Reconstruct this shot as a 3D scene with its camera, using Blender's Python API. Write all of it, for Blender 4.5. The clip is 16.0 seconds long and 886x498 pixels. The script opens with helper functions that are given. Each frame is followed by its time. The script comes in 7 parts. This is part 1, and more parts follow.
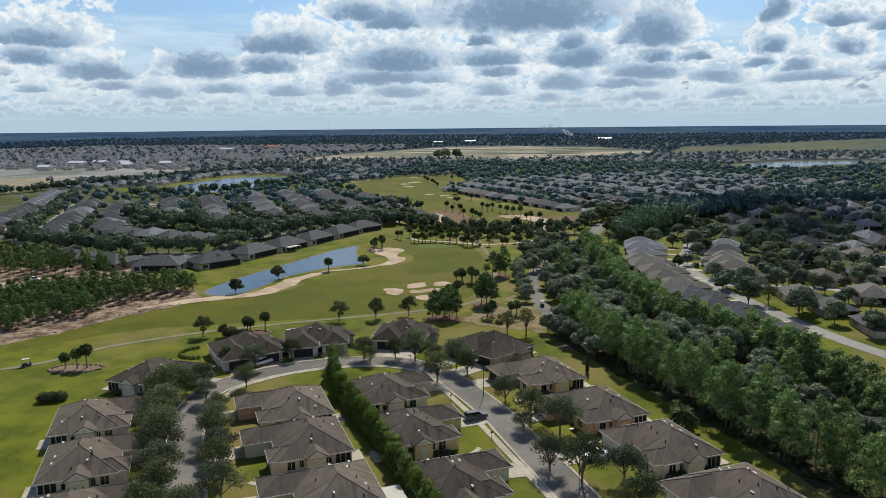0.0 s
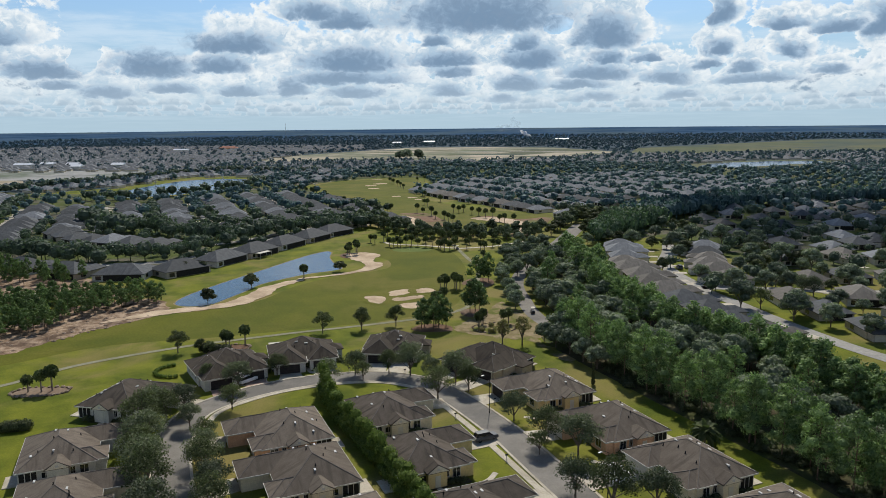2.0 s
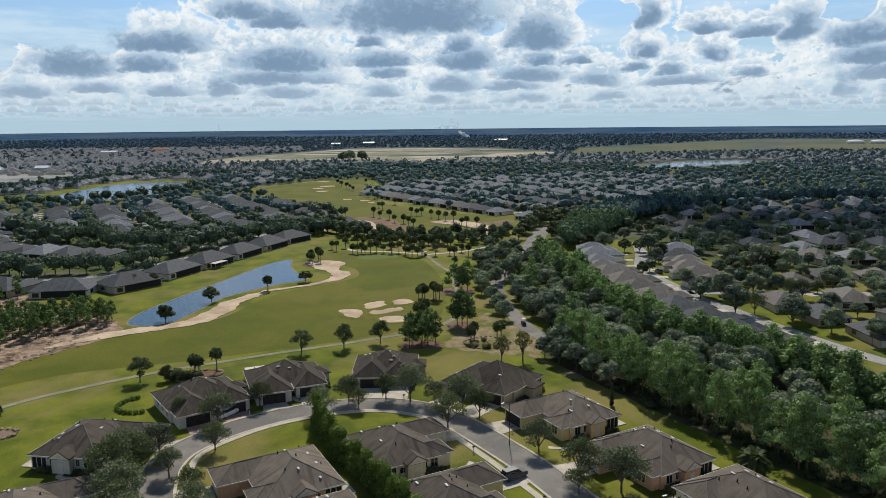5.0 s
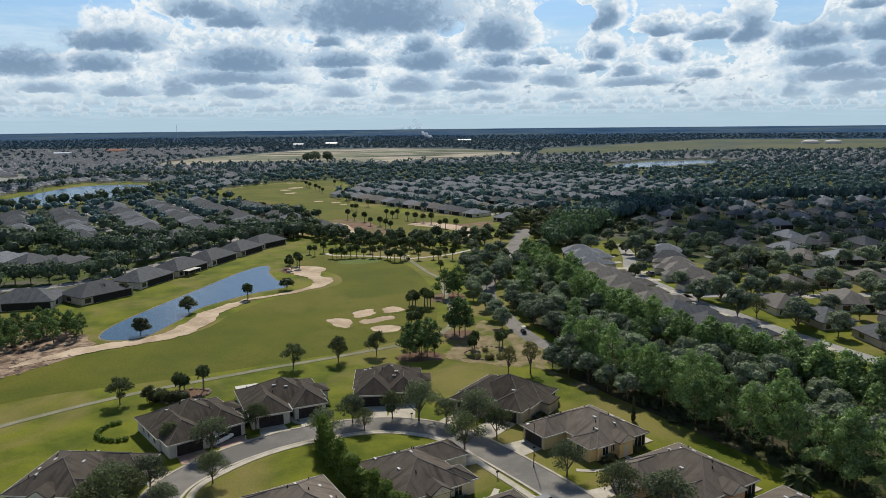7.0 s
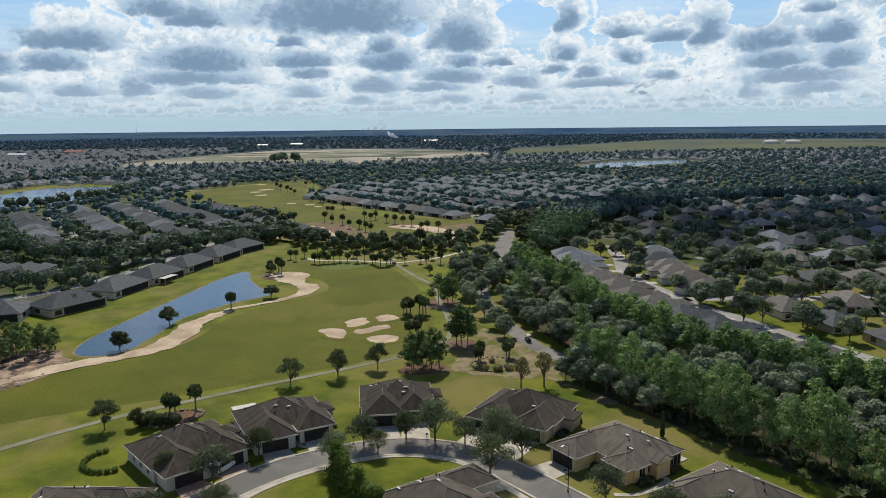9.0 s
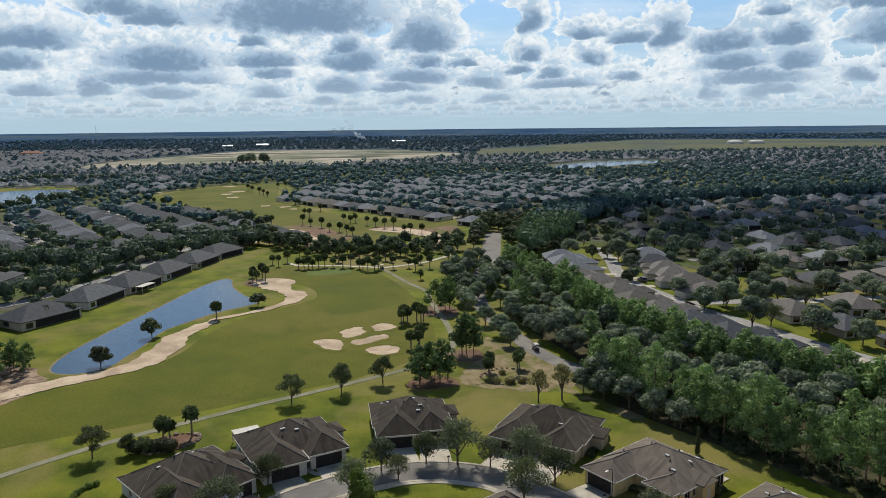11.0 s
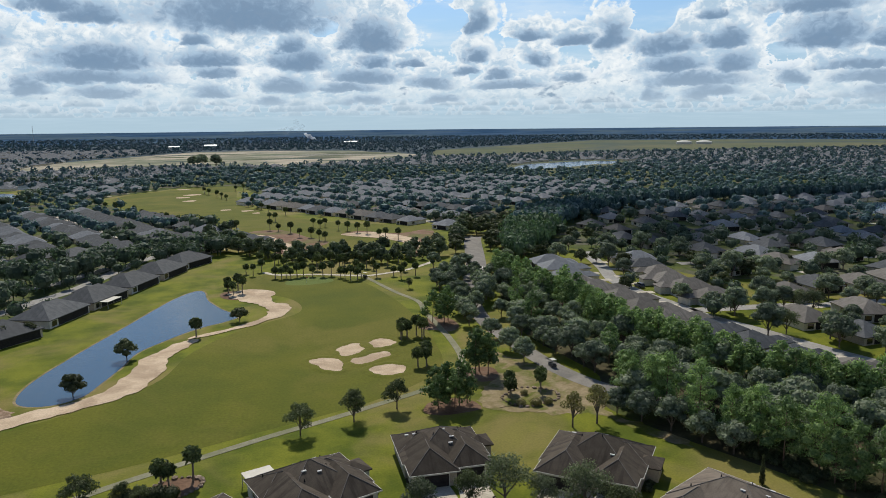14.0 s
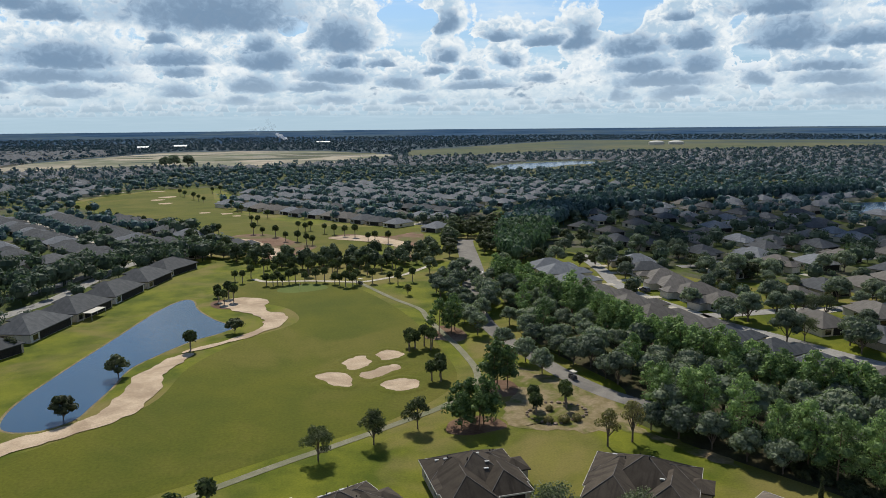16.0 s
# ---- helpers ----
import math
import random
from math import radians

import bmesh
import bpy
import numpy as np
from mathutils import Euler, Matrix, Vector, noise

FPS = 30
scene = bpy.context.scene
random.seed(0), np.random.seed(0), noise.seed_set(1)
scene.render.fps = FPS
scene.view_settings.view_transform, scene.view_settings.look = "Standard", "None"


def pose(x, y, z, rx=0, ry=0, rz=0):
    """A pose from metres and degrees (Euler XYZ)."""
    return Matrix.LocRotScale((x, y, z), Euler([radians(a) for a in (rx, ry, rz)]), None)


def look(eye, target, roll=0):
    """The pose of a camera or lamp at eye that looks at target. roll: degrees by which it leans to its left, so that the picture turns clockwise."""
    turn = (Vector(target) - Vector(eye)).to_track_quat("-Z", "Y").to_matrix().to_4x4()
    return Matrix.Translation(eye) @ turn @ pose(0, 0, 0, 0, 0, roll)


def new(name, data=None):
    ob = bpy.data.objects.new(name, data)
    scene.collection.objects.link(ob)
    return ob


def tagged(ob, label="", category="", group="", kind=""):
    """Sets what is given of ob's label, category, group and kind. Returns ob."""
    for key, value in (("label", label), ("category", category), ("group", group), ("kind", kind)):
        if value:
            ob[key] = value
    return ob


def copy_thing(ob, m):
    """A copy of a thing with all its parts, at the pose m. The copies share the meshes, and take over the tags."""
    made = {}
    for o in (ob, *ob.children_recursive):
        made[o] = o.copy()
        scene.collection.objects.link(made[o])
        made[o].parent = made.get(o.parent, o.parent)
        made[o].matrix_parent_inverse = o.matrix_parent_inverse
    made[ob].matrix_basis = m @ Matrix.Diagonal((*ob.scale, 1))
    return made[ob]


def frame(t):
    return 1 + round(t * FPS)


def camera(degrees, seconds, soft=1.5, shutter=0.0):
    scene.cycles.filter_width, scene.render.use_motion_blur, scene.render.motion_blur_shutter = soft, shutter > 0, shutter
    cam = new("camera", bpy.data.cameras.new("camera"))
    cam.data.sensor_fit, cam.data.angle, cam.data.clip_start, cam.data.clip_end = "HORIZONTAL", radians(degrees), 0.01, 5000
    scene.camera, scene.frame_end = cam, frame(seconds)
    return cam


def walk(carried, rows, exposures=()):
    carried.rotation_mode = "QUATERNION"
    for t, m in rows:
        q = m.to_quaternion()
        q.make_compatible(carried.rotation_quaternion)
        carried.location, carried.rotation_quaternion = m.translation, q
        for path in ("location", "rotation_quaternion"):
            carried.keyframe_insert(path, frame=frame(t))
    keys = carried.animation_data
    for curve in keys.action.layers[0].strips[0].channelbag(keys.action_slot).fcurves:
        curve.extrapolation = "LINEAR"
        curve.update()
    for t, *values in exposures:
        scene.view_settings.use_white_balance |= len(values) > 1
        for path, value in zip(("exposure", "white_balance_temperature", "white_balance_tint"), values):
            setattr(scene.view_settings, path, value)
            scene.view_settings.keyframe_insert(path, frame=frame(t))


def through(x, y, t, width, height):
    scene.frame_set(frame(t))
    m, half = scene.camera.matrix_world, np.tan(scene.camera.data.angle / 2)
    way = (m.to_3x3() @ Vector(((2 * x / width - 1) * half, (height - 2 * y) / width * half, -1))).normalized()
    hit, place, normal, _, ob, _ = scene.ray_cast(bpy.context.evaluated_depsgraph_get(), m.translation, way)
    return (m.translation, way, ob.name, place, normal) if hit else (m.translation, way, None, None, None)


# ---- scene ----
cam = camera(63.29, 16.0, soft=0.6)
PATH = [
    (0, 0.00, 0.00, 60.00, 80.203, 0.549, 9.978),
    (1, -5.58, 4.07, 60.05, 80.214, 0.544, 8.255),
    (2, -11.07, 8.66, 60.05, 80.221, 0.542, 6.512),
    (3, -16.49, 13.59, 60.01, 80.227, 0.544, 4.775),
    (4, -21.81, 18.73, 59.93, 80.233, 0.547, 3.070),
    (5, -27.03, 23.97, 59.84, 80.238, 0.552, 1.419),
    (6, -32.13, 29.27, 59.72, 80.243, 0.558, -0.167),
    (7, -37.10, 34.59, 59.60, 80.248, 0.564, -1.685),
    (8, -41.94, 39.93, 59.47, 80.254, 0.569, -3.142),
    (9, -46.64, 45.29, 59.36, 80.260, 0.574, -4.550),
    (10, -51.19, 50.68, 59.26, 80.267, 0.576, -5.927),
    (11, -55.61, 56.13, 59.18, 80.273, 0.575, -7.293),
    (12, -59.90, 61.66, 59.14, 80.278, 0.572, -8.658),
    (13, -64.08, 67.26, 59.14, 80.282, 0.564, -10.020),
    (14, -68.18, 72.93, 59.18, 80.283, 0.551, -11.352),
    (15, -72.23, 78.64, 59.28, 80.280, 0.533, -12.597),
    (16, -76.27, 84.32, 59.45, 80.272, 0.509, -13.649),
]
walk(cam, [(t, pose(x, y, z, rx, ry, rz)) for t, x, y, z, rx, ry, rz in PATH])
scene.view_settings.exposure = 0.0

# ---- daylight ----
SUN_UP, SUN_AZ = radians(46), radians(0)      # the sun stands ahead, over +y
world = bpy.data.worlds.new("sky")
scene.world = world
world.use_nodes = True


class Nodes:
    """A short way to write node trees."""

    def __init__(self, tree):
        self.t = tree

    def add(self, kind):
        return self.t.nodes.new(kind)

    def put(self, socket, v):
        if isinstance(v, bpy.types.NodeSocket):
            self.t.links.new(v, socket)
        elif isinstance(v, tuple) and socket.type == "RGBA" and len(v) == 3:
            socket.default_value = (*v, 1)
        else:
            socket.default_value = v

    def math(self, op, a, b=0.0, c=0.0, clamp=False):
        n = self.t.nodes.new("ShaderNodeMath")
        n.operation, n.use_clamp = op, clamp
        for s, v in zip(n.inputs, (a, b, c)):
            self.put(s, v)
        return n.outputs[0]

    def vec(self, x, y, z):
        n = self.t.nodes.new("ShaderNodeCombineXYZ")
        for s, v in zip(n.inputs, (x, y, z)):
            self.put(s, v)
        return n.outputs[0]

    def vmath(self, op, a, b=(0, 0, 0)):
        n = self.t.nodes.new("ShaderNodeVectorMath")
        n.operation = op
        self.put(n.inputs[0], a)
        self.put(n.inputs[3] if op == "SCALE" else n.inputs[1], b)
        return n.outputs[0]

    def noise(self, vector, scale, detail=4.0, rough=0.5, distort=0.0):
        n = self.t.nodes.new("ShaderNodeTexNoise")
        if vector is not None:
            self.put(n.inputs["Vector"], vector)
        for k, v in (("Scale", scale), ("Detail", detail), ("Roughness", rough), ("Distortion", distort)):
            n.inputs[k].default_value = v
        return n.outputs["Fac"]

    def ramp(self, v, a, b, lo=0.0, hi=1.0):
        n = self.t.nodes.new("ShaderNodeMapRange")
        n.interpolation_type = "SMOOTHSTEP"
        for s, x in zip(n.inputs, (v, a, b, lo, hi)):
            self.put(s, x)
        return n.outputs[0]

    def mix(self, f, a, b, blend="MIX"):
        n = self.t.nodes.new("ShaderNodeMix")
        n.data_type, n.blend_type = "RGBA", blend
        self.put(n.inputs[0], f), self.put(n.inputs[6], a), self.put(n.inputs[7], b)
        return n.outputs[2]


# clouds ahead: bearing, height of the base, half width and depth, in degrees
CLOUDS_HIGH = [(-16.5, 7.87, 2.5, 1.37), (38.1, 7.53, 3.6, 1.41), (31.6, 7.43, 1.2, 0.74), (-13.8, 7.31, 2.7, 1.47), (14.0, 7.27, 1.1, 1.56), (-3.4, 7.18, 7.3, 3.53), (18.4, 6.45, 1.6, 0.8),
               (-7.0, 6.01, 1.3, 0.83), (21.4, 5.99, 1.6, 0.91), (24.0, 5.92, 1.6, 1.87), (6.0, 5.82, 2.3, 2.46), (-0.4, 5.54, 1.3, 1.23), (-38.5, 5.5, 3.1, 1.24), (-22.2, 5.49, 3.9, 1.5),
               (32.4, 5.47, 1.6, 1.42), (38.9, 5.2, 2.8, 2.29), (28.3, 5.14, 2.8, 1.53), (43.3, 5.13, 2.8, 1.23), (13.6, 4.79, 1.3, 1.15), (-6.3, 4.53, 2.9, 1.13)]
CLOUDS_MIDDLE = [(5.9, 4.5, 1.5, 0.93), (18.5, 4.43, 1.2, 1.14), (8.9, 4.43, 1.2, 0.68), (-39.3, 4.37, 2.5, 1.03), (0.5, 4.36, 2.4, 1.57), (-13.5, 4.22, 3.9, 1.76), (-23.5, 4.04, 2.6, 1.23),
                 (29.0, 3.9, 2.5, 1.14), (12.9, 3.89, 1.0, 0.66), (32.9, 3.78, 1.7, 1.36), (-28.3, 3.71, 3.2, 1.81), (-6.0, 3.68, 2.0, 0.8), (41.3, 3.58, 3.1, 0.71), (15.6, 3.55, 1.1, 0.84),
                 (-35.0, 3.42, 2.6, 1.23), (5.2, 3.41, 2.8, 0.98), (-13.8, 3.29, 4.6, 0.93), (20.7, 3.26, 1.3, 0.66), (10.2, 2.87, 1.9, 1.04), (16.5, 2.86, 2.7, 0.65)]
CLOUDS_LOW = [(30.3, 2.84, 4.0, 1.1), (4.1, 2.78, 2.3, 0.66), (-34.3, 2.73, 1.9, 0.62), (-0.4, 2.7, 2.5, 1.18), (41.8, 2.69, 2.9, 0.9), (36.6, 2.63, 1.3, 1.18), (-39.2, 2.59, 1.2, 0.45),
              (-26.6, 2.5, 2.2, 0.78), (-18.1, 2.45, 1.8, 1.27), (-21.6, 2.38, 1.9, 0.76), (-13.2, 2.26, 2.2, 0.77), (-5.9, 2.23, 1.6, 0.98), (-31.1, 2.2, 1.9, 0.88), (31.6, 1.95, 2.2, 0.98),
              (27.5, 1.86, 1.0, 1.0), (11.3, 1.8, 1.5, 0.68), (5.3, 1.75, 1.6, 0.67), (-1.8, 1.7, 1.7, 0.64), (43.1, 1.52, 3.0, 1.05)]
BLUE_GAPS = [(-28.4, 6.61, 3.9, 3.55), (-32.3, 4.83, 0.9, 1.74), (2.1, 7.3, 1.3, 0.88), (11.0, 7.84, 2.0, 1.06),
             (27.2, 7.44, 1.6, 2.36), (36.4, 4.4, 1.4, 1.24)]


def build_sky():
    k = Nodes(world.node_tree)
    world.node_tree.nodes.clear()
    out = k.add("ShaderNodeOutputWorld")
    back = k.add("ShaderNodeBackground")
    back.inputs["Strength"].default_value = 0.1
    air = k.add("ShaderNodeTexSky")
    air.sky_type, air.sun_disc = "NISHITA", False
    air.sun_elevation, air.sun_rotation, air.altitude = SUN_UP, SUN_AZ, 60
    air.air_density, air.dust_density, air.ozone_density = 1.0, 0.6, 1.5
    way = k.add("ShaderNodeTexCoord").outputs["Generated"]
    sep = k.add("ShaderNodeSeparateXYZ")
    k.put(sep.inputs[0], way)
    x, y, z = sep.outputs
    flat = k.math("MAXIMUM", k.math("SQRT", k.math("ADD", k.math("MULTIPLY", x, x), k.math("MULTIPLY", y, y))), 0.02)
    hx, hy, rise = k.math("DIVIDE", x, flat), k.math("DIVIDE", y, flat), k.math("DIVIDE", z, flat)
    sky = k.mix(1.0, air.outputs[0], k.mix(k.ramp(z, 0.2, 0.45), (0.68, 0.86, 1.04), (0.52, 0.70, 0.88)), "MULTIPLY")
    sky = k.mix(k.ramp(z, 0.03, 0.20, 0.88, 0.0), sky, (3.9, 5.6, 7.2))
    wave = k.math("MULTIPLY_ADD", k.noise(k.vec(hx, hy, 4.0), 5.0, 2.0), 0.40, 0.80)
    # thin bright veil between the cumulus
    low = k.math("MAXIMUM", k.math("ADD", z, 0.05), 0.02)
    veil = k.noise(k.vec(k.math("DIVIDE", x, low), k.math("DIVIDE", y, low), 2.0), 1.1, 6.0, 0.6)
    sky = k.mix(k.math("MULTIPLY", k.ramp(veil, 0.40, 0.66, 0.0, 0.6), k.ramp(z, 0.19, 0.30, 1.0, 0.0)), sky, (6.75, 8.05, 9.2))
    # bearing and height over the horizon, in degrees
    u = k.math("MULTIPLY", k.math("ARCTAN2", x, y), 180 / math.pi)
    rise_v = k.math("MULTIPLY", k.math("ARCSINE", z), 180 / math.pi)
    beside = k.math("MAXIMUM", k.ramp(k.math("ABSOLUTE", u), 47.0, 53.0), k.ramp(rise_v, 10.0, 13.0))
    # ranks of cumulus one behind the other, the farthest first: flat grey bases, billowing bright heads
    for n, far in enumerate((66.0, 47.0, 34.0, 25.5, 19.5, 15.0, 11.6, 9.1, 7.2, 5.6, 4.2, 3.0)):
        v = k.math("MULTIPLY", rise, k.math("MULTIPLY", wave, far))
        put = k.vec(k.math("MULTIPLY_ADD", hx, far, 13.7 * n), k.math("MULTIPLY", hy, far), k.math("MULTIPLY", v, 1.25))
        spread = k.noise(k.vec(k.math("MULTIPLY_ADD", hx, far, 5.1 * n + 2.0), k.math("MULTIPLY", hy, far), 9.0), 1.1, 1.0)
        fine = k.noise(put, 3.2, 7.0, 0.62)
        lump = k.noise(put, 1.5, 1.0)
        above = k.math("SUBTRACT", v, 1.0)
        body = k.math("ADD", k.math("MULTIPLY_ADD", spread, 2.4, -0.93), k.math("MULTIPLY_ADD", fine, 0.95, -0.475))
        body = k.math("ADD", body, k.math("MULTIPLY_ADD", lump, 0.7, -0.35))
        body = k.math("MULTIPLY_ADD", k.math("MAXIMUM", above, 0.0), -0.85, body)
        floor = k.ramp(k.math("MULTIPLY_ADD", fine, 0.16, above), 0.0, 0.11)
        cover = k.math("MULTIPLY", k.ramp(body, 0.0, 0.05), floor)
        rim = k.ramp(body, 0.03, 0.42)
        high = k.ramp(k.math("MULTIPLY_ADD", fine, 0.75, k.math("MULTIPLY_ADD", lump, 0.5, above)), 0.66, 1.22)
        tint = k.mix(high, (1.4, 2.5, 3.85), (7.8, 8.8, 9.7))
        tint = k.mix(rim, (9.2, 9.7, 10.1), tint)
        veil = min(0.72, 0.48 * (far / 34.0) ** 0.8)
        tint = k.mix(veil, tint, (5.25, 6.4, 7.4))
        if far < 19:
            cover = k.math("MULTIPLY", cover, beside)
        sky = k.mix(cover, sky, tint)
    # the clouds ahead: bright heaped bodies, each with a grey flat-based heart
    low_v = k.math("MAXIMUM", rise_v, 0.4)
    chart = k.vec(u, k.math("MULTIPLY", k.math("POWER", low_v, 0.75), 2.6), 3.0)
    bulk = k.noise(chart, 0.22, 3.0, 0.5)
    puff = k.noise(chart, 0.6, 5.0, 0.55, 0.3)
    wisp = k.noise(chart, 2.4, 5.0, 0.62)
    su = k.math("ADD", u, k.math("ADD", k.math("MULTIPLY_ADD", puff, 2.6, -1.3), k.math("MULTIPLY_ADD", bulk, 2.4, -1.2)))
    sv = k.math("ADD", rise_v, k.math("MULTIPLY_ADD", puff, 0.9, -0.45))
    spot = k.vec(su, sv, 0.0)

    def nearest(spot, heaps, under, grow=1.0):
        """How far off the nearest heap lies, 1 at its edge; its underside is flat."""
        least = 9.0
        for a, base, half, tall in heaps:
            n = k.add("ShaderNodeVectorMath")
            n.operation = "MULTIPLY_ADD"
            sx, sy = 1 / (grow * half), 1 / (grow * 0.9 * tall)
            k.put(n.inputs[0], spot), k.put(n.inputs[1], (sx, sy, 0)), k.put(n.inputs[2], (-a * sx, -(base + 0.14 * tall) * sy, 0))
            q = k.vmath("MAXIMUM", n.outputs[0], k.vmath("MULTIPLY", n.outputs[0], (-1, -under, 0)))
            size = k.add("ShaderNodeVectorMath")
            size.operation = "LENGTH"
            k.put(size.inputs[0], q)
            least = k.math("MINIMUM", least, size.outputs["Value"])
        return least

    heart = nearest(spot, CLOUDS_HIGH + CLOUDS_MIDDLE + CLOUDS_LOW, 3.4, 1.14)
    grey = k.math("SUBTRACT", 1.0, heart)
    crown = nearest(k.vmath("ADD", spot, (0, -0.42, 0)), CLOUDS_HIGH + CLOUDS_MIDDLE, 2.0)
    white = k.math("MAXIMUM", k.math("MULTIPLY_ADD", k.ramp(rise_v, 2.5, 7.5), -0.40, 0.3), k.math("MULTIPLY_ADD", crown, -0.62, 1.05))
    gap = k.math("SUBTRACT", 1.0, nearest(spot, BLUE_GAPS, 1.3))
    rough = k.math("ADD", k.math("MULTIPLY_ADD", puff, 1.5, -0.75), k.math("MULTIPLY_ADD", wisp, 0.5, -0.25))
    white = k.math("ADD", k.math("ADD", white, rough), k.math("MULTIPLY_ADD", bulk, 0.9, -0.45))
    white = k.math("SUBTRACT", white, k.math("MULTIPLY", k.math("MAXIMUM", k.math("ADD", gap, k.math("MULTIPLY_ADD", rough, 0.9, 0.2)), 0.0), 1.7))
    ahead = k.math("SUBTRACT", 1.0, beside)
    body = k.math("MULTIPLY", k.ramp(white, -0.04, 0.16), k.math("MULTIPLY", ahead, k.ramp(rise_v, 1.0, 2.6, 0.0, 1.0)))
    curl = k.noise(chart, 1.5, 5.0, 0.55, 0.6)
    lit = k.mix(k.ramp(k.math("MULTIPLY_ADD", wisp, 0.45, curl), 0.60, 0.95), (4.5, 6.0, 7.4), (8.9, 9.35, 9.5))
    lit = k.mix(k.ramp(white, 0.0, 0.55, 0.75, 0.0), lit, (9.2, 9.6, 9.75))
    lit = k.mix(k.ramp(rise_v, 1.2, 4.6, 0.6, 0.0), lit, (5.1, 6.6, 7.6))
    sky = k.mix(body, sky, lit)
    core = k.math("ADD", grey, k.math("MULTIPLY_ADD", curl, 0.7, k.math("MULTIPLY_ADD", rough, 0.35, -0.35)))
    shade = k.mix(k.ramp(k.math("MULTIPLY_ADD", curl, 0.4, core), 0.2, 1.0), (3.8, 5.2, 6.8), (1.85, 2.9, 4.3))
    shade = k.mix(k.ramp(rise_v, 1.0, 5.0, 0.6, 0.0), shade, (4.6, 5.8, 6.9))
    sky = k.mix(k.math("MULTIPLY", k.ramp(core, -0.08, 0.45, 0.0, 0.96), k.math("MULTIPLY", ahead, k.ramp(rise_v, 1.0, 2.2, 0.25, 1.0))), sky, shade)
    haze = k.ramp(z, 0.0, 0.036, 0.92, 0.0)
    sky = k.mix(haze, sky, (4.35, 5.85, 6.9))
    k.put(back.inputs["Color"], sky)
    k.put(out.inputs["Surface"], back.outputs[0])


build_sky()
sun = new("sun", bpy.data.lights.new("sun", "SUN"))
sun.data.energy, sun.data.angle, sun.data.color = 4.4, radians(0.6), (1.0, 0.955, 0.865)
sun.matrix_world = look((0, 300, 400), (0, 300 - math.cos(SUN_UP), 400 - math.sin(SUN_UP)))


# ---- materials ----
def material(name, a, b, scale, rough=0.85, fine=0.0, bump=0.0, third=None, big=0.0, metal=0.0, spec=0.08, space="Object", vary=0.0):
    """Two colours mixed by noise of that scale (per metre), with a finer grain, a third colour in large stains, relief, and a change from object to object."""
    m = bpy.data.materials.new(name)
    m.use_nodes = True
    k = Nodes(m.node_tree)
    p = m.node_tree.nodes["Principled BSDF"]
    where = k.add("ShaderNodeTexCoord").outputs["UV"] if space == "UV" else k.add("ShaderNodeNewGeometry").outputs["Position"] if space == "World" else k.add("ShaderNodeTexCoord").outputs["Object"]
    n = k.noise(where, scale, 5.0, 0.6)
    c = k.mix(k.ramp(n, 0.32, 0.68), a, b)
    if third:
        c = k.mix(k.ramp(k.noise(where, big, 4.0, 0.6, 0.6), 0.45, 0.66), c, third)
    if fine:
        g = k.noise(where, fine, 3.0, 0.7)
        c = k.mix(1.0, c, k.mix(g, (0.55, 0.55, 0.55), (1.45, 1.45, 1.45)), "MULTIPLY")
    if vary:
        r = k.add("ShaderNodeObjectInfo").outputs["Random"]
        c = k.mix(1.0, c, k.mix(r, (1 - vary,) * 3, (1 + vary,) * 3), "MULTIPLY")
    k.put(p.inputs["Base Color"], c)
    p.inputs["Roughness"].default_value, p.inputs["Metallic"].default_value = rough, metal
    p.inputs["Specular IOR Level"].default_value = spec
    if bump:
        bn = k.add("ShaderNodeBump")
        bn.inputs["Strength"].default_value, bn.inputs["Distance"].default_value = 0.7, bump
        k.put(bn.inputs["Height"], k.noise(where, fine or scale * 6, 4.0, 0.6))
        k.put(p.inputs["Normal"], bn.outputs[0])
    return m


def leafage(name, a, b, vary=0.35, through=0.22, glow=(1.15, 1.45, 0.85)):
    """Leaves: each card its own tone, some light shining through."""
    m = bpy.data.materials.new(name)
    m.use_nodes = True
    k = Nodes(m.node_tree)
    p = m.node_tree.nodes["Principled BSDF"]
    out = m.node_tree.nodes["Material Output"]
    isl = k.add("ShaderNodeNewGeometry").outputs["Random Per Island"]
    c = k.mix(isl, a, b)
    r = k.add("ShaderNodeObjectInfo").outputs["Random"]
    c = k.mix(1.0, c, k.mix(r, (1 - vary, 1 - vary, 1 - vary), (1 + vary, 1 + vary * 0.8, 1 + vary * 0.5)), "MULTIPLY")
    k.put(p.inputs["Base Color"], c)
    p.inputs["Roughness"].default_value = 0.7
    p.inputs["Specular IOR Level"].default_value = 0.12
    tr = k.add("ShaderNodeBsdfTranslucent")
    k.put(tr.inputs["Color"], k.mix(1.0, c, glow, "MULTIPLY"))
    mx = k.add("ShaderNodeMixShader")
    mx.inputs[0].default_value = through
    k.put(mx.inputs[1], p.outputs[0]), k.put(mx.inputs[2], tr.outputs[0])
    k.put(out.inputs["Surface"], mx.outputs[0])
    return m


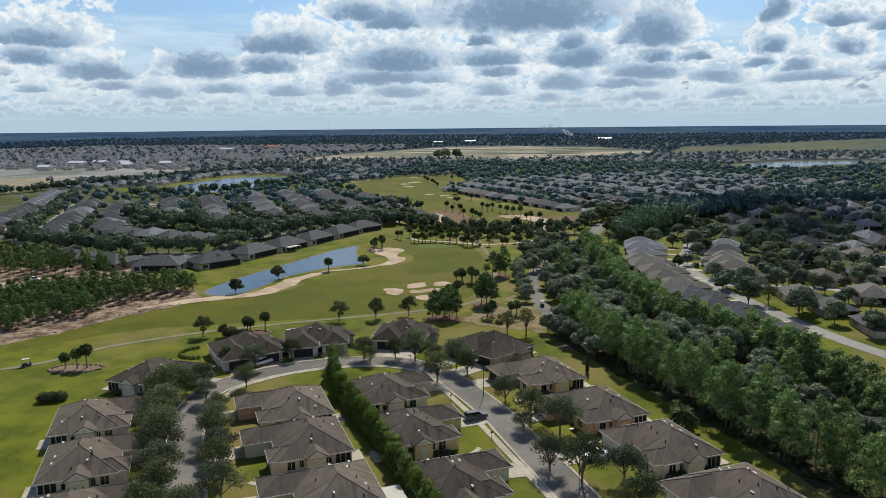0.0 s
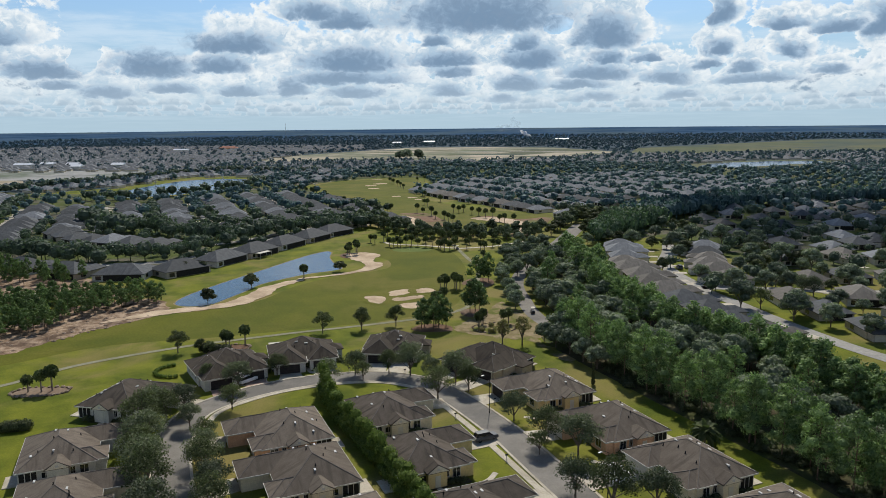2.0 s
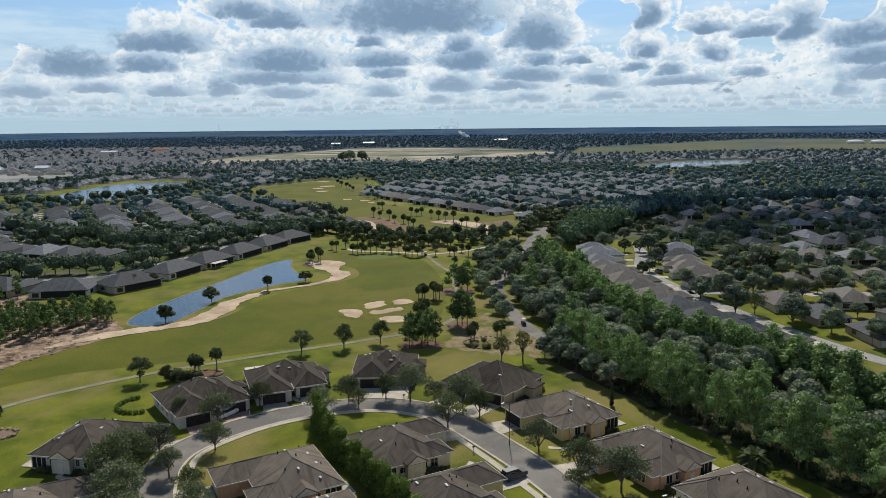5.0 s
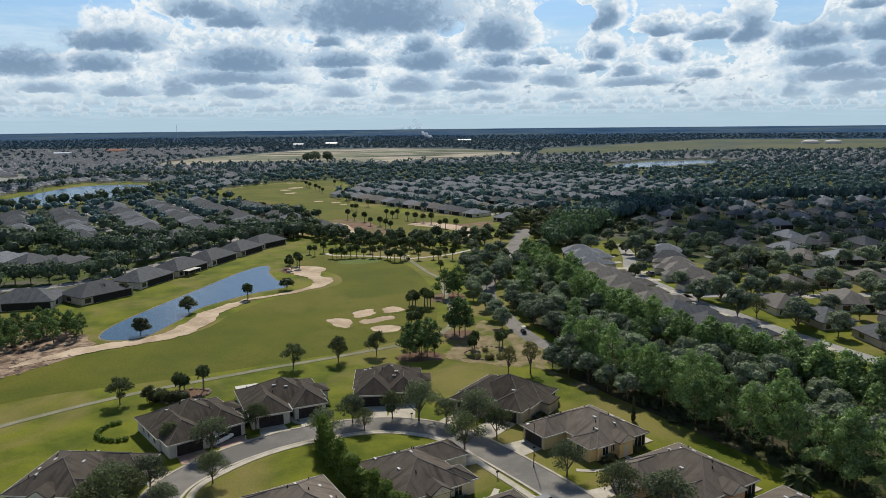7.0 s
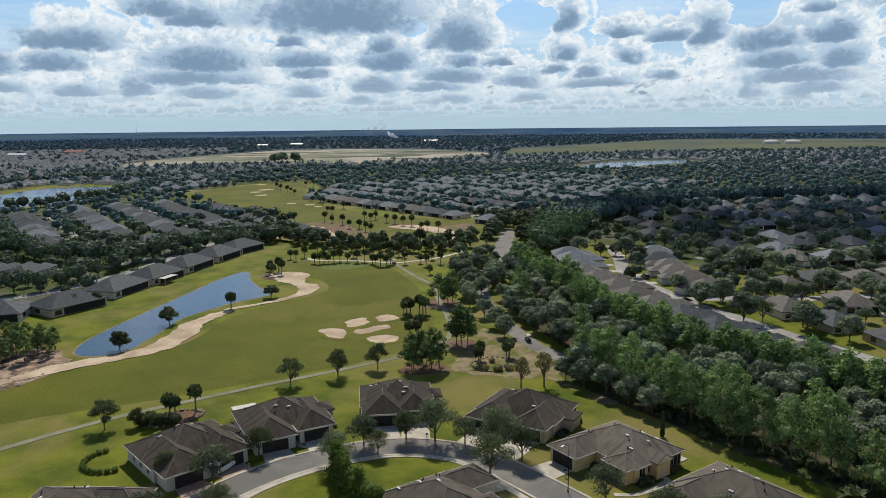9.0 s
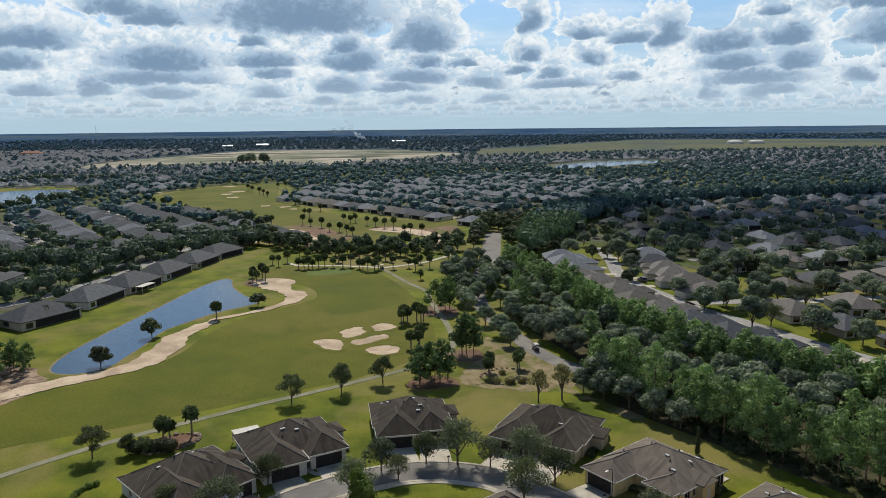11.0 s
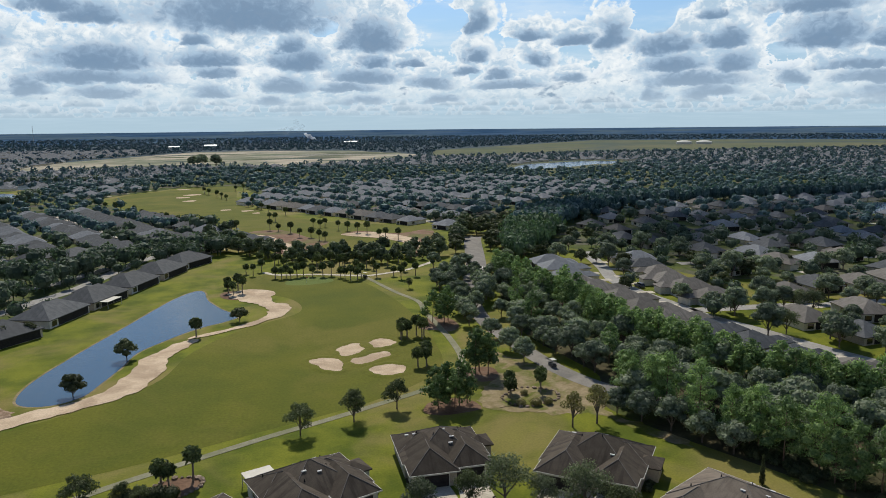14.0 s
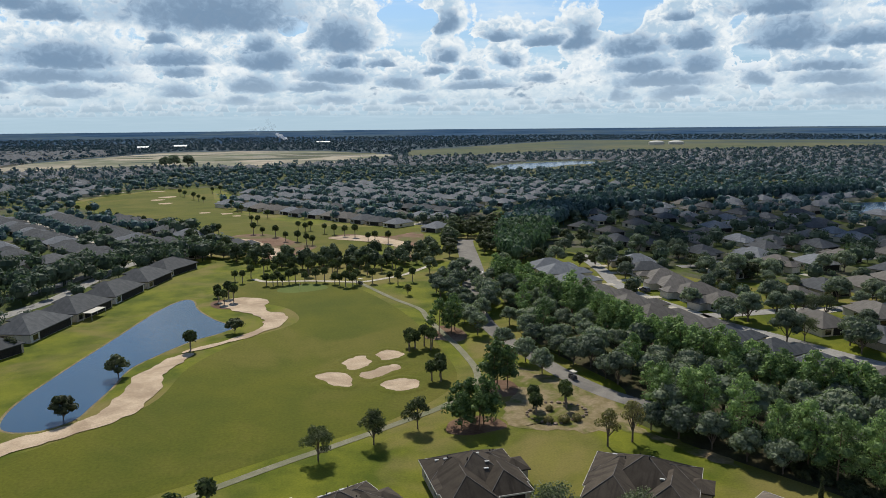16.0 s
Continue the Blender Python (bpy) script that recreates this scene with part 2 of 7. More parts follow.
M_GRASS = material("rough_grass", (0.068, 0.090, 0.008), (0.152, 0.160, 0.015), 0.09, 0.9, 2.5, 0.03, (0.185, 0.153, 0.048), 0.026, space="World")
M_FAIRWAY = material("mown_grass", (0.075, 0.087, 0.009), (0.106, 0.109, 0.011), 0.045, 0.9, 1.5, 0.01, (0.126, 0.116, 0.020), 0.022, space="World")
M_GREEN = material("putting_green", (0.10, 0.13, 0.03), (0.115, 0.145, 0.035), 0.06, 0.9, 2.0, space="World")
M_LAWN = material("lawn_grass", (0.080, 0.122, 0.008), (0.145, 0.186, 0.014), 0.14, 0.9, 3.0, 0.03, (0.12, 0.12, 0.03), 0.05, space="World")
# estate gardens, with the shade of trees and houses darkened into the green
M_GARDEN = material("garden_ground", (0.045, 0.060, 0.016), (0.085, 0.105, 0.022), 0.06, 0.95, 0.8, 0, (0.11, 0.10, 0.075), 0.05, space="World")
M_SAND = material("bunker_sand", (0.43, 0.325, 0.22), (0.54, 0.42, 0.295), 0.2, 0.95, 3.0, 0.03, (0.35, 0.26, 0.175), 0.09, space="World")
M_DIRT = material("pine_straw", (0.11, 0.062, 0.040), (0.17, 0.105, 0.068), 0.15, 0.95, 1.2, 0.06, (0.21, 0.155, 0.11), 0.05, space="World")
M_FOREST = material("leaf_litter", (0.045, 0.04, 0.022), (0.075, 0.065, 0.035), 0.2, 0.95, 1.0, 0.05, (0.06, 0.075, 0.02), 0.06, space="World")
M_DRY = material("dry_ground", (0.17, 0.135, 0.062), (0.27, 0.21, 0.125), 0.3, 0.95, 1.4, 0.04, (0.105, 0.115, 0.022), 0.16, space="World")
M_ASPHALT = material("worn_asphalt", (0.185, 0.170, 0.148), (0.23, 0.212, 0.184), 0.3, 0.9, 6.0, 0.01, (0.15, 0.14, 0.124), 0.08, space="World")
M_CONCRETE = material("pale_concrete", (0.42, 0.37, 0.29), (0.5, 0.45, 0.36), 0.4, 0.85, 4.0, 0.01, (0.34, 0.3, 0.23), 0.15, space="World")
M_PATH = material("cart_path_concrete", (0.19, 0.18, 0.115), (0.25, 0.235, 0.16), 0.3, 0.9, 4.0, 0.01, (0.17, 0.17, 0.10), 0.1, space="World")
M_PAVER = material("brick_pavers", (0.34, 0.22, 0.17), (0.42, 0.29, 0.22), 0.8, 0.85, 6.0, 0.01, space="World")
M_STREETFAR = material("far_street", (0.25, 0.235, 0.212), (0.31, 0.295, 0.265), 0.1, 0.9, 1.0, space="World")
# grass greens and browns; the blue-green third colour paints in distant haze
M_FIELD = material("marsh_grass", (0.076, 0.092, 0.046), (0.118, 0.115, 0.062), 0.004, 0.95, 0.03, 0, (0.052, 0.074, 0.066), 0.0022, space="World")
M_QUARRY = material("bare_building_land", (0.40, 0.34, 0.26), (0.17, 0.165, 0.11), 0.008, 0.95, 0.04, 0, (0.12, 0.14, 0.085), 0.004, space="World")
M_PALELAND = material("levelled_land", (0.20, 0.20, 0.19), (0.30, 0.295, 0.275), 0.02, 0.95, 0.09, 0, (0.12, 0.14, 0.10), 0.009, space="World")
M_SANDLAND = material("sandy_field", (0.33, 0.275, 0.20), (0.24, 0.21, 0.14), 0.03, 0.95, 0.12, 0, (0.15, 0.16, 0.08), 0.012, space="World")
M_BANK = material("tan_dirt_and_straw", (0.17, 0.11, 0.07), (0.38, 0.285, 0.20), 0.45, 0.95, 1.6, 0.2, (0.10, 0.066, 0.045), 0.16, space="World")
M_REDDIRT = material("reddish_bare_earth", (0.15, 0.085, 0.055), (0.22, 0.14, 0.095), 0.15, 0.95, 0.8, 0.05, (0.12, 0.125, 0.04), 0.05, space="World")
M_BARK = material("grey_bark", (0.10, 0.08, 0.065), (0.16, 0.13, 0.11), 2.0, 0.95, 9.0, 0.03)
M_PINEBARK = material("pine_bark", (0.13, 0.085, 0.06), (0.20, 0.14, 0.10), 2.0, 0.95, 9.0, 0.03)
M_PALMBARK = material("palm_trunk", (0.17, 0.14, 0.11), (0.24, 0.20, 0.16), 4.0, 0.95, 12.0, 0.03)
M_OAK = leafage("oak_leaves", (0.046, 0.058, 0.028), (0.105, 0.118, 0.060))
M_STREET = leafage("street_oak_leaves", (0.049, 0.062, 0.030), (0.134, 0.153, 0.082), 0.35, 0.26)
M_STREETGREY = leafage("grey_street_leaves", (0.064, 0.079, 0.052), (0.168, 0.188, 0.126), 0.35, 0.26)
M_OAKGREY = leafage("grey_oak_leaves", (0.098, 0.124, 0.086), (0.215, 0.250, 0.180), 0.35, 0.28)
M_PINE = leafage("pine_needles", (0.085, 0.140, 0.054), (0.235, 0.325, 0.132), 0.35)
M_LEFTPINE = leafage("dark_pine_needles", (0.060, 0.098, 0.037), (0.160, 0.228, 0.086), 0.3)
M_ROADPINE = leafage("roadside_pine_needles", (0.042, 0.075, 0.045), (0.105, 0.155, 0.088), 0.1)
M_PALM = leafage("palm_fronds", (0.050, 0.068, 0.028), (0.118, 0.140, 0.062), 0.3)
M_BAND = leafage("thicket_leaves", (0.056, 0.078, 0.044), (0.140, 0.168, 0.094), 0.3)
M_HEDGE = leafage("hedge_leaves", (0.072, 0.112, 0.022), (0.190, 0.245, 0.055), 0.2, 0.3)
M_SPARSE = leafage("thin_brown_leaves", (0.15, 0.135, 0.055), (0.27, 0.23, 0.115), 0.15, 0.3)
# M_FARLEAF, M_BELT, M_FARWOODS and M_FARTHEST: haze painted in as a blue tint
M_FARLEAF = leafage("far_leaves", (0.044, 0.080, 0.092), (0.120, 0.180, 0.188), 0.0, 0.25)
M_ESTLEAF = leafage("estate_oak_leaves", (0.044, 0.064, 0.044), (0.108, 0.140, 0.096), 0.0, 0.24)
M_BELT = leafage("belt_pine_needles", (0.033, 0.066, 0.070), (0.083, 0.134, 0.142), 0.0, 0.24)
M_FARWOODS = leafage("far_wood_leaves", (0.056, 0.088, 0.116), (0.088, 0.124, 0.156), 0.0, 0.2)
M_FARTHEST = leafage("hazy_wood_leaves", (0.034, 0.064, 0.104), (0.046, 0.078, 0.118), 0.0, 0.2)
# shade between the crowns and blue haze, both put into this colour
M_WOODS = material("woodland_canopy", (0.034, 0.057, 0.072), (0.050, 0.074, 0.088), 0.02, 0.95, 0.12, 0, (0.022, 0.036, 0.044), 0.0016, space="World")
M_TRIM = material("white_trim", (0.48, 0.46, 0.41), (0.55, 0.53, 0.48), 2.0, 0.6)
M_GLASS = material("dark_window_glass", (0.012, 0.014, 0.018), (0.02, 0.022, 0.026), 1.0, 0.08, spec=0.6)
M_SCREEN = material("porch_screen", (0.02, 0.02, 0.02), (0.035, 0.033, 0.03), 3.0, 0.8)
M_DOOR = material("garage_door_brown", (0.03, 0.027, 0.028), (0.045, 0.04, 0.04), 1.0, 0.6)
M_DOORPALE = material("garage_door_pale", (0.5, 0.46, 0.38), (0.56, 0.52, 0.44), 1.0, 0.6)
M_METAL = material("grey_metal", (0.3, 0.3, 0.3), (0.4, 0.4, 0.4), 3.0, 0.5, metal=0.6)
M_VENT = material("roof_vent_metal", (0.46, 0.45, 0.43), (0.54, 0.53, 0.5), 3.0, 0.5)
M_BLACK = material("black_rubber", (0.015, 0.015, 0.015), (0.025, 0.025, 0.025), 3.0, 0.8)
M_WHITECAR = material("white_car_paint", (0.72, 0.72, 0.72), (0.76, 0.76, 0.76), 1.0, 0.3, spec=0.5)
M_DARKCAR = material("dark_car_paint", (0.05, 0.05, 0.055), (0.07, 0.07, 0.075), 1.0, 0.3, spec=0.5)


def roof_material(name, a, b, stain, rough=0.9, spec=0.08):
    """Shingles with rows, grain and dark streaks that run down the slope."""
    m = material(name, a, b, 0.5, rough, 0.0, spec=spec, space="UV", vary=0.2)
    k = Nodes(m.node_tree)
    p = m.node_tree.nodes["Principled BSDF"]
    c = p.inputs["Base Color"].links[0].from_socket
    uv = k.add("ShaderNodeTexCoord").outputs["UV"]
    run = k.vmath("MULTIPLY", uv, (0.75, 0.10, 1.0))
    st = k.ramp(k.noise(run, 1.0, 4.0, 0.65), 0.47, 0.70)
    c = k.mix(k.math("MULTIPLY", st, 0.6), c, stain)
    g = k.noise(k.vmath("MULTIPLY", uv, (4.0, 7.0, 1.0)), 1.0, 3.0, 0.8)
    c = k.mix(1.0, c, k.mix(g, (0.6, 0.6, 0.6), (1.4, 1.4, 1.4)), "MULTIPLY")
    k.put(p.inputs["Base Color"], c)
    return m


M_ROOFS = [roof_material("brown_shingles", (0.080, 0.066, 0.052), (0.106, 0.087, 0.070), (0.028, 0.024, 0.020)),
           roof_material("grey_shingles", (0.120, 0.098, 0.077), (0.152, 0.126, 0.100), (0.068, 0.056, 0.045)),
           roof_material("dark_shingles", (0.060, 0.049, 0.038), (0.080, 0.066, 0.051), (0.023, 0.019, 0.016))]
# haze over the far roofs is painted in as a paler, bluer grey
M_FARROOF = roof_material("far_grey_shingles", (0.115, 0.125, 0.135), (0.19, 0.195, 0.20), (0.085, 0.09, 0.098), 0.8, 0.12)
M_GABLE = material("cream_gable_siding", (0.62, 0.56, 0.43), (0.68, 0.62, 0.5), 0.8, 0.8, 5.0)
# the first, grey roof carries a painted blue haze tint too
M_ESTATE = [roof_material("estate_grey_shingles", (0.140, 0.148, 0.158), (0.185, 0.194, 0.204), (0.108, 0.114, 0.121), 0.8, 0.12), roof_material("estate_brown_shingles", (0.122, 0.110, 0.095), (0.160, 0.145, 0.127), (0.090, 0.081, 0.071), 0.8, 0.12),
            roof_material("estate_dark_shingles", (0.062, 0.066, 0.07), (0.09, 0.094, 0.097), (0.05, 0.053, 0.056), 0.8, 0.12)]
M_CAP = material("ridge_shingles", (0.13, 0.115, 0.10), (0.17, 0.15, 0.135), 1.5, 0.9, 6.0)
M_WALLS = [material("cream_siding", (0.55, 0.49, 0.37), (0.62, 0.56, 0.43), 0.6, 0.8, 5.0),
           material("grey_siding", (0.42, 0.41, 0.38), (0.5, 0.49, 0.45), 0.6, 0.8, 5.0),
           material("yellow_siding", (0.56, 0.44, 0.22), (0.62, 0.5, 0.27), 0.6, 0.8, 5.0),
           material("peach_siding", (0.55, 0.33, 0.20), (0.62, 0.39, 0.25), 0.6, 0.8, 5.0),
           material("taupe_siding", (0.36, 0.31, 0.25), (0.42, 0.37, 0.30), 0.6, 0.8, 5.0)]


def water_material():
    m = bpy.data.materials.new("pond_water")
    m.use_nodes = True
    k = Nodes(m.node_tree)
    p = m.node_tree.nodes["Principled BSDF"]
    pos = k.add("ShaderNodeNewGeometry").outputs["Position"]
    k.put(p.inputs["Base Color"], k.mix(k.noise(pos, 0.05, 3.0), (0.026, 0.066, 0.118), (0.034, 0.082, 0.142)))
    p.inputs["Roughness"].default_value = 0.16
    p.inputs["IOR"].default_value = 1.33
    bn = k.add("ShaderNodeBump")
    bn.inputs["Strength"].default_value, bn.inputs["Distance"].default_value = 0.5, 0.05
    k.put(bn.inputs["Height"], k.noise(pos, 1.3, 4.0, 0.6))
    k.put(p.inputs["Normal"], bn.outputs[0])
    return m


M_WATER = water_material()

# ---- building helpers ----
rng = np.random.default_rng(7)


def mesh(name, verts, faces, mat, uv=False, smooth=False):
    me = bpy.data.meshes.new(name)
    me.from_pydata([tuple(map(float, v)) for v in verts], [], [tuple(map(int, q)) for q in faces])
    me.materials.append(mat)
    if uv:
        layer = me.uv_layers.new(name="UVMap")
        for poly in me.polygons:
            n = poly.normal
            t = Vector((0, 0, 1)).cross(n)
            t = t.normalized() if t.length > 1e-4 else Vector((1, 0, 0))
            b = n.cross(t)
            for li in poly.loop_indices:
                v = me.vertices[me.loops[li].vertex_index].co
                layer.data[li].uv = (v.dot(t), v.dot(b))
    if smooth:
        me.shade_smooth()
    return me


def big_mesh(name, verts, quads, mat):
    """A mesh out of many quads, quickly."""
    me = bpy.data.meshes.new(name)
    nv, nq = len(verts), len(quads)
    me.vertices.add(nv)
    me.vertices.foreach_set("co", np.asarray(verts, np.float32).ravel())
    me.loops.add(nq * 4)
    me.loops.foreach_set("vertex_index", np.asarray(quads, np.int32).ravel())
    me.polygons.add(nq)
    me.polygons.foreach_set("loop_start", np.arange(0, nq * 4, 4, dtype=np.int32))
    me.materials.append(mat)
    me.update(calc_edges=True)
    return me


def part(name, me, parent=None, label="", at=None):
    ob = new(name, me)
    if at is not None:
        ob.matrix_basis = at
    if parent is not None:
        ob.parent = parent
    if label:
        ob["label"] = label
    return ob


def thing(name, label, category, group="", kind=""):
    return tagged(new(name), label, category, group, kind)


def box_data(x0, x1, y0, y1, z0, z1):
    v = [(x0, y0, z0), (x1, y0, z0), (x1, y1, z0), (x0, y1, z0), (x0, y0, z1), (x1, y0, z1), (x1, y1, z1), (x0, y1, z1)]
    f = [(0, 3, 2, 1), (4, 5, 6, 7), (0, 1, 5, 4), (1, 2, 6, 5), (2, 3, 7, 6), (3, 0, 4, 7)]
    return v, f


def joined(*pieces):
    v, f = [], []
    for pv, pf in pieces:
        f += [tuple(i + len(v) for i in q) for q in pf]
        v += list(pv)
    return v, f


def stick(p, q, r0, r1, sides=6):
    """A tapered limb from p to q."""
    p, q = np.array(p, float), np.array(q, float)
    d = (q - p) / np.linalg.norm(q - p)
    a = np.cross(d, (0.3, 0.9, 0.1))
    a /= np.linalg.norm(a)
    b = np.cross(d, a)
    v = [tuple(e + (a * math.cos(2 * math.pi * i / sides) + b * math.sin(2 * math.pi * i / sides)) * rr) for e, rr in ((p, r0), (q, r1)) for i in range(sides)]
    f = [(i, (i + 1) % sides, (i + 1) % sides + sides, i + sides) for i in range(sides)] + [tuple(range(2 * sides - 1, sides - 1, -1))]
    return v, f


def ring_at(p, way, r, sides):
    d = np.array(way, float) / np.linalg.norm(way)
    a = np.cross(d, (0.3, 0.9, 0.1))
    a /= np.linalg.norm(a)
    b = np.cross(d, a)
    return [tuple(np.array(p, float) + (a * math.cos(2 * math.pi * i / sides) + b * math.sin(2 * math.pi * i / sides)) * r) for i in range(sides)]


def forked(stem, limbs, sides=6):
    """A trunk through (point, radius) rings, with limbs (ring, end, radius) that grow out of its rings, in one piece."""
    v, f = [], []
    for n, (p, r) in enumerate(stem):
        v += ring_at(p, np.subtract(stem[min(n + 1, len(stem) - 1)][0], stem[max(n - 1, 0)][0]), r, sides)
    hoop = lambda a, b: [(a + i, a + (i + 1) % sides, b + (i + 1) % sides, b + i) for i in range(sides)]
    for n in range(len(stem) - 1):
        f += hoop(n * sides, (n + 1) * sides)
    f.append(tuple(range(len(stem) * sides - 1, (len(stem) - 1) * sides - 1, -1)))
    for n, end, r in limbs:
        b = len(v)
        v += ring_at(end, np.subtract(end, stem[n][0]), r, sides)
        f += hoop(n * sides, b) + [tuple(range(b + sides - 1, b - 1, -1))]
    return v, f


def smooth_line(points, closed=False, steps=8):
    """A Catmull-Rom curve through points."""
    p = [np.array(q, float) for q in points]
    n = len(p)
    out = []
    for i in range(n if closed else n - 1):
        a, b, c, d = (p[(i + j) % n] if closed else p[min(max(i + j, 0), n - 1)] for j in (-1, 0, 1, 2))
        for s in range(steps):
            t = s / steps
            out.append(0.5 * (2 * b + (c - a) * t + (2 * a - 5 * b + 4 * c - d) * t * t + (3 * b - a - 3 * c + d) * t ** 3))
    if not closed:
        out.append(p[-1])
    return np.array(out)


def side_of(line, closed=False):
    d = np.roll(line, -1, 0) - np.roll(line, 1, 0) if closed else np.gradient(line, axis=0)
    d /= np.maximum(np.linalg.norm(d, axis=1, keepdims=True), 1e-9)
    return np.stack([-d[:, 1], d[:, 0]], 1)


def ribbon(name, points, width, z, mat, label, kind="structure", category="", steps=8, thick=0.06, rough=0.0):
    """A road or path: a thick strip along a smooth line."""
    line = smooth_line(points, steps=steps)
    n = side_of(line)
    w = width / 2 + (rng.normal(0, rough, len(line)) if rough else 0)
    w = np.asarray(w).reshape(-1, 1) if np.ndim(w) else w
    a, b = line + n * w, line - n * w
    m = len(line)
    v = [(*q, z) for q in a] + [(*q, z) for q in b] + [(*q, z - thick) for q in a] + [(*q, z - thick) for q in b]
    f = []
    for i in range(m - 1):
        f += [(i + m, i + m + 1, i + 1, i), (i, i + 1, i + 1 + 2 * m, i + 2 * m), (i + m + 1, i + m, i + 3 * m, i + 3 * m + 1)]
    ob = new(name, mesh(name, v, f, mat))
    return tagged(ob, label, category or name, kind=kind)


def sheet(name, outline, z, mat, label, category="", kind="structure", smooth=True, steps=6, centre_z=None):
    """A flat patch of ground within a smooth closed outline."""
    line = smooth_line(outline, True, steps) if smooth else np.array(outline, float)
    bm = bmesh.new()
    vs = [bm.verts.new((x, y, z)) for x, y in line]
    face = bm.faces.new(vs)
    if face.normal.z < 0 or sum(line[i - 1][0] * line[i][1] - line[i][0] * line[i - 1][1] for i in range(len(line))) < 0:
        bmesh.ops.reverse_faces(bm, faces=[face])
    bm.normal_update()
    bmesh.ops.triangulate(bm, faces=bm.faces[:], ngon_method="EAR_CLIP")
    bm.normal_update()
    bmesh.ops.reverse_faces(bm, faces=[q for q in bm.faces if q.normal.z < 0])
    me = bpy.data.meshes.new(name)
    bm.to_mesh(me)
    bm.free()
    me.materials.append(mat)
    return tagged(new(name, me), label, category or name, kind=kind)


def lip(name, outline, width, height, z0, mat, label, parent=None, outward=1.0):
    """A low grass bank round a closed outline: up from the inside, gently down outside."""
    line = smooth_line(outline, True, 6)
    area = sum(line[i - 1][0] * line[i][1] - line[i][0] * line[i - 1][1] for i in range(len(line)))
    n = side_of(line, True) * (-1 if area > 0 else 1) * outward
    rings = [(0.0, z0), (0.35 * width, height), (0.6 * width, height * 0.8), (width, 0.0)]
    m = len(line)
    v = [(*(line[i] + n[i] * d), z) for d, z in rings for i in range(m)]
    f = []
    for r in range(len(rings) - 1):
        for i in range(m):
            j = (i + 1) % m
            q = (r * m + i, (r + 1) * m + i, (r + 1) * m + j, r * m + j)
            f.append(q if area * outward > 0 else q[::-1])
    ob = new(name, mesh(name, v, f, mat, smooth=True))
    ob.parent = parent
    return ob if parent else tagged(ob, label, "bank", kind="structure")


def blob_outline(cx, cy, rx, ry, turn=0.0, wobble=0.12, n=9, seed=0):
    r = np.random.default_rng(seed)
    out = []
    for i in range(n):
        a = 2 * math.pi * i / n
        k = 1 + r.uniform(-wobble, wobble)
        x, y = math.cos(a) * rx * k, math.sin(a) * ry * k
        out.append((cx + x * math.cos(turn) - y * math.sin(turn), cy + x * math.sin(turn) + y * math.cos(turn)))
    return out


def ragged(outline, amount, seed, steps=8, size=2.2):
    """An outline with scalloped, uneven edges."""
    p = smooth_line(outline, True, steps)
    n = side_of(p, True)
    w = np.array([noise.noise(Vector((x / size, y / size, 3.7 * seed))) + 0.5 * noise.noise(Vector((x * 2.3 / size, y * 2.3 / size, 9.1 * seed))) for x, y in p])
    return [tuple(q) for q in p + n * (w * amount)[:, None]]


# ---- ground ----
def build_ground():
    rings = [0, 120, 260, 420, 700, 1100, 1700, 2500, 2900]
    seg = 72
    v, f = [(-40, 60, 0)], []
    for r in rings[1:]:
        v += [(-40 + r * math.cos(2 * math.pi * i / seg), 60 + r * math.sin(2 * math.pi * i / seg), 0) for i in range(seg)]
    for i in range(seg):
        f.append((0, 1 + i, 1 + (i + 1) % seg))
    for r in range(len(rings) - 2):
        for i in range(seg):
            a, b = 1 + r * seg, 1 + (r + 1) * seg
            j = (i + 1) % seg
            f.append((a + i, b + i, b + j, a + j))
    tagged(new("ground", mesh("ground", v, f, M_GRASS)), "open grassy ground reaching to the horizon", "ground", kind="structure")


build_ground()


def far_rise(x, y):
    """The land beyond 2.9 km climbs gently to the skyline."""
    return max(0.0, math.hypot(x + 40, y - 60) - 2900) / 1950 * 36.5


# woods and fields that rise to the skyline, all round, haze painted in
def build_backdrop():
    seg, rings = 180, (2880, 3100, 3350, 3600, 3850, 4100, 4350, 4600, 4850)
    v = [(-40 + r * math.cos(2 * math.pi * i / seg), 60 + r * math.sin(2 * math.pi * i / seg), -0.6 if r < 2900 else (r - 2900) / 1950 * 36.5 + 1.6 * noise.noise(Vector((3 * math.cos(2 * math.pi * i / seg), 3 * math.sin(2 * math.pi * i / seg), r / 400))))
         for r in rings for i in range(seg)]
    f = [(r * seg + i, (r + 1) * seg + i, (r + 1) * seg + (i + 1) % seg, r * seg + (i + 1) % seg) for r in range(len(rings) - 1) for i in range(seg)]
    tagged(new("backdrop", mesh("backdrop", v, f, M_HORIZON)), "distant woods and fields along the horizon, blue haze painted in", "backdrop", kind="structure")


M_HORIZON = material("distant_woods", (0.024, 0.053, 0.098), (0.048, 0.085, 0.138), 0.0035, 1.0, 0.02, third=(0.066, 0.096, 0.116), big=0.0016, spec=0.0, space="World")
# the haze is this blue colour plus a faint glow of it
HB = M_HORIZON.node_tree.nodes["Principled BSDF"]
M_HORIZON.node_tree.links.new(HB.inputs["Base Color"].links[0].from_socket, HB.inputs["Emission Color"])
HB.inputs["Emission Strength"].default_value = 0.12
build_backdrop()

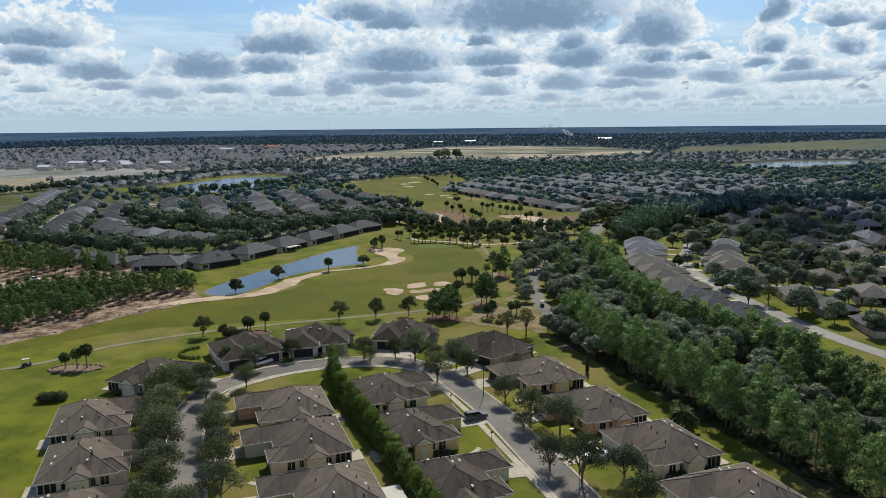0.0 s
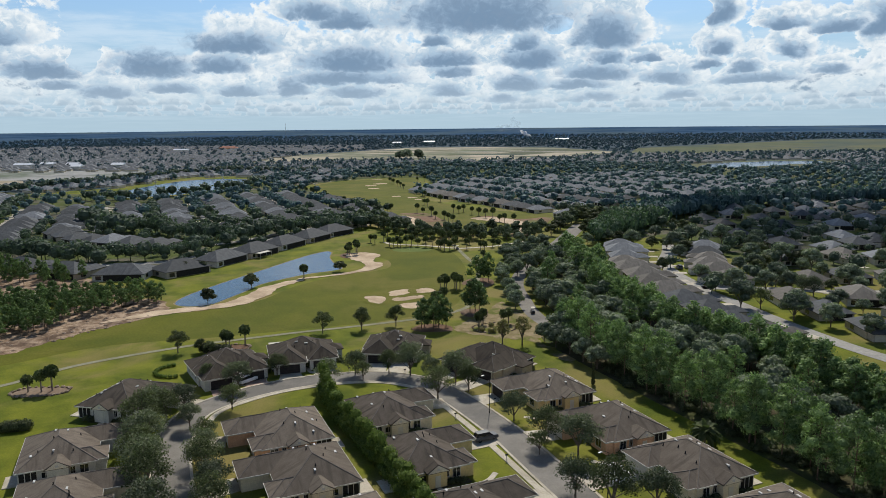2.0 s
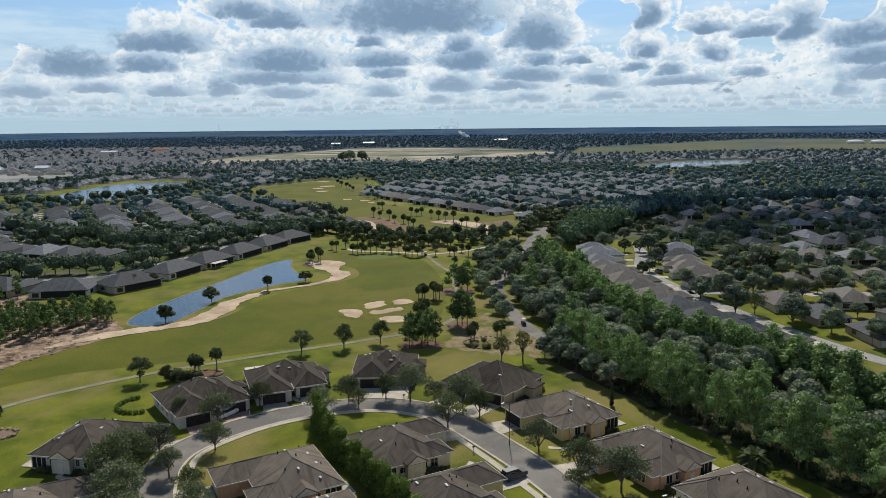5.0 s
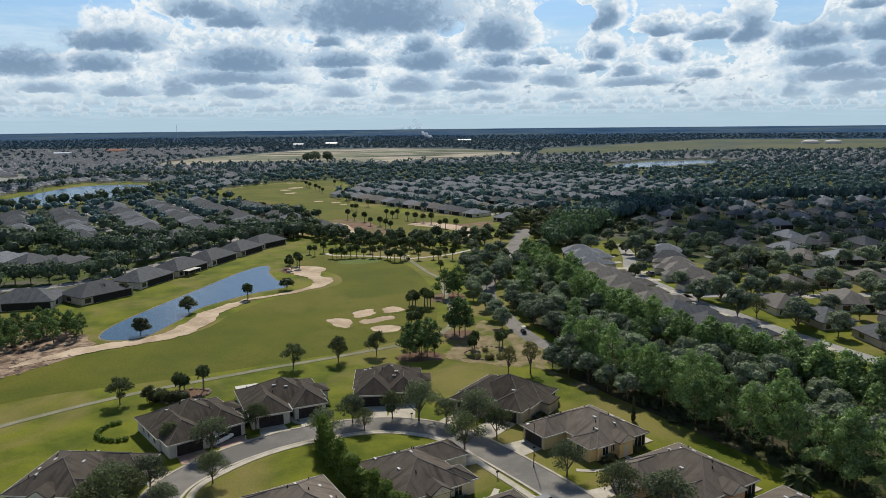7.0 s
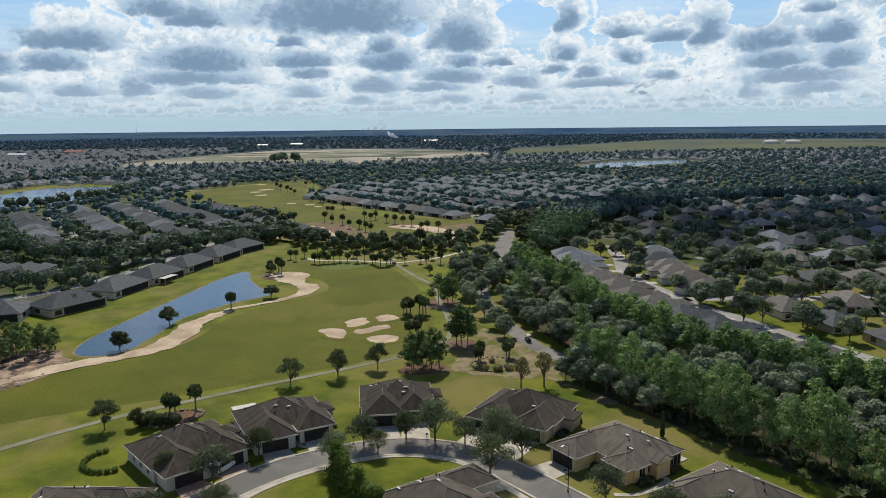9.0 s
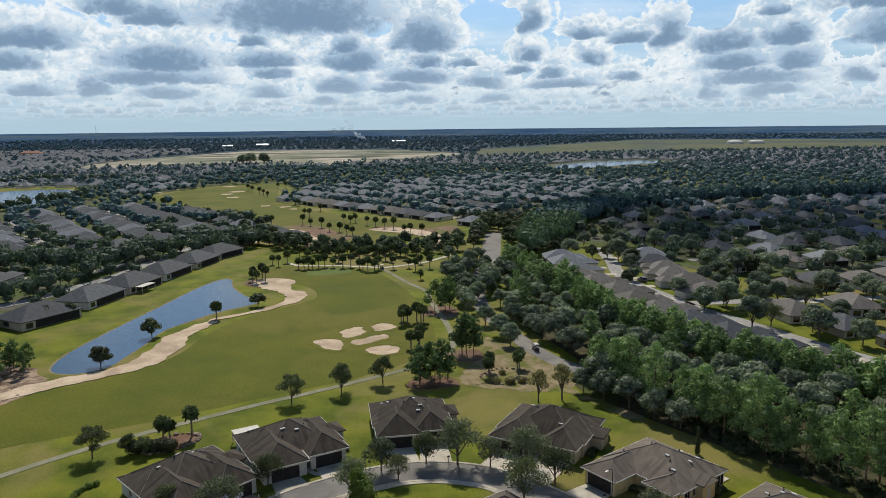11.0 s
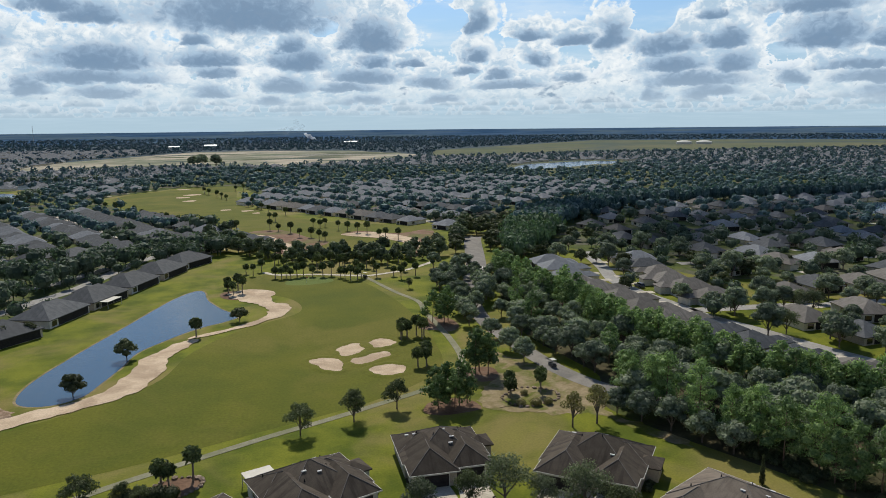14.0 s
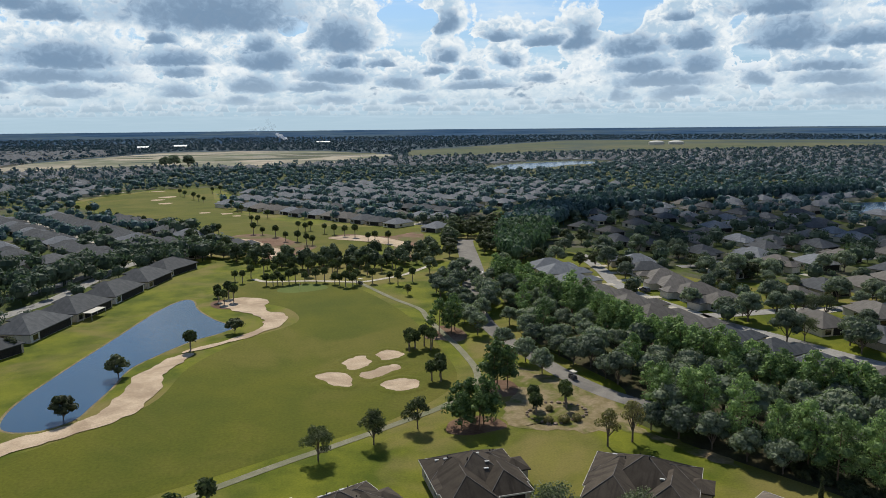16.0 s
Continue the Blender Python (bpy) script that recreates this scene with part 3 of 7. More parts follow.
FAIRWAY = [(-150, 168), (-128, 190), (-100, 201), (-78, 211), (-52, 224), (-36, 240), (-33, 262), (-34, 290), (-38, 318), (-48, 350), (-66, 366),
           (-84, 368), (-96, 352), (-84, 336), (-72, 322), (-70, 304), (-86, 288), (-98, 268), (-104, 244), (-122, 226), (-140, 214), (-152, 198)]
sheet("fairway", FAIRWAY, 0.02, M_FAIRWAY, "closely mown olive-green golf fairway")
sheet("putting_green", blob_outline(-66, 352, 10, 7, 0.2, 0.1, 9, 3), 0.04, M_GREEN, "pale round putting green on the fairway")
FAIRWAY_TWO = [(-106, 504), (-129, 540), (-145, 549), (-171, 584), (-204, 660), (-224, 707), (-221, 757), (-192, 803), (-176, 829), (-135, 831), (-120, 701), (-108, 634), (-89, 585), (-71, 557), (-52, 530), (-25, 512), (9, 496), (6, 470), (-20, 436), (-50, 425), (-80, 430), (-100, 460)]
sheet("far_fairway", FAIRWAY_TWO, 0.02, M_FAIRWAY, "second golf fairway beyond the palms", "fairway")

for o in ([(-97, 496), (-79, 499), (-64, 466), (-54, 448), (-64, 428), (-72, 412), (-80, 418), (-84, 440), (-92, 470)], [(-34, 484), (-14, 470), (6, 482), (0, 440), (-6, 410), (-18, 394), (-22, 412), (-17, 440), (-30, 456), (-46, 474)]):
    sheet("bare_patch", o, 0.05, M_REDDIRT, "reddish bare earth beside the far fairway", "bare patch")
for o in ([(-93, 484), (-84, 474), (-77, 452), (-68, 435), (-70, 415), (-75, 416), (-79, 435), (-86, 458), (-93, 474)], [(-46, 474), (-30, 478), (-15, 462), (-8, 441), (-13, 413), (-17, 413), (-16, 434), (-27, 454), (-42, 466)]):
    sheet("waste_bunker", o, 0.11, M_SAND, "pale sand waste bunker between bare earth", "bunker")
for n, (x, y, rx, ry) in enumerate([(-167, 727, 6, 5), (-162, 751, 7, 6), (-157, 694, 5, 5), (-122, 617, 4, 4), (-106, 607, 4, 4), (-98, 591, 3, 4), (-180, 815, 6, 4)]):
    b = sheet("bunker", blob_outline(x, y, rx, ry, 0.3, 0.25, 10, 60 + n), 0.06, M_SAND, "pale sand bunker in the far fairway", "bunker")
    b["group"] = "far fairway bunkers"
POND = [(-131, 238), (-132.5, 250), (-129, 269), (-121, 301), (-114, 329), (-108, 343), (-104, 342), (-101, 328), (-95, 314), (-89, 304), (-92, 298), (-100, 291), (-108, 279),
        (-112.5, 270), (-114, 258), (-116, 247), (-118, 239), (-124, 235)]
sheet("pond", POND, 0.06, M_WATER, "calm blue golf pond reflecting the sky", "pond")
lip("pond_rim", POND, 0.9, 0.1, 0.05, M_DRY, "narrow tan rim of the golf pond")
lip("pond_bank", POND, 4.0, 0.12, 0.03, M_GRASS, "low grassy bank round the golf pond")
BEACH = [(-142, 212), (-131, 221), (-120, 229), (-112, 234), (-107, 240), (-104.5, 246), (-103, 253), (-103.5, 263), (-101.5, 269), (-98, 278), (-101, 279.5), (-105, 275), (-108.5, 268),
         (-110.5, 260), (-111.5, 251), (-114, 242), (-119, 235.5), (-131, 229), (-141, 217)]
sheet("beach_bunker", ragged(BEACH, 1.3, 1, size=5.0), 0.15, M_SAND, "long pale sand bunker along the pond", "bunker", smooth=False)
sheet("sand_strip", ragged([(-100, 280.5), (-88, 288.5), (-77, 298), (-73.5, 306), (-73.5, 316), (-79, 321), (-79, 330), (-79.5, 338), (-88, 342), (-94.5, 338), (-94, 332), (-88, 322), (-83, 316), (-79.5, 308), (-81.5, 300),
                     (-88, 291), (-99, 284)], 1.2, 2, size=4.0), 0.15, M_SAND, "winding sand waste bunker beside the green", "bunker", smooth=False)
BUNKERS = [[(-68, 253), (-65, 255), (-62, 254.3), (-59, 249.5), (-60, 244.5), (-63.5, 245), (-65.5, 249)],
           [(-60, 262), (-57, 265), (-53.5, 265.5), (-52, 261.5), (-55, 257), (-59, 256)],
           [(-51, 266), (-47.5, 269), (-44, 266), (-45, 262.5), (-49, 261), (-51.5, 262.5)],
           [(-57, 252.5), (-53, 254), (-48.5, 257), (-46.5, 254), (-50, 250.5), (-54.5, 248), (-57, 249.5)],
           [(-53, 243.5), (-49, 246.2), (-44.5, 244.5), (-44.5, 241), (-48, 238.3), (-51.5, 240)]]
for n, o in enumerate(BUNKERS):
    o = ragged(o, 0.75, 5 + n, 5, 2.6)
    b = sheet("bunker", o, 0.08, M_SAND, "small pale sand bunker with a grass lip", "bunker", smooth=False)
    b["group"] = "fairway bunkers"
    lip("grass_lip", o, 2.4, 0.22, 0.06, M_FAIRWAY, "", b)

ribbon("cart_path", [(-190, 118), (-165, 132), (-141, 152), (-133, 160), (-125, 174), (-107, 190), (-91, 200), (-76, 208.5), (-65, 214), (-54, 220), (-42, 227), (-33, 236), (-29, 246), (-28.3, 262), (-29, 278), (-30, 296),
                     (-30, 310), (-36, 327), (-43, 352), (-48, 368)], 1.8, 0.07, M_PATH, "worn pale concrete golf cart path", category="path")
ribbon("main_road", [(19, 432), (9, 385), (2, 355), (-8, 320), (-13, 296), (-14, 275), (-11.5, 255), (-8.5, 236), (-3, 221), (5, 211), (14, 203)], 5.2, 0.06, M_ASPHALT,
       "grey asphalt road half hidden by trees", category="road")
ribbon("entrance_road", [(23, 446), (19, 432), (9, 386), (1, 352), (-7, 326)], 9.0, 0.085, M_ASPHALT, "wide grey road leading to the estate", category="road")
CROSSING = thing("zebra_crossing", "white painted zebra crossing on the grey road", "crossing", kind="structure")
for i in range(8):
    part("stripe", mesh("stripe", *box_data(-4 + i * 1.05, -3.45 + i * 1.05, -1.6, 1.6, 0, 0.012), M_TRIM), CROSSING)
CROSSING.matrix_basis = Matrix.LocRotScale((3.9, 363, 0.087), Euler((0, 0, -0.25)), (1, 1, 1))
STREET = [(-8, 0), (-25, 32), (-42, 64), (-57, 92), (-65, 107), (-73, 121), (-79, 135), (-80.5, 147), (-75.5, 157), (-67, 165), (-58, 169.8), (-49, 172.3), (-41, 171.8), (-33, 168), (-27, 161.5), (-21, 153), (-14, 142), (-7, 128.5), (-1, 117), (5, 105), (20, 76), (35, 46), (51, 15)]
ribbon("street", STREET, 6.4, 0.05, M_ASPHALT, "grey residential street curving round the houses", category="road", thick=0.05)
for o, nm in ((3.45, "kerb"), (-3.45, "kerb")):
    ln = smooth_line(STREET, steps=4)
    ribbon(nm, ln + side_of(ln) * o, 0.5, 0.14, M_CONCRETE, "pale concrete kerb along the street", category="kerb", steps=2, thick=0.14)
ribbon("pavement", [(-74, 136), (-75.8, 147), (-71, 155.5), (-64, 162), (-54, 167), (-45, 168.6), (-36, 165.8), (-31, 160), (-26, 152), (-19, 140.5), (-11.5, 127), (-5, 115), (2, 102)], 1.3, 0.10, M_CONCRETE,
       "pale concrete pavement inside the bend", category="pavement", thick=0.1)


# ---- houses ----
def hip(x0, x1, y0, y1, eave, pitch=0.48, over=0.5, gable=""):
    """A hipped roof as a solid with a fascia; gable: the side ('-y', '+y', '-x', '+x') that ends upright."""
    x0, x1, y0, y1 = x0 - over, x1 + over, y0 - over, y1 + over
    w, d = x1 - x0, y1 - y0
    top = eave + 0.02
    r = min(w, d) / 2
    h = top + r * pitch
    if w >= d:
        a, b = [x0 + r, (y0 + y1) / 2, h], [x1 - r, (y0 + y1) / 2, h]
        if gable == "-x":
            a[0] = x0
        if gable == "+x":
            b[0] = x1
    else:
        a, b = [(x0 + x1) / 2, y0 + r, h], [(x0 + x1) / 2, y1 - r, h]
        if gable == "-y":
            a[1] = y0
        if gable == "+y":
            b[1] = y1
    v = [(x0, y0, top), (x1, y0, top), (x1, y1, top), (x0, y1, top), tuple(a), tuple(b)]
    f = [(0, 1, 5, 4), (1, 2, 5), (2, 3, 4, 5), (3, 0, 4)] if w >= d else [(0, 1, 4), (1, 2, 5, 4), (2, 3, 5), (3, 0, 4, 5)]
    low = [(x, y, top - 0.22) for x, y, z in v[:4]]
    f += [(3 + 6, 2 + 6, 1 + 6, 0 + 6)] + [(6 + i, 6 + (i + 1) % 4, (i + 1) % 4, i) for i in range(4)]
    return v + low, f


def ridge_caps(x0, x1, y0, y1, eave, pitch=0.48, over=0.5):
    """Narrow caps along ridge and hips."""
    v = hip(x0, x1, y0, y1, eave, pitch, over)[0]
    w, d = x1 - x0, y1 - y0
    pairs = ((0, 4), (3, 4), (1, 5), (2, 5), (4, 5)) if w >= d else ((0, 4), (1, 4), (2, 5), (3, 5), (4, 5))
    return joined(*[stick(np.array(v[a]) + (0, 0, 0.0), np.array(v[b]) + (0, 0, 0.0), 0.075, 0.075, 5) for a, b in pairs if np.linalg.norm(np.subtract(v[a], v[b])) > 0.05])


def fascia(x0, x1, y0, y1, eave, over=0.5):
    """White boards just proud of the roof's edge."""
    x0, x1, y0, y1 = x0 - over, x1 + over, y0 - over, y1 + over
    z0, z1, t = eave - 0.19, eave + 0.025, 0.06
    return joined(box_data(x0 - t, x1 + t, y0 - t, y0, z0, z1), box_data(x0 - t, x1 + t, y1, y1 + t, z0, z1),
                  box_data(x0 - t, x0, y0, y1, z0, z1), box_data(x1, x1 + t, y0, y1, z0, z1))


def window_parts(house, at, w, h, detail=True):
    """A window with frame and pane; at: a pose whose -y looks out."""
    win = part("window", mesh("window", *joined(box_data(-w / 2 - 0.1, w / 2 + 0.1, -0.08, 0.02, -h / 2 - 0.1, -h / 2), box_data(-w / 2 - 0.1, w / 2 + 0.1, -0.08, 0.02, h / 2, h / 2 + 0.1),
                                                box_data(-w / 2 - 0.1, -w / 2, -0.08, 0.02, -h / 2, h / 2), box_data(w / 2, w / 2 + 0.1, -0.08, 0.02, -h / 2, h / 2),
                                                box_data(-0.03, 0.03, -0.06, 0.02, -h / 2, h / 2)), M_TRIM), house, "", at)
    part("pane", mesh("pane", *box_data(-w / 2, w / 2, -0.03, 0.02, -h / 2, h / 2), M_GLASS), win, "dark glass pane")
    return win


def wall_pose(x, y, z, facing):
    return pose(x, y, z, 0, 0, {"-y": 0, "+x": 90, "+y": 180, "-x": 270}[facing])


def garage_door(house, x, y, w, h, mat):
    g = part("garage_door", mesh("garage_door", *joined(*[box_data(x - w / 2, x + w / 2, y - 0.06, y + 0.02, 0.05 + i * h / 4, 0.03 + (i + 1) * h / 4) for i in range(4)]), mat), house,
             "dark panelled garage door" if mat is M_DOOR else "pale panelled garage door")
    part("door_frame", mesh("door_frame", *joined(box_data(x - w / 2 - 0.15, x - w / 2, y - 0.08, y + 0.02, 0, h + 0.15), box_data(x + w / 2, x + w / 2 + 0.15, y - 0.08, y + 0.02, 0, h + 0.15),
                                                  box_data(x - w / 2, x + w / 2, y - 0.08, y + 0.02, h + 0.03, h + 0.18)), M_TRIM), g)
    return g


def roof_vents(house, spots, r):
    """Low wide vents with a pale hood, and thin dark pipes between them."""
    for n, (x, y, z) in enumerate(spots):
        if n % 2:
            part("vent_pipe", mesh("vent_pipe", *joined(stick((x, y, z - 0.2), (x, y, z + 0.35), 0.09, 0.09, 7), stick((x, y, z - 0.12), (x, y, z + 0.02), 0.2, 0.12, 7)), M_BLACK), house, "dark roof pipe")
        else:
            part("roof_vent", mesh("roof_vent", *joined(box_data(x - 0.36, x + 0.36, y - 0.13, y + 0.13, z - 0.14, z + 0.06), box_data(x - 0.4, x + 0.4, y - 0.18, y + 0.16, z + 0.06, z + 0.1)), M_VENT), house, "pale metal roof vent")


def villa(w, d, wings, eave, wall, roof, door, flip=1, gable=True, porch=True, twin=False, name="house", label="", seed=0):
    """A one-storey house. Front looks to -y; wings: (x centre, width, how far it stands out, has a garage). flip=-1 mirrors it."""
    r = np.random.default_rng(seed)
    house = thing("house", label, "house", "houses along the curving street")
    X = lambda x: x * flip
    order = lambda a, b: (min(X(a), X(b)), max(X(a), X(b)))
    hw, hd = w / 2, d / 2
    part("wall", mesh("wall", *box_data(-hw, hw, -hd, hd, 0, eave - 0.02), wall), house)
    if twin:
        part("roof", mesh("roof", *hip(-hw * 0.74, hw * 0.78, -hd, hd - 0.01, eave + 0.006, 0.56), roof, uv=True), house)
        part("ridge_cap", mesh("ridge_cap", *ridge_caps(-hw * 0.74, hw * 0.78, -hd, hd, eave + 0.006, 0.56), M_CAP), house, "paler ridge shingles")
        part("rear_roof", mesh("rear_roof", *hip(-hw, hw, -hd * 0.25, hd, eave, 0.42), roof, uv=True), house)
        part("ridge_cap", mesh("ridge_cap", *ridge_caps(-hw, hw, -hd * 0.25, hd, eave, 0.42), M_CAP), house, "paler ridge shingles")
        part("side_roof", mesh("side_roof", *hip(-hw, hw, -hd, hd * 0.1, eave - 0.004, 0.40), roof, uv=True), house)
    else:
        part("roof", mesh("roof", *hip(-hw, hw, -hd, hd, eave), roof, uv=True), house)
        part("ridge_cap", mesh("ridge_cap", *ridge_caps(-hw, hw, -hd, hd, eave), M_CAP), house, "paler ridge shingles")
    part("fascia", mesh("fascia", *fascia(-hw, hw, -hd, hd, eave), M_TRIM), house, "white fascia board")
    for n, (cx, ww, out, garage) in enumerate(wings):
        a, b = order(cx - ww / 2, cx + ww / 2)
        wing = part("wing", mesh("wing", *box_data(a, b, -hd - out, -hd - 0.003, 0, eave - 0.02), wall), house)
        reach = min(ww / 2 + 2.0, hd)
        part("wing_roof", mesh("wing_roof", *hip(a, b, -hd - out, -hd + reach, eave - 0.006 * (n + 1), 0.60 if twin else 0.48, gable="+y"), roof, uv=True), house)
        rv = hip(a, b, -hd - out, -hd + reach, eave, 0.60 if twin else 0.48, gable="+y")[0]
        if out + reach > ww:
            part("ridge_cap", mesh("ridge_cap", *joined(stick(rv[0], rv[4], 0.075, 0.075, 5), stick(rv[1], rv[4], 0.075, 0.075, 5), stick(rv[4], np.array(rv[4]) * 0.45 + np.array(rv[5]) * 0.55, 0.075, 0.075, 5)), M_CAP), house)
        part("fascia", mesh("fascia", *joined(box_data(a - 0.56, b + 0.56, -hd - out - 0.57, -hd - out - 0.5, eave - 0.19, eave + 0.025), box_data(a - 0.57, a - 0.5, -hd - out - 0.5, -hd - 0.6, eave - 0.19, eave + 0.025),
                                              box_data(b + 0.5, b + 0.57, -hd - out - 0.5, -hd - 0.6, eave - 0.19, eave + 0.025)), M_TRIM), house, "white fascia board")
        c = (a + b) / 2
        if garage:
            garage_door(house, c, -hd - out, min(4.9, ww - 1.0), 2.2, door)
        else:
            window_parts(house, wall_pose(c, -hd - out, 1.5, "-y"), 1.6, 1.5)
    # entrance with a small gable on the side wall
    if gable:
        g0, g1 = -1.9, 1.5
        s = X(1)
        xo = X(hw)
        a, b = order(hw + 0.003, hw + 1.3)
        part("porch_wall", mesh("porch_wall", *box_data(a, b, g0, g1, 0, eave - 0.03), wall), house)
        a, b = order(hw - 3.2, hw + 1.3)
        part("porch_roof", mesh("porch_roof", *hip(a, b, g0, g1, eave + 0.28, 0.62, 0.35, gable="+x" if flip > 0 else "-x"), roof, uv=True), house)
        xg = X(hw + 1.3)
        gm, z0, z1 = (g0 + g1) / 2, eave + 0.2, eave + 1.42
        xa, xb = xg + s * 0.355, xg + s * 0.43
        tri = [(xa, gm - 1.85, z0), (xa, gm + 1.85, z0), (xa, gm, z1), (xb, gm - 1.85, z0), (xb, gm + 1.85, z0), (xb, gm, z1)]
        part("gable_front", mesh("gable_front", tri, [(0, 1, 2), (3, 5, 4), (0, 3, 4, 1), (1, 4, 5, 2), (2, 5, 3, 0)], M_GABLE), house, "pale gable front")
        part("gable_vent", mesh("gable_vent", *box_data(min(xb, xb + s * 0.04), max(xb, xb + s * 0.04), gm - 0.25, gm + 0.25, z0 + 0.3, z0 + 0.65), M_VENT), house)
        part("front_door", mesh("front_door", *box_data(*order(hw + 1.28, hw + 1.36), -0.75, 0.25, 0.05, 2.15), M_TRIM), house, "white front door")
        f = "+x" if flip > 0 else "-x"
        window_parts(house, wall_pose(X(hw), -hd + 1.8, 1.5, f), 1.3, 1.5)
        window_parts(house, wall_pose(X(hw), -hd + 3.6, 1.6, f), 0.7, 1.2)
        window_parts(house, wall_pose(X(hw), hd - 4.2, 1.5, f), 1.2, 1.0)
    if porch:
        # screened porch cut into the back corner
        f = "+x" if flip > 0 else "-x"
        part("porch_screen", mesh("porch_screen", *joined(box_data(*order(hw - 0.02, hw + 0.03), hd - 2.9, hd - 0.15, 0.25, 2.35), box_data(*order(hw - 5.2, hw - 0.15), hd - 0.02, hd + 0.03, 0.25, 2.35)), M_SCREEN), house, "dark screened porch")
        for i in range(4):
            part("porch_post", mesh("porch_post", *box_data(*order(hw - 0.02, hw + 0.07), hd - 2.95 + i * 0.93, hd - 2.83 + i * 0.93, 0.0, 2.5), M_TRIM), house)
            part("porch_post", mesh("porch_post", *box_data(*order(hw - 5.25 + i * 1.7, hw - 5.13 + i * 1.7), hd + 0.035, hd + 0.08, 0.0, 2.5), M_TRIM), house)
        part("patio", mesh("patio", *box_data(*order(hw - 5.0, hw - 0.4), hd + 0.09, hd + 2.6, 0, 0.14), M_CONCRETE), house, "pale concrete patio slab")
    if twin:
        a, b = order(hw + 0.003, hw + 2.2)
        part("side_porch", mesh("side_porch", *box_data(a, b, -1.5, 2.6, 0, eave - 0.3), wall), house)
        part("side_roof", mesh("side_roof", *hip(*order(hw - 2.0, hw + 2.2), -1.5, 2.6, eave - 0.25, 0.45, 0.4), roof, uv=True), house)
    for i in range(4):
        window_parts(house, wall_pose(X(-hw + 2.2 + i * 2.1), hd, 1.5, "+y"), 1.0, 1.4)
    for i in range(3):
        window_parts(house, wall_pose(X(-hw), -hd + 2.5 + i * 3.2, 1.5, "-x" if flip > 0 else "+x"), 1.0, 1.2)
    rise = 0.48
    lim = min(hw, hd) + 0.5
    spots = []
    for _ in range(10):
        x, y = r.uniform(-hw * 0.8, hw * 0.8), r.uniform(-hd * 0.6, hd * 0.8)
        e = min(hw + 0.5 - abs(x), hd + 0.5 - abs(y))
        z = rise * e
        if twin:
            z = max(0.56 * min(hw * 0.75 + 0.5 - abs(x), hd + 0.5 - abs(y)), 0.42 * min(hw + 0.5 - abs(x), hd * 0.625 + 0.5 - abs(y - hd * 0.375)))
        spots.append((x, y, eave + 0.05 + z))
    roof_vents(house, spots, r)
    return house


NEAR_HOUSES = [
    # x, y, turn, width, depth, flip, wall, roof, twin
    (-5.0, 163.8, -60, 15.0, 12.0, 1, 2, 1, 0), (7.0, 145.0, -60, 15.5, 12.0, 1, 3, 1, 0), (18.0, 128.8, -60, 15.5, 12.0, 1, 0, 1, 0), (29.0, 111.5, -60, 15.5, 12.0, 1, 0, 1, 0),
    (-39.4, 146.5, 119.5, 15.0, 12.0, -1, 0, 0, 0), (-29.7, 127.5, 119.5, 15.0, 12.0, -1, 2, 0, 0), (-18.5, 108.0, 119.5, 15.0, 12.0, -1, 0, 0, 0),
    (-56.0, 135.8, -60, 15.5, 12.5, 1, 3, 1, 0), (-47.0, 119.8, -60, 15.5, 12.5, 1, 0, 1, 0), (-36.0, 102.5, -60, 15.5, 12.5, 1, 2, 1, 0)]
NEAR_HOUSES += [
    (-97.0, 149.0, 84, 15.0, 12.5, -1, 1, 0, 0), (-94.6, 122.6, 119.5, 15.0, 12.0, -1, 1, 1, 0), (-83.6, 105.6, 119.5, 15.0, 12.0, -1, 0, 1, 0), (-73.0, 88.5, 119.5, 15.0, 12.0, -1, 1, 1, 0),
    (-84.5, 172.0, 38, 16.0, 12.5, 1, 1, 2, 1), (-68.7, 183.7, 23, 16.2, 11.8, 1, 1, 2, 1), (-45.6, 192.2, 2, 14.4, 11.4, 1, 4, 2, 1), (-19.0, 183.0, -36, 16.5, 12.0, 1, 4, 2, 1)]
HOUSE_LABELS = ["cream one-storey house with a hipped shingle roof", "grey-sided one-storey house with streaked hipped roof", "yellow-sided one-storey house with a brown shingle roof",
                "peach-sided one-storey house with a brown shingle roof", "taupe one-storey house with a dark hipped roof"]
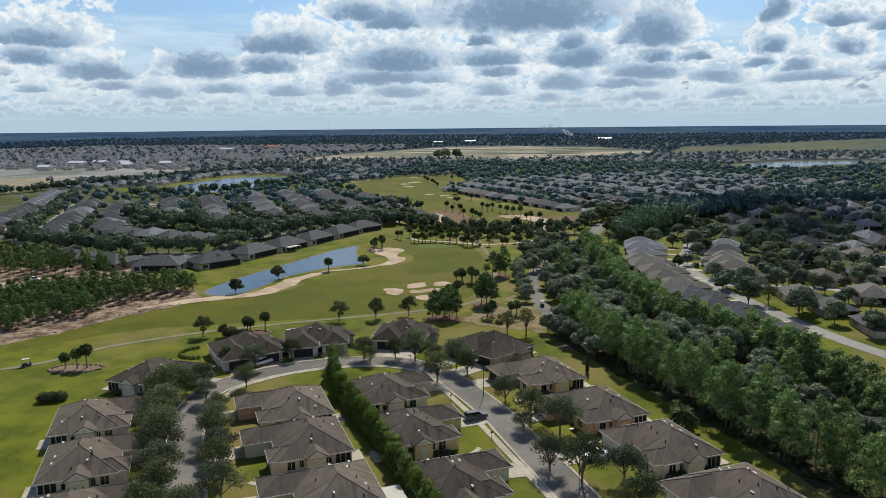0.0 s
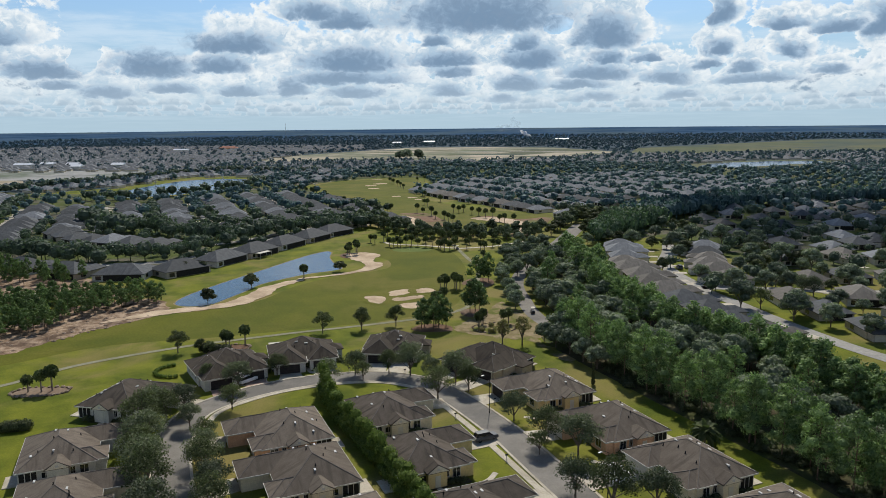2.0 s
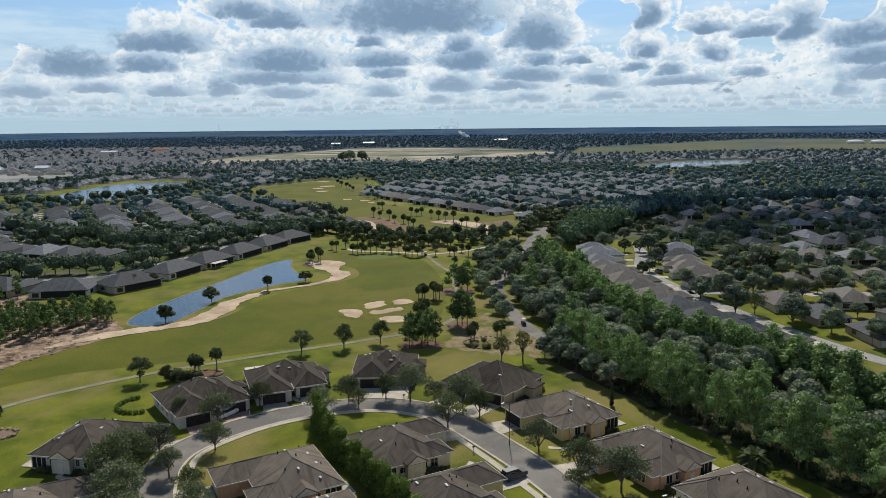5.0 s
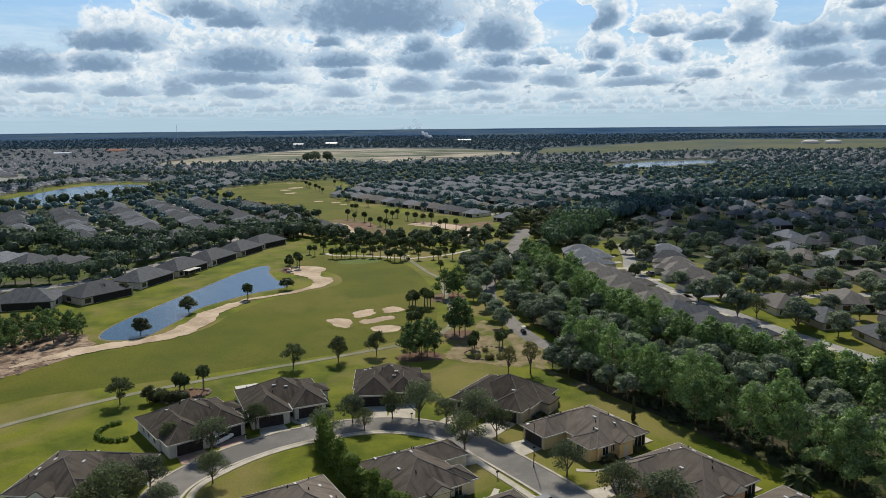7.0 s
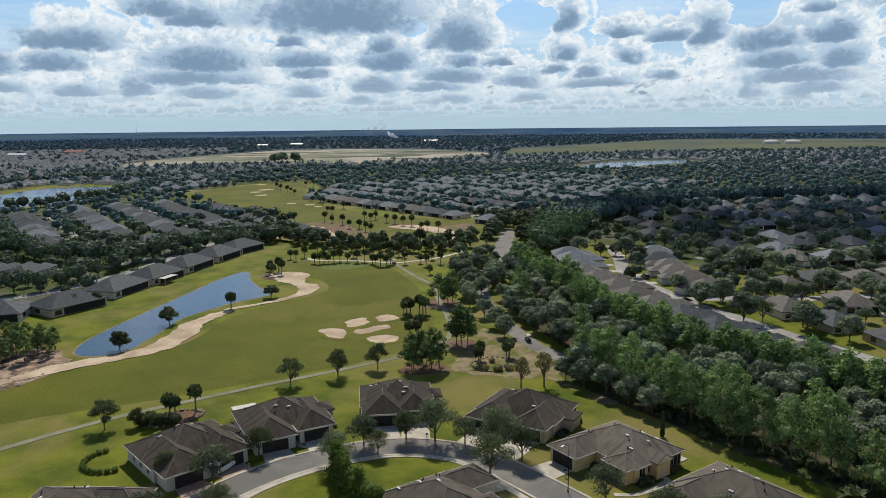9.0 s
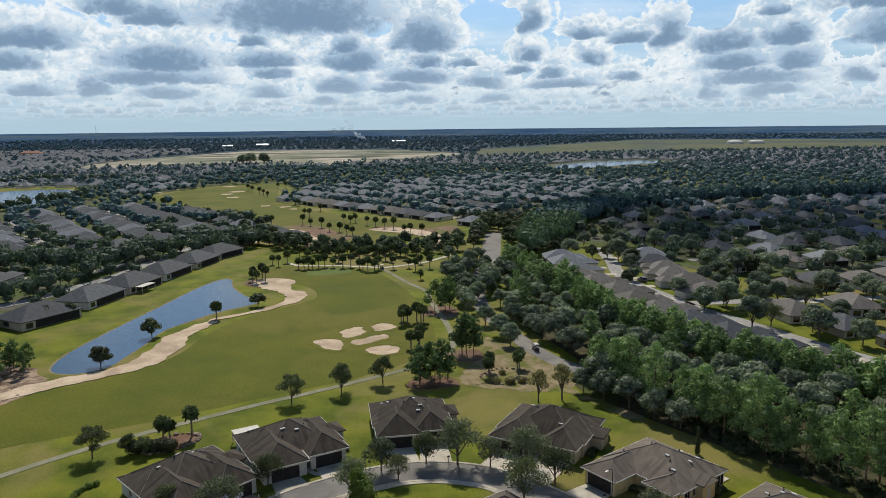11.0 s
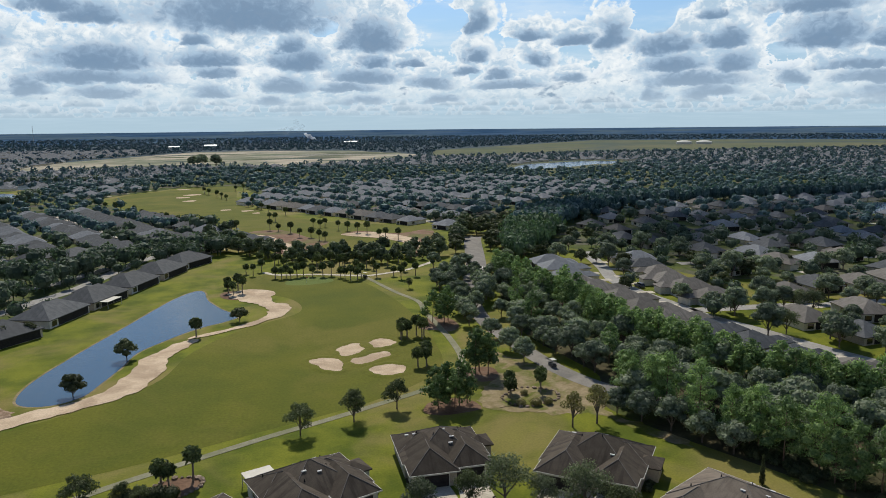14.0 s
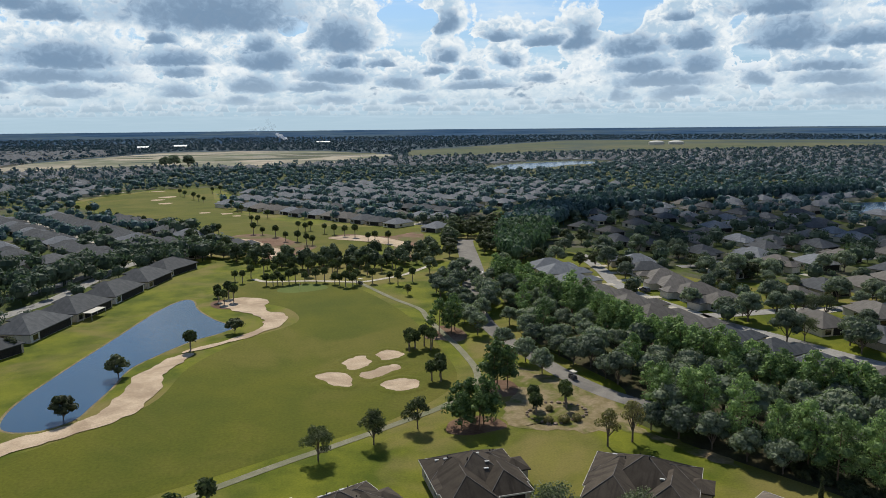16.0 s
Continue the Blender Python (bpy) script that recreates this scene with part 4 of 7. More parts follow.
for n, (x, y, turn, w, d, flip, wl, rf, twin) in enumerate(NEAR_HOUSES):
    if twin:
        wings = [(-w / 2 + 4.2, 7.6, 4.4, True), (w / 2 - 3.7, 6.6, 3.2, True)]
    else:
        wings = [(-w / 2 + 3.3, 6.2, 2.4 if n == 2 else 5.2, True), (w / 2 - 2.8, 4.8, 1.6, False)]
    h = villa(w, d, wings, 2.75, M_WALLS[wl], M_ROOFS[rf], M_DOOR if twin or wl == 2 else M_DOORPALE, flip, not twin, True, twin, label=HOUSE_LABELS[wl], seed=n)
    h.matrix_basis = pose(x, y, 0, 0, 0, turn)
    # drive to the street
    m = h.matrix_basis
    for cx, ww, out, garage in wings:
        if garage:
            a = m @ Vector((cx * flip, -d / 2 - out - 0.1, 0))
            b = m @ Vector((cx * flip, -d / 2 - out - 5.0, 0))
            ln = smooth_line(STREET, steps=6)
            near = ln[np.argmin(np.hypot(ln[:, 0] - b.x, ln[:, 1] - b.y))]
            u = Vector((near[0] - a.x, near[1] - a.y, 0))
            L = max(u.length - 3.3, 2.0)
            u.normalize()
            s = Vector((-u.y, u.x, 0)) * 2.5
            e = a + u * L
            v = [a + s, a - s, e - s * 1.15, e + s * 1.15]
            paver = M_PAVER if n == 14 else M_CONCRETE
            tagged(new("driveway", mesh("driveway", [(q.x, q.y, z) for z in (0.09, 0.0) for q in v], [(0, 1, 2, 3), (0, 4, 5, 1), (1, 5, 6, 2), (2, 6, 7, 3), (3, 7, 4, 0)], paver)),
                   "pale driveway from a garage to the street", "driveway", kind="structure")


# ---- plants ----
def cards(centres, normals, sizes, r):
    """Small bent leaf cards: one quad each, irregular."""
    n = len(centres)
    nn = normals / np.maximum(np.linalg.norm(normals, axis=1, keepdims=True), 1e-6)
    t = np.cross(nn, r.normal(size=(n, 3)))
    t /= np.maximum(np.linalg.norm(t, axis=1, keepdims=True), 1e-6)
    b = np.cross(nn, t)
    s = sizes[:, None]
    k = r.uniform(0.6, 1.2, (n, 4, 1))
    v = np.stack([centres - t * s * k[:, 0], centres - b * s * 0.8 * k[:, 1] + nn * s * 0.25, centres + t * s * k[:, 2], centres + b * s * 0.8 * k[:, 3] + nn * s * 0.25], 1)
    return v.reshape(-1, 3), np.arange(4 * n).reshape(-1, 4)


def crown_points(blobs, count, size, r, under=0.25, inner=0.72, jitter=0.36):
    """Leaf cards over the outsides of a set of clumps."""
    blobs = np.array(blobs, float)          # x, y, z, rx, ry, rz
    area = (blobs[:, 3] * blobs[:, 5])
    pick = r.choice(len(blobs), int(count * 1.5), p=area / area.sum())
    d = r.normal(size=(len(pick), 3))
    d /= np.linalg.norm(d, axis=1, keepdims=True)
    c, rad = blobs[pick, :3], blobs[pick, 3:]
    pos = c + d * rad * r.uniform(inner, 1.08, (len(pick), 1))
    keep = np.ones(len(pick), bool)
    for bx in blobs:
        q = ((pos - bx[:3]) / bx[3:])
        keep &= (q * q).sum(1) > min(0.42, inner * inner * 0.8)
    keep &= (d[:, 2] > -0.55) | (r.random(len(pick)) < under)
    pos, d, rad = pos[keep][:count], d[keep][:count], rad[keep][:count]
    nrm = d / rad
    nrm /= np.linalg.norm(nrm, axis=1, keepdims=True)
    nrm = nrm + r.normal(0, jitter, nrm.shape)
    return cards(pos, nrm, r.uniform(0.6, 1.3, len(pos)) * size, r)


def clump_cores(blobs, r, shrink=0.84):
    """Closed uneven hearts of leaf clumps, so that a crown is not hollow."""
    g = np.linspace(-1, 1, 3)
    out = []
    for x, y, z, rx, ry, rz in blobs:
        bump = r.uniform(0.86, 1.14, (3, 3, 3))
        for ax in range(3):
            for side in (0, 2):
                for i in range(2):
                    for j in range(2):
                        quad = []
                        for a, b in ((i, j), (i + 1, j), (i + 1, j + 1), (i, j + 1)):
                            q = [a, b]
                            q.insert(ax, side)
                            d = np.array((g[q[0]], g[q[1]], g[q[2]]))
                            d *= bump[tuple(q)] * shrink / np.linalg.norm(d)
                            quad.append((x + d[0] * rx, y + d[1] * ry, z + d[2] * rz))
                        out += quad if side else quad[::-1]
    return np.array(out)


def filled_crown(blobs, count, size, r, under=0.25, inner=0.8, jitter=0.3, shrink=0.84, every=1):
    v = np.concatenate([crown_points(blobs, count, size, r, under, inner, jitter)[0], clump_cores(blobs[::every], r, shrink)])
    return v, np.arange(len(v)).reshape(-1, 4)


def oak_mesh(seed, h, spread, trunk_h, leaves, size, mat, bark=None, inner=0.72, jitter=0.36, full=True):
    r = np.random.default_rng(seed)
    blobs, limbs = [], []
    r0, r1 = 0.025 * h, 0.015 * h
    stem = [((0, 0, -0.1), r0), ((0, 0, trunk_h * 0.8), (r0 + r1) / 2), ((0, 0, trunk_h), r1)]
    n = 11
    for i in range(n):
        a = 2.4 * i + r.uniform(-0.3, 0.3)
        f = (i + 0.5) / n
        rad = spread * 0.62 * math.sqrt(f) * r.uniform(0.8, 1.15)
        z = trunk_h + (h - trunk_h) * (0.78 - 0.5 * f ** 1.5) * r.uniform(0.85, 1.1)
        c = np.array((rad * math.cos(a), rad * math.sin(a), z))
        s = spread * r.uniform(0.28, 0.42)
        blobs.append((*c, s, s, s * r.uniform(0.62, 0.85)))
        if i % 2 == 0:
            limbs.append((int(r.integers(1, 3)), c, 0.006 * h))
    v, f = filled_crown(blobs, leaves, size, r, 0.35, max(inner, 0.8), jitter, 0.8) if full else crown_points(blobs, leaves, size, r, 0.35, inner, jitter)
    return mesh("trunk", *forked(stem, limbs, 5), bark or M_BARK), big_mesh("crown", v, f, mat)


def pine_mesh(seed, h, spread, bare, leaves, size, mat):
    r = np.random.default_rng(seed)
    lean = r.uniform(-0.4, 0.4, 2)
    limbs, stem = [], [((0, 0, -0.1), 0.19), (tuple(lean * 0.3) + (h * bare * 0.9,), 0.16)]
    blobs = []
    n = 16
    for i in range(n):
        f = i / (n - 1)
        z = h * (bare + (0.97 - bare) * f)
        rad = spread * (1.0 - 0.66 * f ** 2.0) * r.uniform(0.45, 0.95)
        a = 2.4 * i + r.uniform(-0.5, 0.5)
        c = np.array((lean[0] * z / h + rad * math.cos(a), lean[1] * z / h + rad * math.sin(a), z + 0.3))
        s = spread * r.uniform(0.32, 0.52) * (1.1 - 0.3 * f)
        blobs.append((*c, s, s, s * 0.75))
        stem.append(((lean[0] * z / h, lean[1] * z / h, z - 0.6), 0.15 - 0.11 * f))
        limbs.append((len(stem) - 1, c, 0.02))
    blobs.append((*lean, h * 0.97, spread * 0.28, spread * 0.28, spread * 0.4))
    v, f = filled_crown(blobs, leaves, size, r, 0.25, 0.72, 0.34, 0.66, 2)
    return mesh("trunk", *forked(stem, limbs, 4), M_PINEBARK), big_mesh("crown", v, f, mat)


def palm_mesh(seed, h, head, fronds, droop=1.0, ball=True):
    """A fan palm: bare trunk under a round head of drooping fronds."""
    r = np.random.default_rng(seed)
    v, f = [], []
    for i in range(fronds):
        a = 2.4 * i + r.uniform(-0.2, 0.2)
        up = math.asin(r.uniform(-0.75, 0.98))
        L = head * r.uniform(0.8, 1.1)
        out = np.array((math.cos(a) * math.cos(up), math.sin(a) * math.cos(up), math.sin(up)))
        side = np.array((-math.sin(a), math.cos(a), 0))
        base = len(v)
        segs = 3
        for s in range(segs + 1):
            t = s / segs
            c = out * L * t + np.array((0, 0, -droop * 0.45 * L * t * t)) + np.array((0, 0, h))
            w = L * 0.26 * (0.15 + math.sin(math.pi * min(t * 0.85 + 0.12, 1)) * 0.9)
            n = np.cross(side, out) * 0.12 * L * t
            v += [tuple(c - side * w - n), tuple(c), tuple(c + side * w - n)]
            if s:
                q = base + 3 * s
                f += [(q - 3, q - 2, q + 1, q), (q - 2, q - 1, q + 2, q + 1)]
    t = joined(stick((0, 0, -0.1), (0.05, 0.05, h * 0.6), 0.2, 0.16, 7), stick((0.05, 0.05, h * 0.6), (0, 0, h + 0.1), 0.16, 0.19, 7))
    if ball:
        d = r.normal(size=(260, 3))
        d /= np.linalg.norm(d, axis=1, keepdims=True)
        cv, cf = cards(d * head * r.uniform(0.62, 0.92, (260, 1)) * (1, 1, 0.92) + (0, 0, h), d + r.normal(0, 0.5, d.shape), r.uniform(0.25, 0.45, 260), r)
        f += [tuple(q + len(v)) for q in cf]
        v += [tuple(q) for q in cv]
    return mesh("trunk", *t, M_PALMBARK), mesh("fronds", v, f, M_PALM)


def planted(kind, category, label, meshes, group=""):
    """A tree as a thing, kept as the model of its copies."""
    e = thing(kind, label, category, group)
    for me in meshes:
        part(me.name.split(".")[0], me, e)
    return e


def at(x, y, s=1.0, turn=0.0, z=0.0, sz=None):
    return Matrix.LocRotScale((x, y, z), Euler((0, 0, turn)), (s, s, sz or s))


class Grove:
    """Sets copies of model trees; the first setting uses the model itself."""

    def __init__(self, models):
        self.models, self.used = models, set()

    def set(self, i, m):
        i %= len(self.models)
        if i not in self.used:
            self.used.add(i)
            self.models[i].matrix_basis = m
            return self.models[i]
        ob = self.models[i]
        c = copy_thing(ob, m)
        c.matrix_basis = m
        return c


OAKS = Grove([planted("oak_tree", "tree", "broad dark-green oak with a rounded crown", oak_mesh(20 + i, 7.5 + i * 0.6, 4.3 + 0.3 * i, 1.1, 560, 0.44, M_OAK), "garden oaks") for i in range(4)])
STREET_OAKS = Grove([planted("street_oak", "tree", "olive-green street oak with an airy crown", oak_mesh(30 + i, 7.6 + i * 0.5, 4.4 + 0.2 * i, 2.0, 3400, 0.175, M_STREET if i % 2 else M_STREETGREY, None, 0.35, 0.8, False), "street oaks") for i in range(4)])
GREYS = Grove([planted("live_oak", "tree", "grey-green oak with a wide soft crown", oak_mesh(40 + i, 9.0 + i, 5.4 + 0.4 * i, 2.0, 900, 0.41, M_OAKGREY), "woodland trees") for i in range(3)])
PINES = Grove([planted("pine_tree", "tree", "tall green pine with a clumped open crown", pine_mesh(60 + i, 11.5 + 0.9 * i, 3.5 + 0.2 * i, 0.30, 1750, 0.24, M_PINE), "woodland pines") for i in range(4)])
BACK_PINES = Grove([planted("woodland_pine", "tree", "tall green pine deep in the wood", pine_mesh(70 + i, 11.5 + 0.9 * i, 3.5 + 0.2 * i, 0.32, 680, 0.37, M_PINE), "woodland pines") for i in range(3)])
LEFT_GROVE = Grove([planted("bank_pine", "tree", "dark short pine above the dirt bank", pine_mesh(75 + i, 10.5 + 0.9 * i, 3.6, 0.30, 700, 0.40, M_LEFTPINE), "pines on the bank") for i in range(3)])
LAWNTREES = Grove([planted("lawn_tree", "tree", "young dark-green tree on the golf course lawn", oak_mesh(80 + i, 7.0, 3.5, 1.5, 2500, 0.185, M_STREET, None, 0.45, 0.6, False), "lawn trees") for i in range(3)])
PALMS = Grove([planted("palm_tree", "palm", "cabbage palm with a round drooping head", palm_mesh(90 + i, 3.5 + 0.5 * i, 1.6, 40, 0.5), "golf course palms") for i in range(3)])

STREET_TREES = [(-77, 161.5, 1.1), (-71, 171, .85), (-57, 165.2, .95), (-49.3, 169.8, .65), (-52, 173.5, 1.0), (-44, 175, .9), (-38.5, 174, 1.2), (-30, 159.5, 1.05), (-33, 172, .9), (-23.5, 164.5, 1.0), (-27, 169.5, 1.15), (-73.5, 149.5, .8), (-83, 147, 1.05),
                (-85, 163.5, .8), (-13, 149, .9), (-7, 139, 1.0), (-1, 134.5, 1.3), (-8, 134, .7), (-2.5, 119, 1.0), (3, 115.5, 1.2), (10, 116.5, 1.1), (12, 106, 1.1)]
STREET_TREES += [(-87, 142.5, 1.1), (-86, 135, 1.25), (-82, 128.5, 1.3), (-79, 122, 1.2), (-75, 117, 1.25), (-72, 111, 1.25), (-68, 104, 1.25), (-64, 97, 1.2), (-68.5, 125.5, .95), (-66, 119, 1.0), (-61.8, 113.5, 1.05), (-59, 107, 1.1), (-54.5, 99.5, 1.1), (-71.5, 132, .75), (-78, 139, .9), (-84, 141, 1.05), (-57, 92, 1.0), (-62, 90, 1.1)]
for i, (x, y, s) in enumerate(STREET_TREES):
    STREET_OAKS.set(i, at(x, y, s * 0.88, i * 1.7, sz=s * 0.84))
for i, (x, y, s) in enumerate([(-70, 207.7, 1), (-59.3, 212, 1), (-49.8, 217, 1), (-104, 186, .95), (-30, 330, .6), (-98, 187, .6), (-95, 186, .55)]):
    LAWNTREES.set(i, at(x, y, s, i * 2.1))

for i, (x, y, s) in enumerate([(-114, 265, .82), (-120, 240, .72), (-88, 297, .62), (-153, 289, .7), (-146, 293, .7)]):
    OAKS.set(i, at(x, y, s, i * 2.1, sz=s * 0.95))
PALMS.set(0, at(-99, 282.5, 1.2, 1.0))


def in_poly(x, y, poly):
    inside, j = False, len(poly) - 1
    for i in range(len(poly)):
        (xi, yi), (xj, yj) = poly[i], poly[j]
        if (yi > y) != (yj > y) and x < (xj - xi) * (y - yi) / (yj - yi) + xi:
            inside = not inside
        j = i
    return inside


def scatter(poly, gap, seed, limit=9999, avoid=()):
    """Places within an outline, none closer than gap."""
    r = np.random.default_rng(seed)
    p = np.array(poly)
    lo, hi = p.min(0), p.max(0)
    cell, out = {}, []
    for _ in range(int((hi - lo).prod() / gap ** 2 * 6)):
        x, y = r.uniform(lo, hi)
        if not in_poly(x, y, poly) or any(in_poly(x, y, q) for q in avoid):
            continue
        k = (int(x // gap), int(y // gap))
        if any((x - a) ** 2 + (y - b) ** 2 < gap * gap for i in (-1, 0, 1) for j in (-1, 0, 1) for a, b in cell.get((k[0] + i, k[1] + j), ())):
            continue
        cell.setdefault(k, []).append((x, y))
        out.append((x, y))
        if len(out) >= limit:
            break
    return out


BELT = [(-2, 208), (15.5, 171.5), (28.5, 148.5), (41, 127), (53, 104), (78, 112), (69, 140), (64, 160), (58, 176), (52, 187), (45, 199), (37, 213), (29, 232), (25, 250), (22, 270), (20, 290), (16, 310), (13, 340), (7, 350), (2, 320), (-4, 290), (-6, 262), (-2, 240), (0, 225)]
EAST_EDGE = smooth_line([(76, 112), (69, 140), (64, 160), (58, 176), (52, 187), (45, 199), (37, 213), (29, 232), (25, 250), (22, 270), (20, 290), (16, 310), (13, 340)], steps=6)
for i, (x, y) in enumerate(scatter(BELT, 6.1, 5, 230)):
    s = rng.uniform(0.7, 1.0)
    edge_off = (x - 15.5) * 0.87 + (y - 171.5) * 0.49
    east_off = np.hypot(EAST_EDGE[:, 0] - x, EAST_EDGE[:, 1] - y).min()
    if edge_off > 8 and east_off > 6 and rng.random() < 0.8:
        GREYS.set(i, at(x, y, s * 0.95, rng.uniform(0, 6), sz=s * rng.uniform(0.75, 1.0)))
    else:
        (PINES if edge_off < 14 else BACK_PINES).set(i, at(x, y, s * 0.95, rng.uniform(0, 6), sz=s * rng.uniform(0.8, 1.1)))
for i, (x, y) in enumerate(smooth_line([(-2, 207), (12, 175), (26, 150), (38, 128), (51, 104)], steps=6)):
    s = rng.uniform(0.85, 1.05)
    PINES.set(i, at(x + 2.2 + rng.normal(0, 0.8), y + 1.2 + rng.normal(0, 0.8), s * 0.88, rng.uniform(0, 6), sz=s * 0.98))
for k, off in enumerate((2.5, 5.8)):
    for i, (x, y) in enumerate(smooth_line([(75, 112), (68, 140), (63, 160), (57, 176), (51, 187), (44, 199), (36, 213), (28, 232), (24, 250), (21, 270), (19, 290), (15, 310), (12, 340)], steps=6)):
        s = rng.uniform(0.72, 0.95)
        BACK_PINES.set(i + k, at(x - off + rng.normal(0, 0.7), y - 0.4 * off + rng.normal(0, 0.9), s, rng.uniform(0, 6), sz=s * rng.uniform(0.85, 1.0)))
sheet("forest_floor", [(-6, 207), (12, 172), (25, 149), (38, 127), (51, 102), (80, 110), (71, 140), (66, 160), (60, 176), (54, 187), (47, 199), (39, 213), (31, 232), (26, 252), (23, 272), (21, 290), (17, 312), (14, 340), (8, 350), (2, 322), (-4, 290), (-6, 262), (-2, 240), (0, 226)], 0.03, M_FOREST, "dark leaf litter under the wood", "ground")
LEFT_PINES = [(-172, 176), (-163, 188), (-154, 202), (-153, 216), (-148, 229), (-140, 232), (-134, 236), (-140, 246), (-152, 246), (-166, 244), (-186, 236), (-206, 222), (-204, 204), (-186, 186)]
BACK_ROWS = [(-186, 262), (-214, 258), (-244, 256), (-275, 258), (-282, 282), (-246, 286), (-214, 278), (-186, 272)]
for i, (x, y) in enumerate(scatter(LEFT_PINES, 3.5, 6, 175)):
    s = rng.uniform(0.46, 0.64)
    LEFT_GROVE.set(i, at(x, y, s, rng.uniform(0, 6)))
for i, (x, y) in enumerate(scatter(BACK_ROWS, 4.6, 11, 110)):
    s = rng.uniform(0.62, 0.85)
    LEFT_GROVE.set(i, at(x, y, s * 0.8, rng.uniform(0, 6), sz=s))
LEFT_BACK = [(-283, 258), (-320, 262), (-345, 300), (-330, 312), (-300, 296), (-283, 284)]
ROADSIDE = [(-26, 280), (-18, 300), (-22, 330), (-14, 350), (0, 366), (-2, 330), (-8, 290)]
for i, (x, y) in enumerate(scatter(ROADSIDE, 7.0, 8, 40)):
    GREYS.set(i, at(x, y, rng.uniform(0.6, 0.85), rng.uniform(0, 6)))
THICKET = Grove([planted("scrub_oak", "tree", "low dense oak in the line behind the green", oak_mesh(120 + i, 5.4 + 0.4 * i, 3.3, 0.35, 420, 0.36, M_BAND, None, 0.85, 0.22), "thicket oaks") for i in range(3)])
for i, (x, y) in enumerate(scatter([(-102, 428), (-88, 404), (-66, 390), (-40, 382), (-18, 382), (-8, 392), (-14, 402), (-26, 412), (-50, 414), (-62, 414), (-72, 408), (-82, 416), (-90, 440)], 6.0, 9, 110)):
    THICKET.set(i, at(x, y, rng.uniform(0.75, 1.5), rng.uniform(0, 6)))
for i, (x, y) in enumerate([(-79, 360.5), (-76.5, 358.5), (-74.8, 361), (-73, 359), (-70.5, 361), (-68, 363), (-64.5, 361), (-60.3, 360), (-57, 361), (-53.5, 356), (-52, 352.5), (-50, 350.5), (-47.3, 350), (-45.5, 354), (-39.3, 354), (-32.6, 354), (-30.4, 348), (-88, 368), (-91, 372), (-85, 376)]):
    PALMS.set(i, at(x, y, rng.uniform(0.85, 1.1), rng.uniform(0, 6)))
for i, (x, y) in enumerate(scatter([(-90, 398), (-70, 376), (-46, 368), (-24, 370), (-22, 382), (-46, 382), (-70, 394)], 5.2, 19, 30)):
    PALMS.set(i, at(x, y, rng.uniform(0.85, 1.2), rng.uniform(0, 6)))
ribbon("garden_path", [(-84, 374), (-79, 367.5), (-69, 365.5), (-60, 363.5), (-50, 359.5), (-43, 357), (-33, 361), (-23.5, 367), (-10.5, 382)], 2.2, 0.075, M_CONCRETE, "pale concrete path behind the putting green", category="path")
for i, (x, y) in enumerate([(-14, 305), (-17, 314), (-20, 322), (-6, 312), (-3, 323), (-12, 334), (-7, 341), (4, 338), (-20, 276), (-8, 283), (-17, 262), (-7, 270), (-15, 250), (-5, 252), (-14, 366), (20, 372)]):
    GREYS.set(i, at(x, y, rng.uniform(0.55, 0.75), i))
for i, (x, y) in enumerate([(-125, 155), (-122, 155.5), (-120, 156.5), (-93, 192), (-91.5, 191), (-88, 193.3), (-41, 243), (-39, 242), (-38.5, 245), (-40, 268), (-37, 270), (-36, 266), (-41, 271), (-35, 269), (-42, 266), (-24.6, 217.5), (-23.6, 221.5), (-17.2, 218.8), (-15.9, 222.6)]):
    PALMS.set(i, at(x, y, rng.uniform(0.85, 1.15), rng.uniform(0, 6)))
for i, (x, y, s) in enumerate([(-41, 217, .8), (-38.5, 218, .75), (-36.5, 215.5, .8), (-38, 213.5, .7), (-41.5, 214, .65), (-34.5, 217, .7), (-27, 236, 1.0), (-25.5, 233, .85), (-28.5, 233.5, .8), (-30, 282, .9), (-27, 279, .8), (-25, 283, .85)]):
    LEFT_GROVE.set(i, at(x, y, s, i))
for i, (x, y, s) in enumerate([(-14, 241, .7), (-4, 245, .75), (0, 229, .75), (-20, 290, .7), (-8, 262, .7)]):
    GREYS.set(i, at(x, y, s, i))


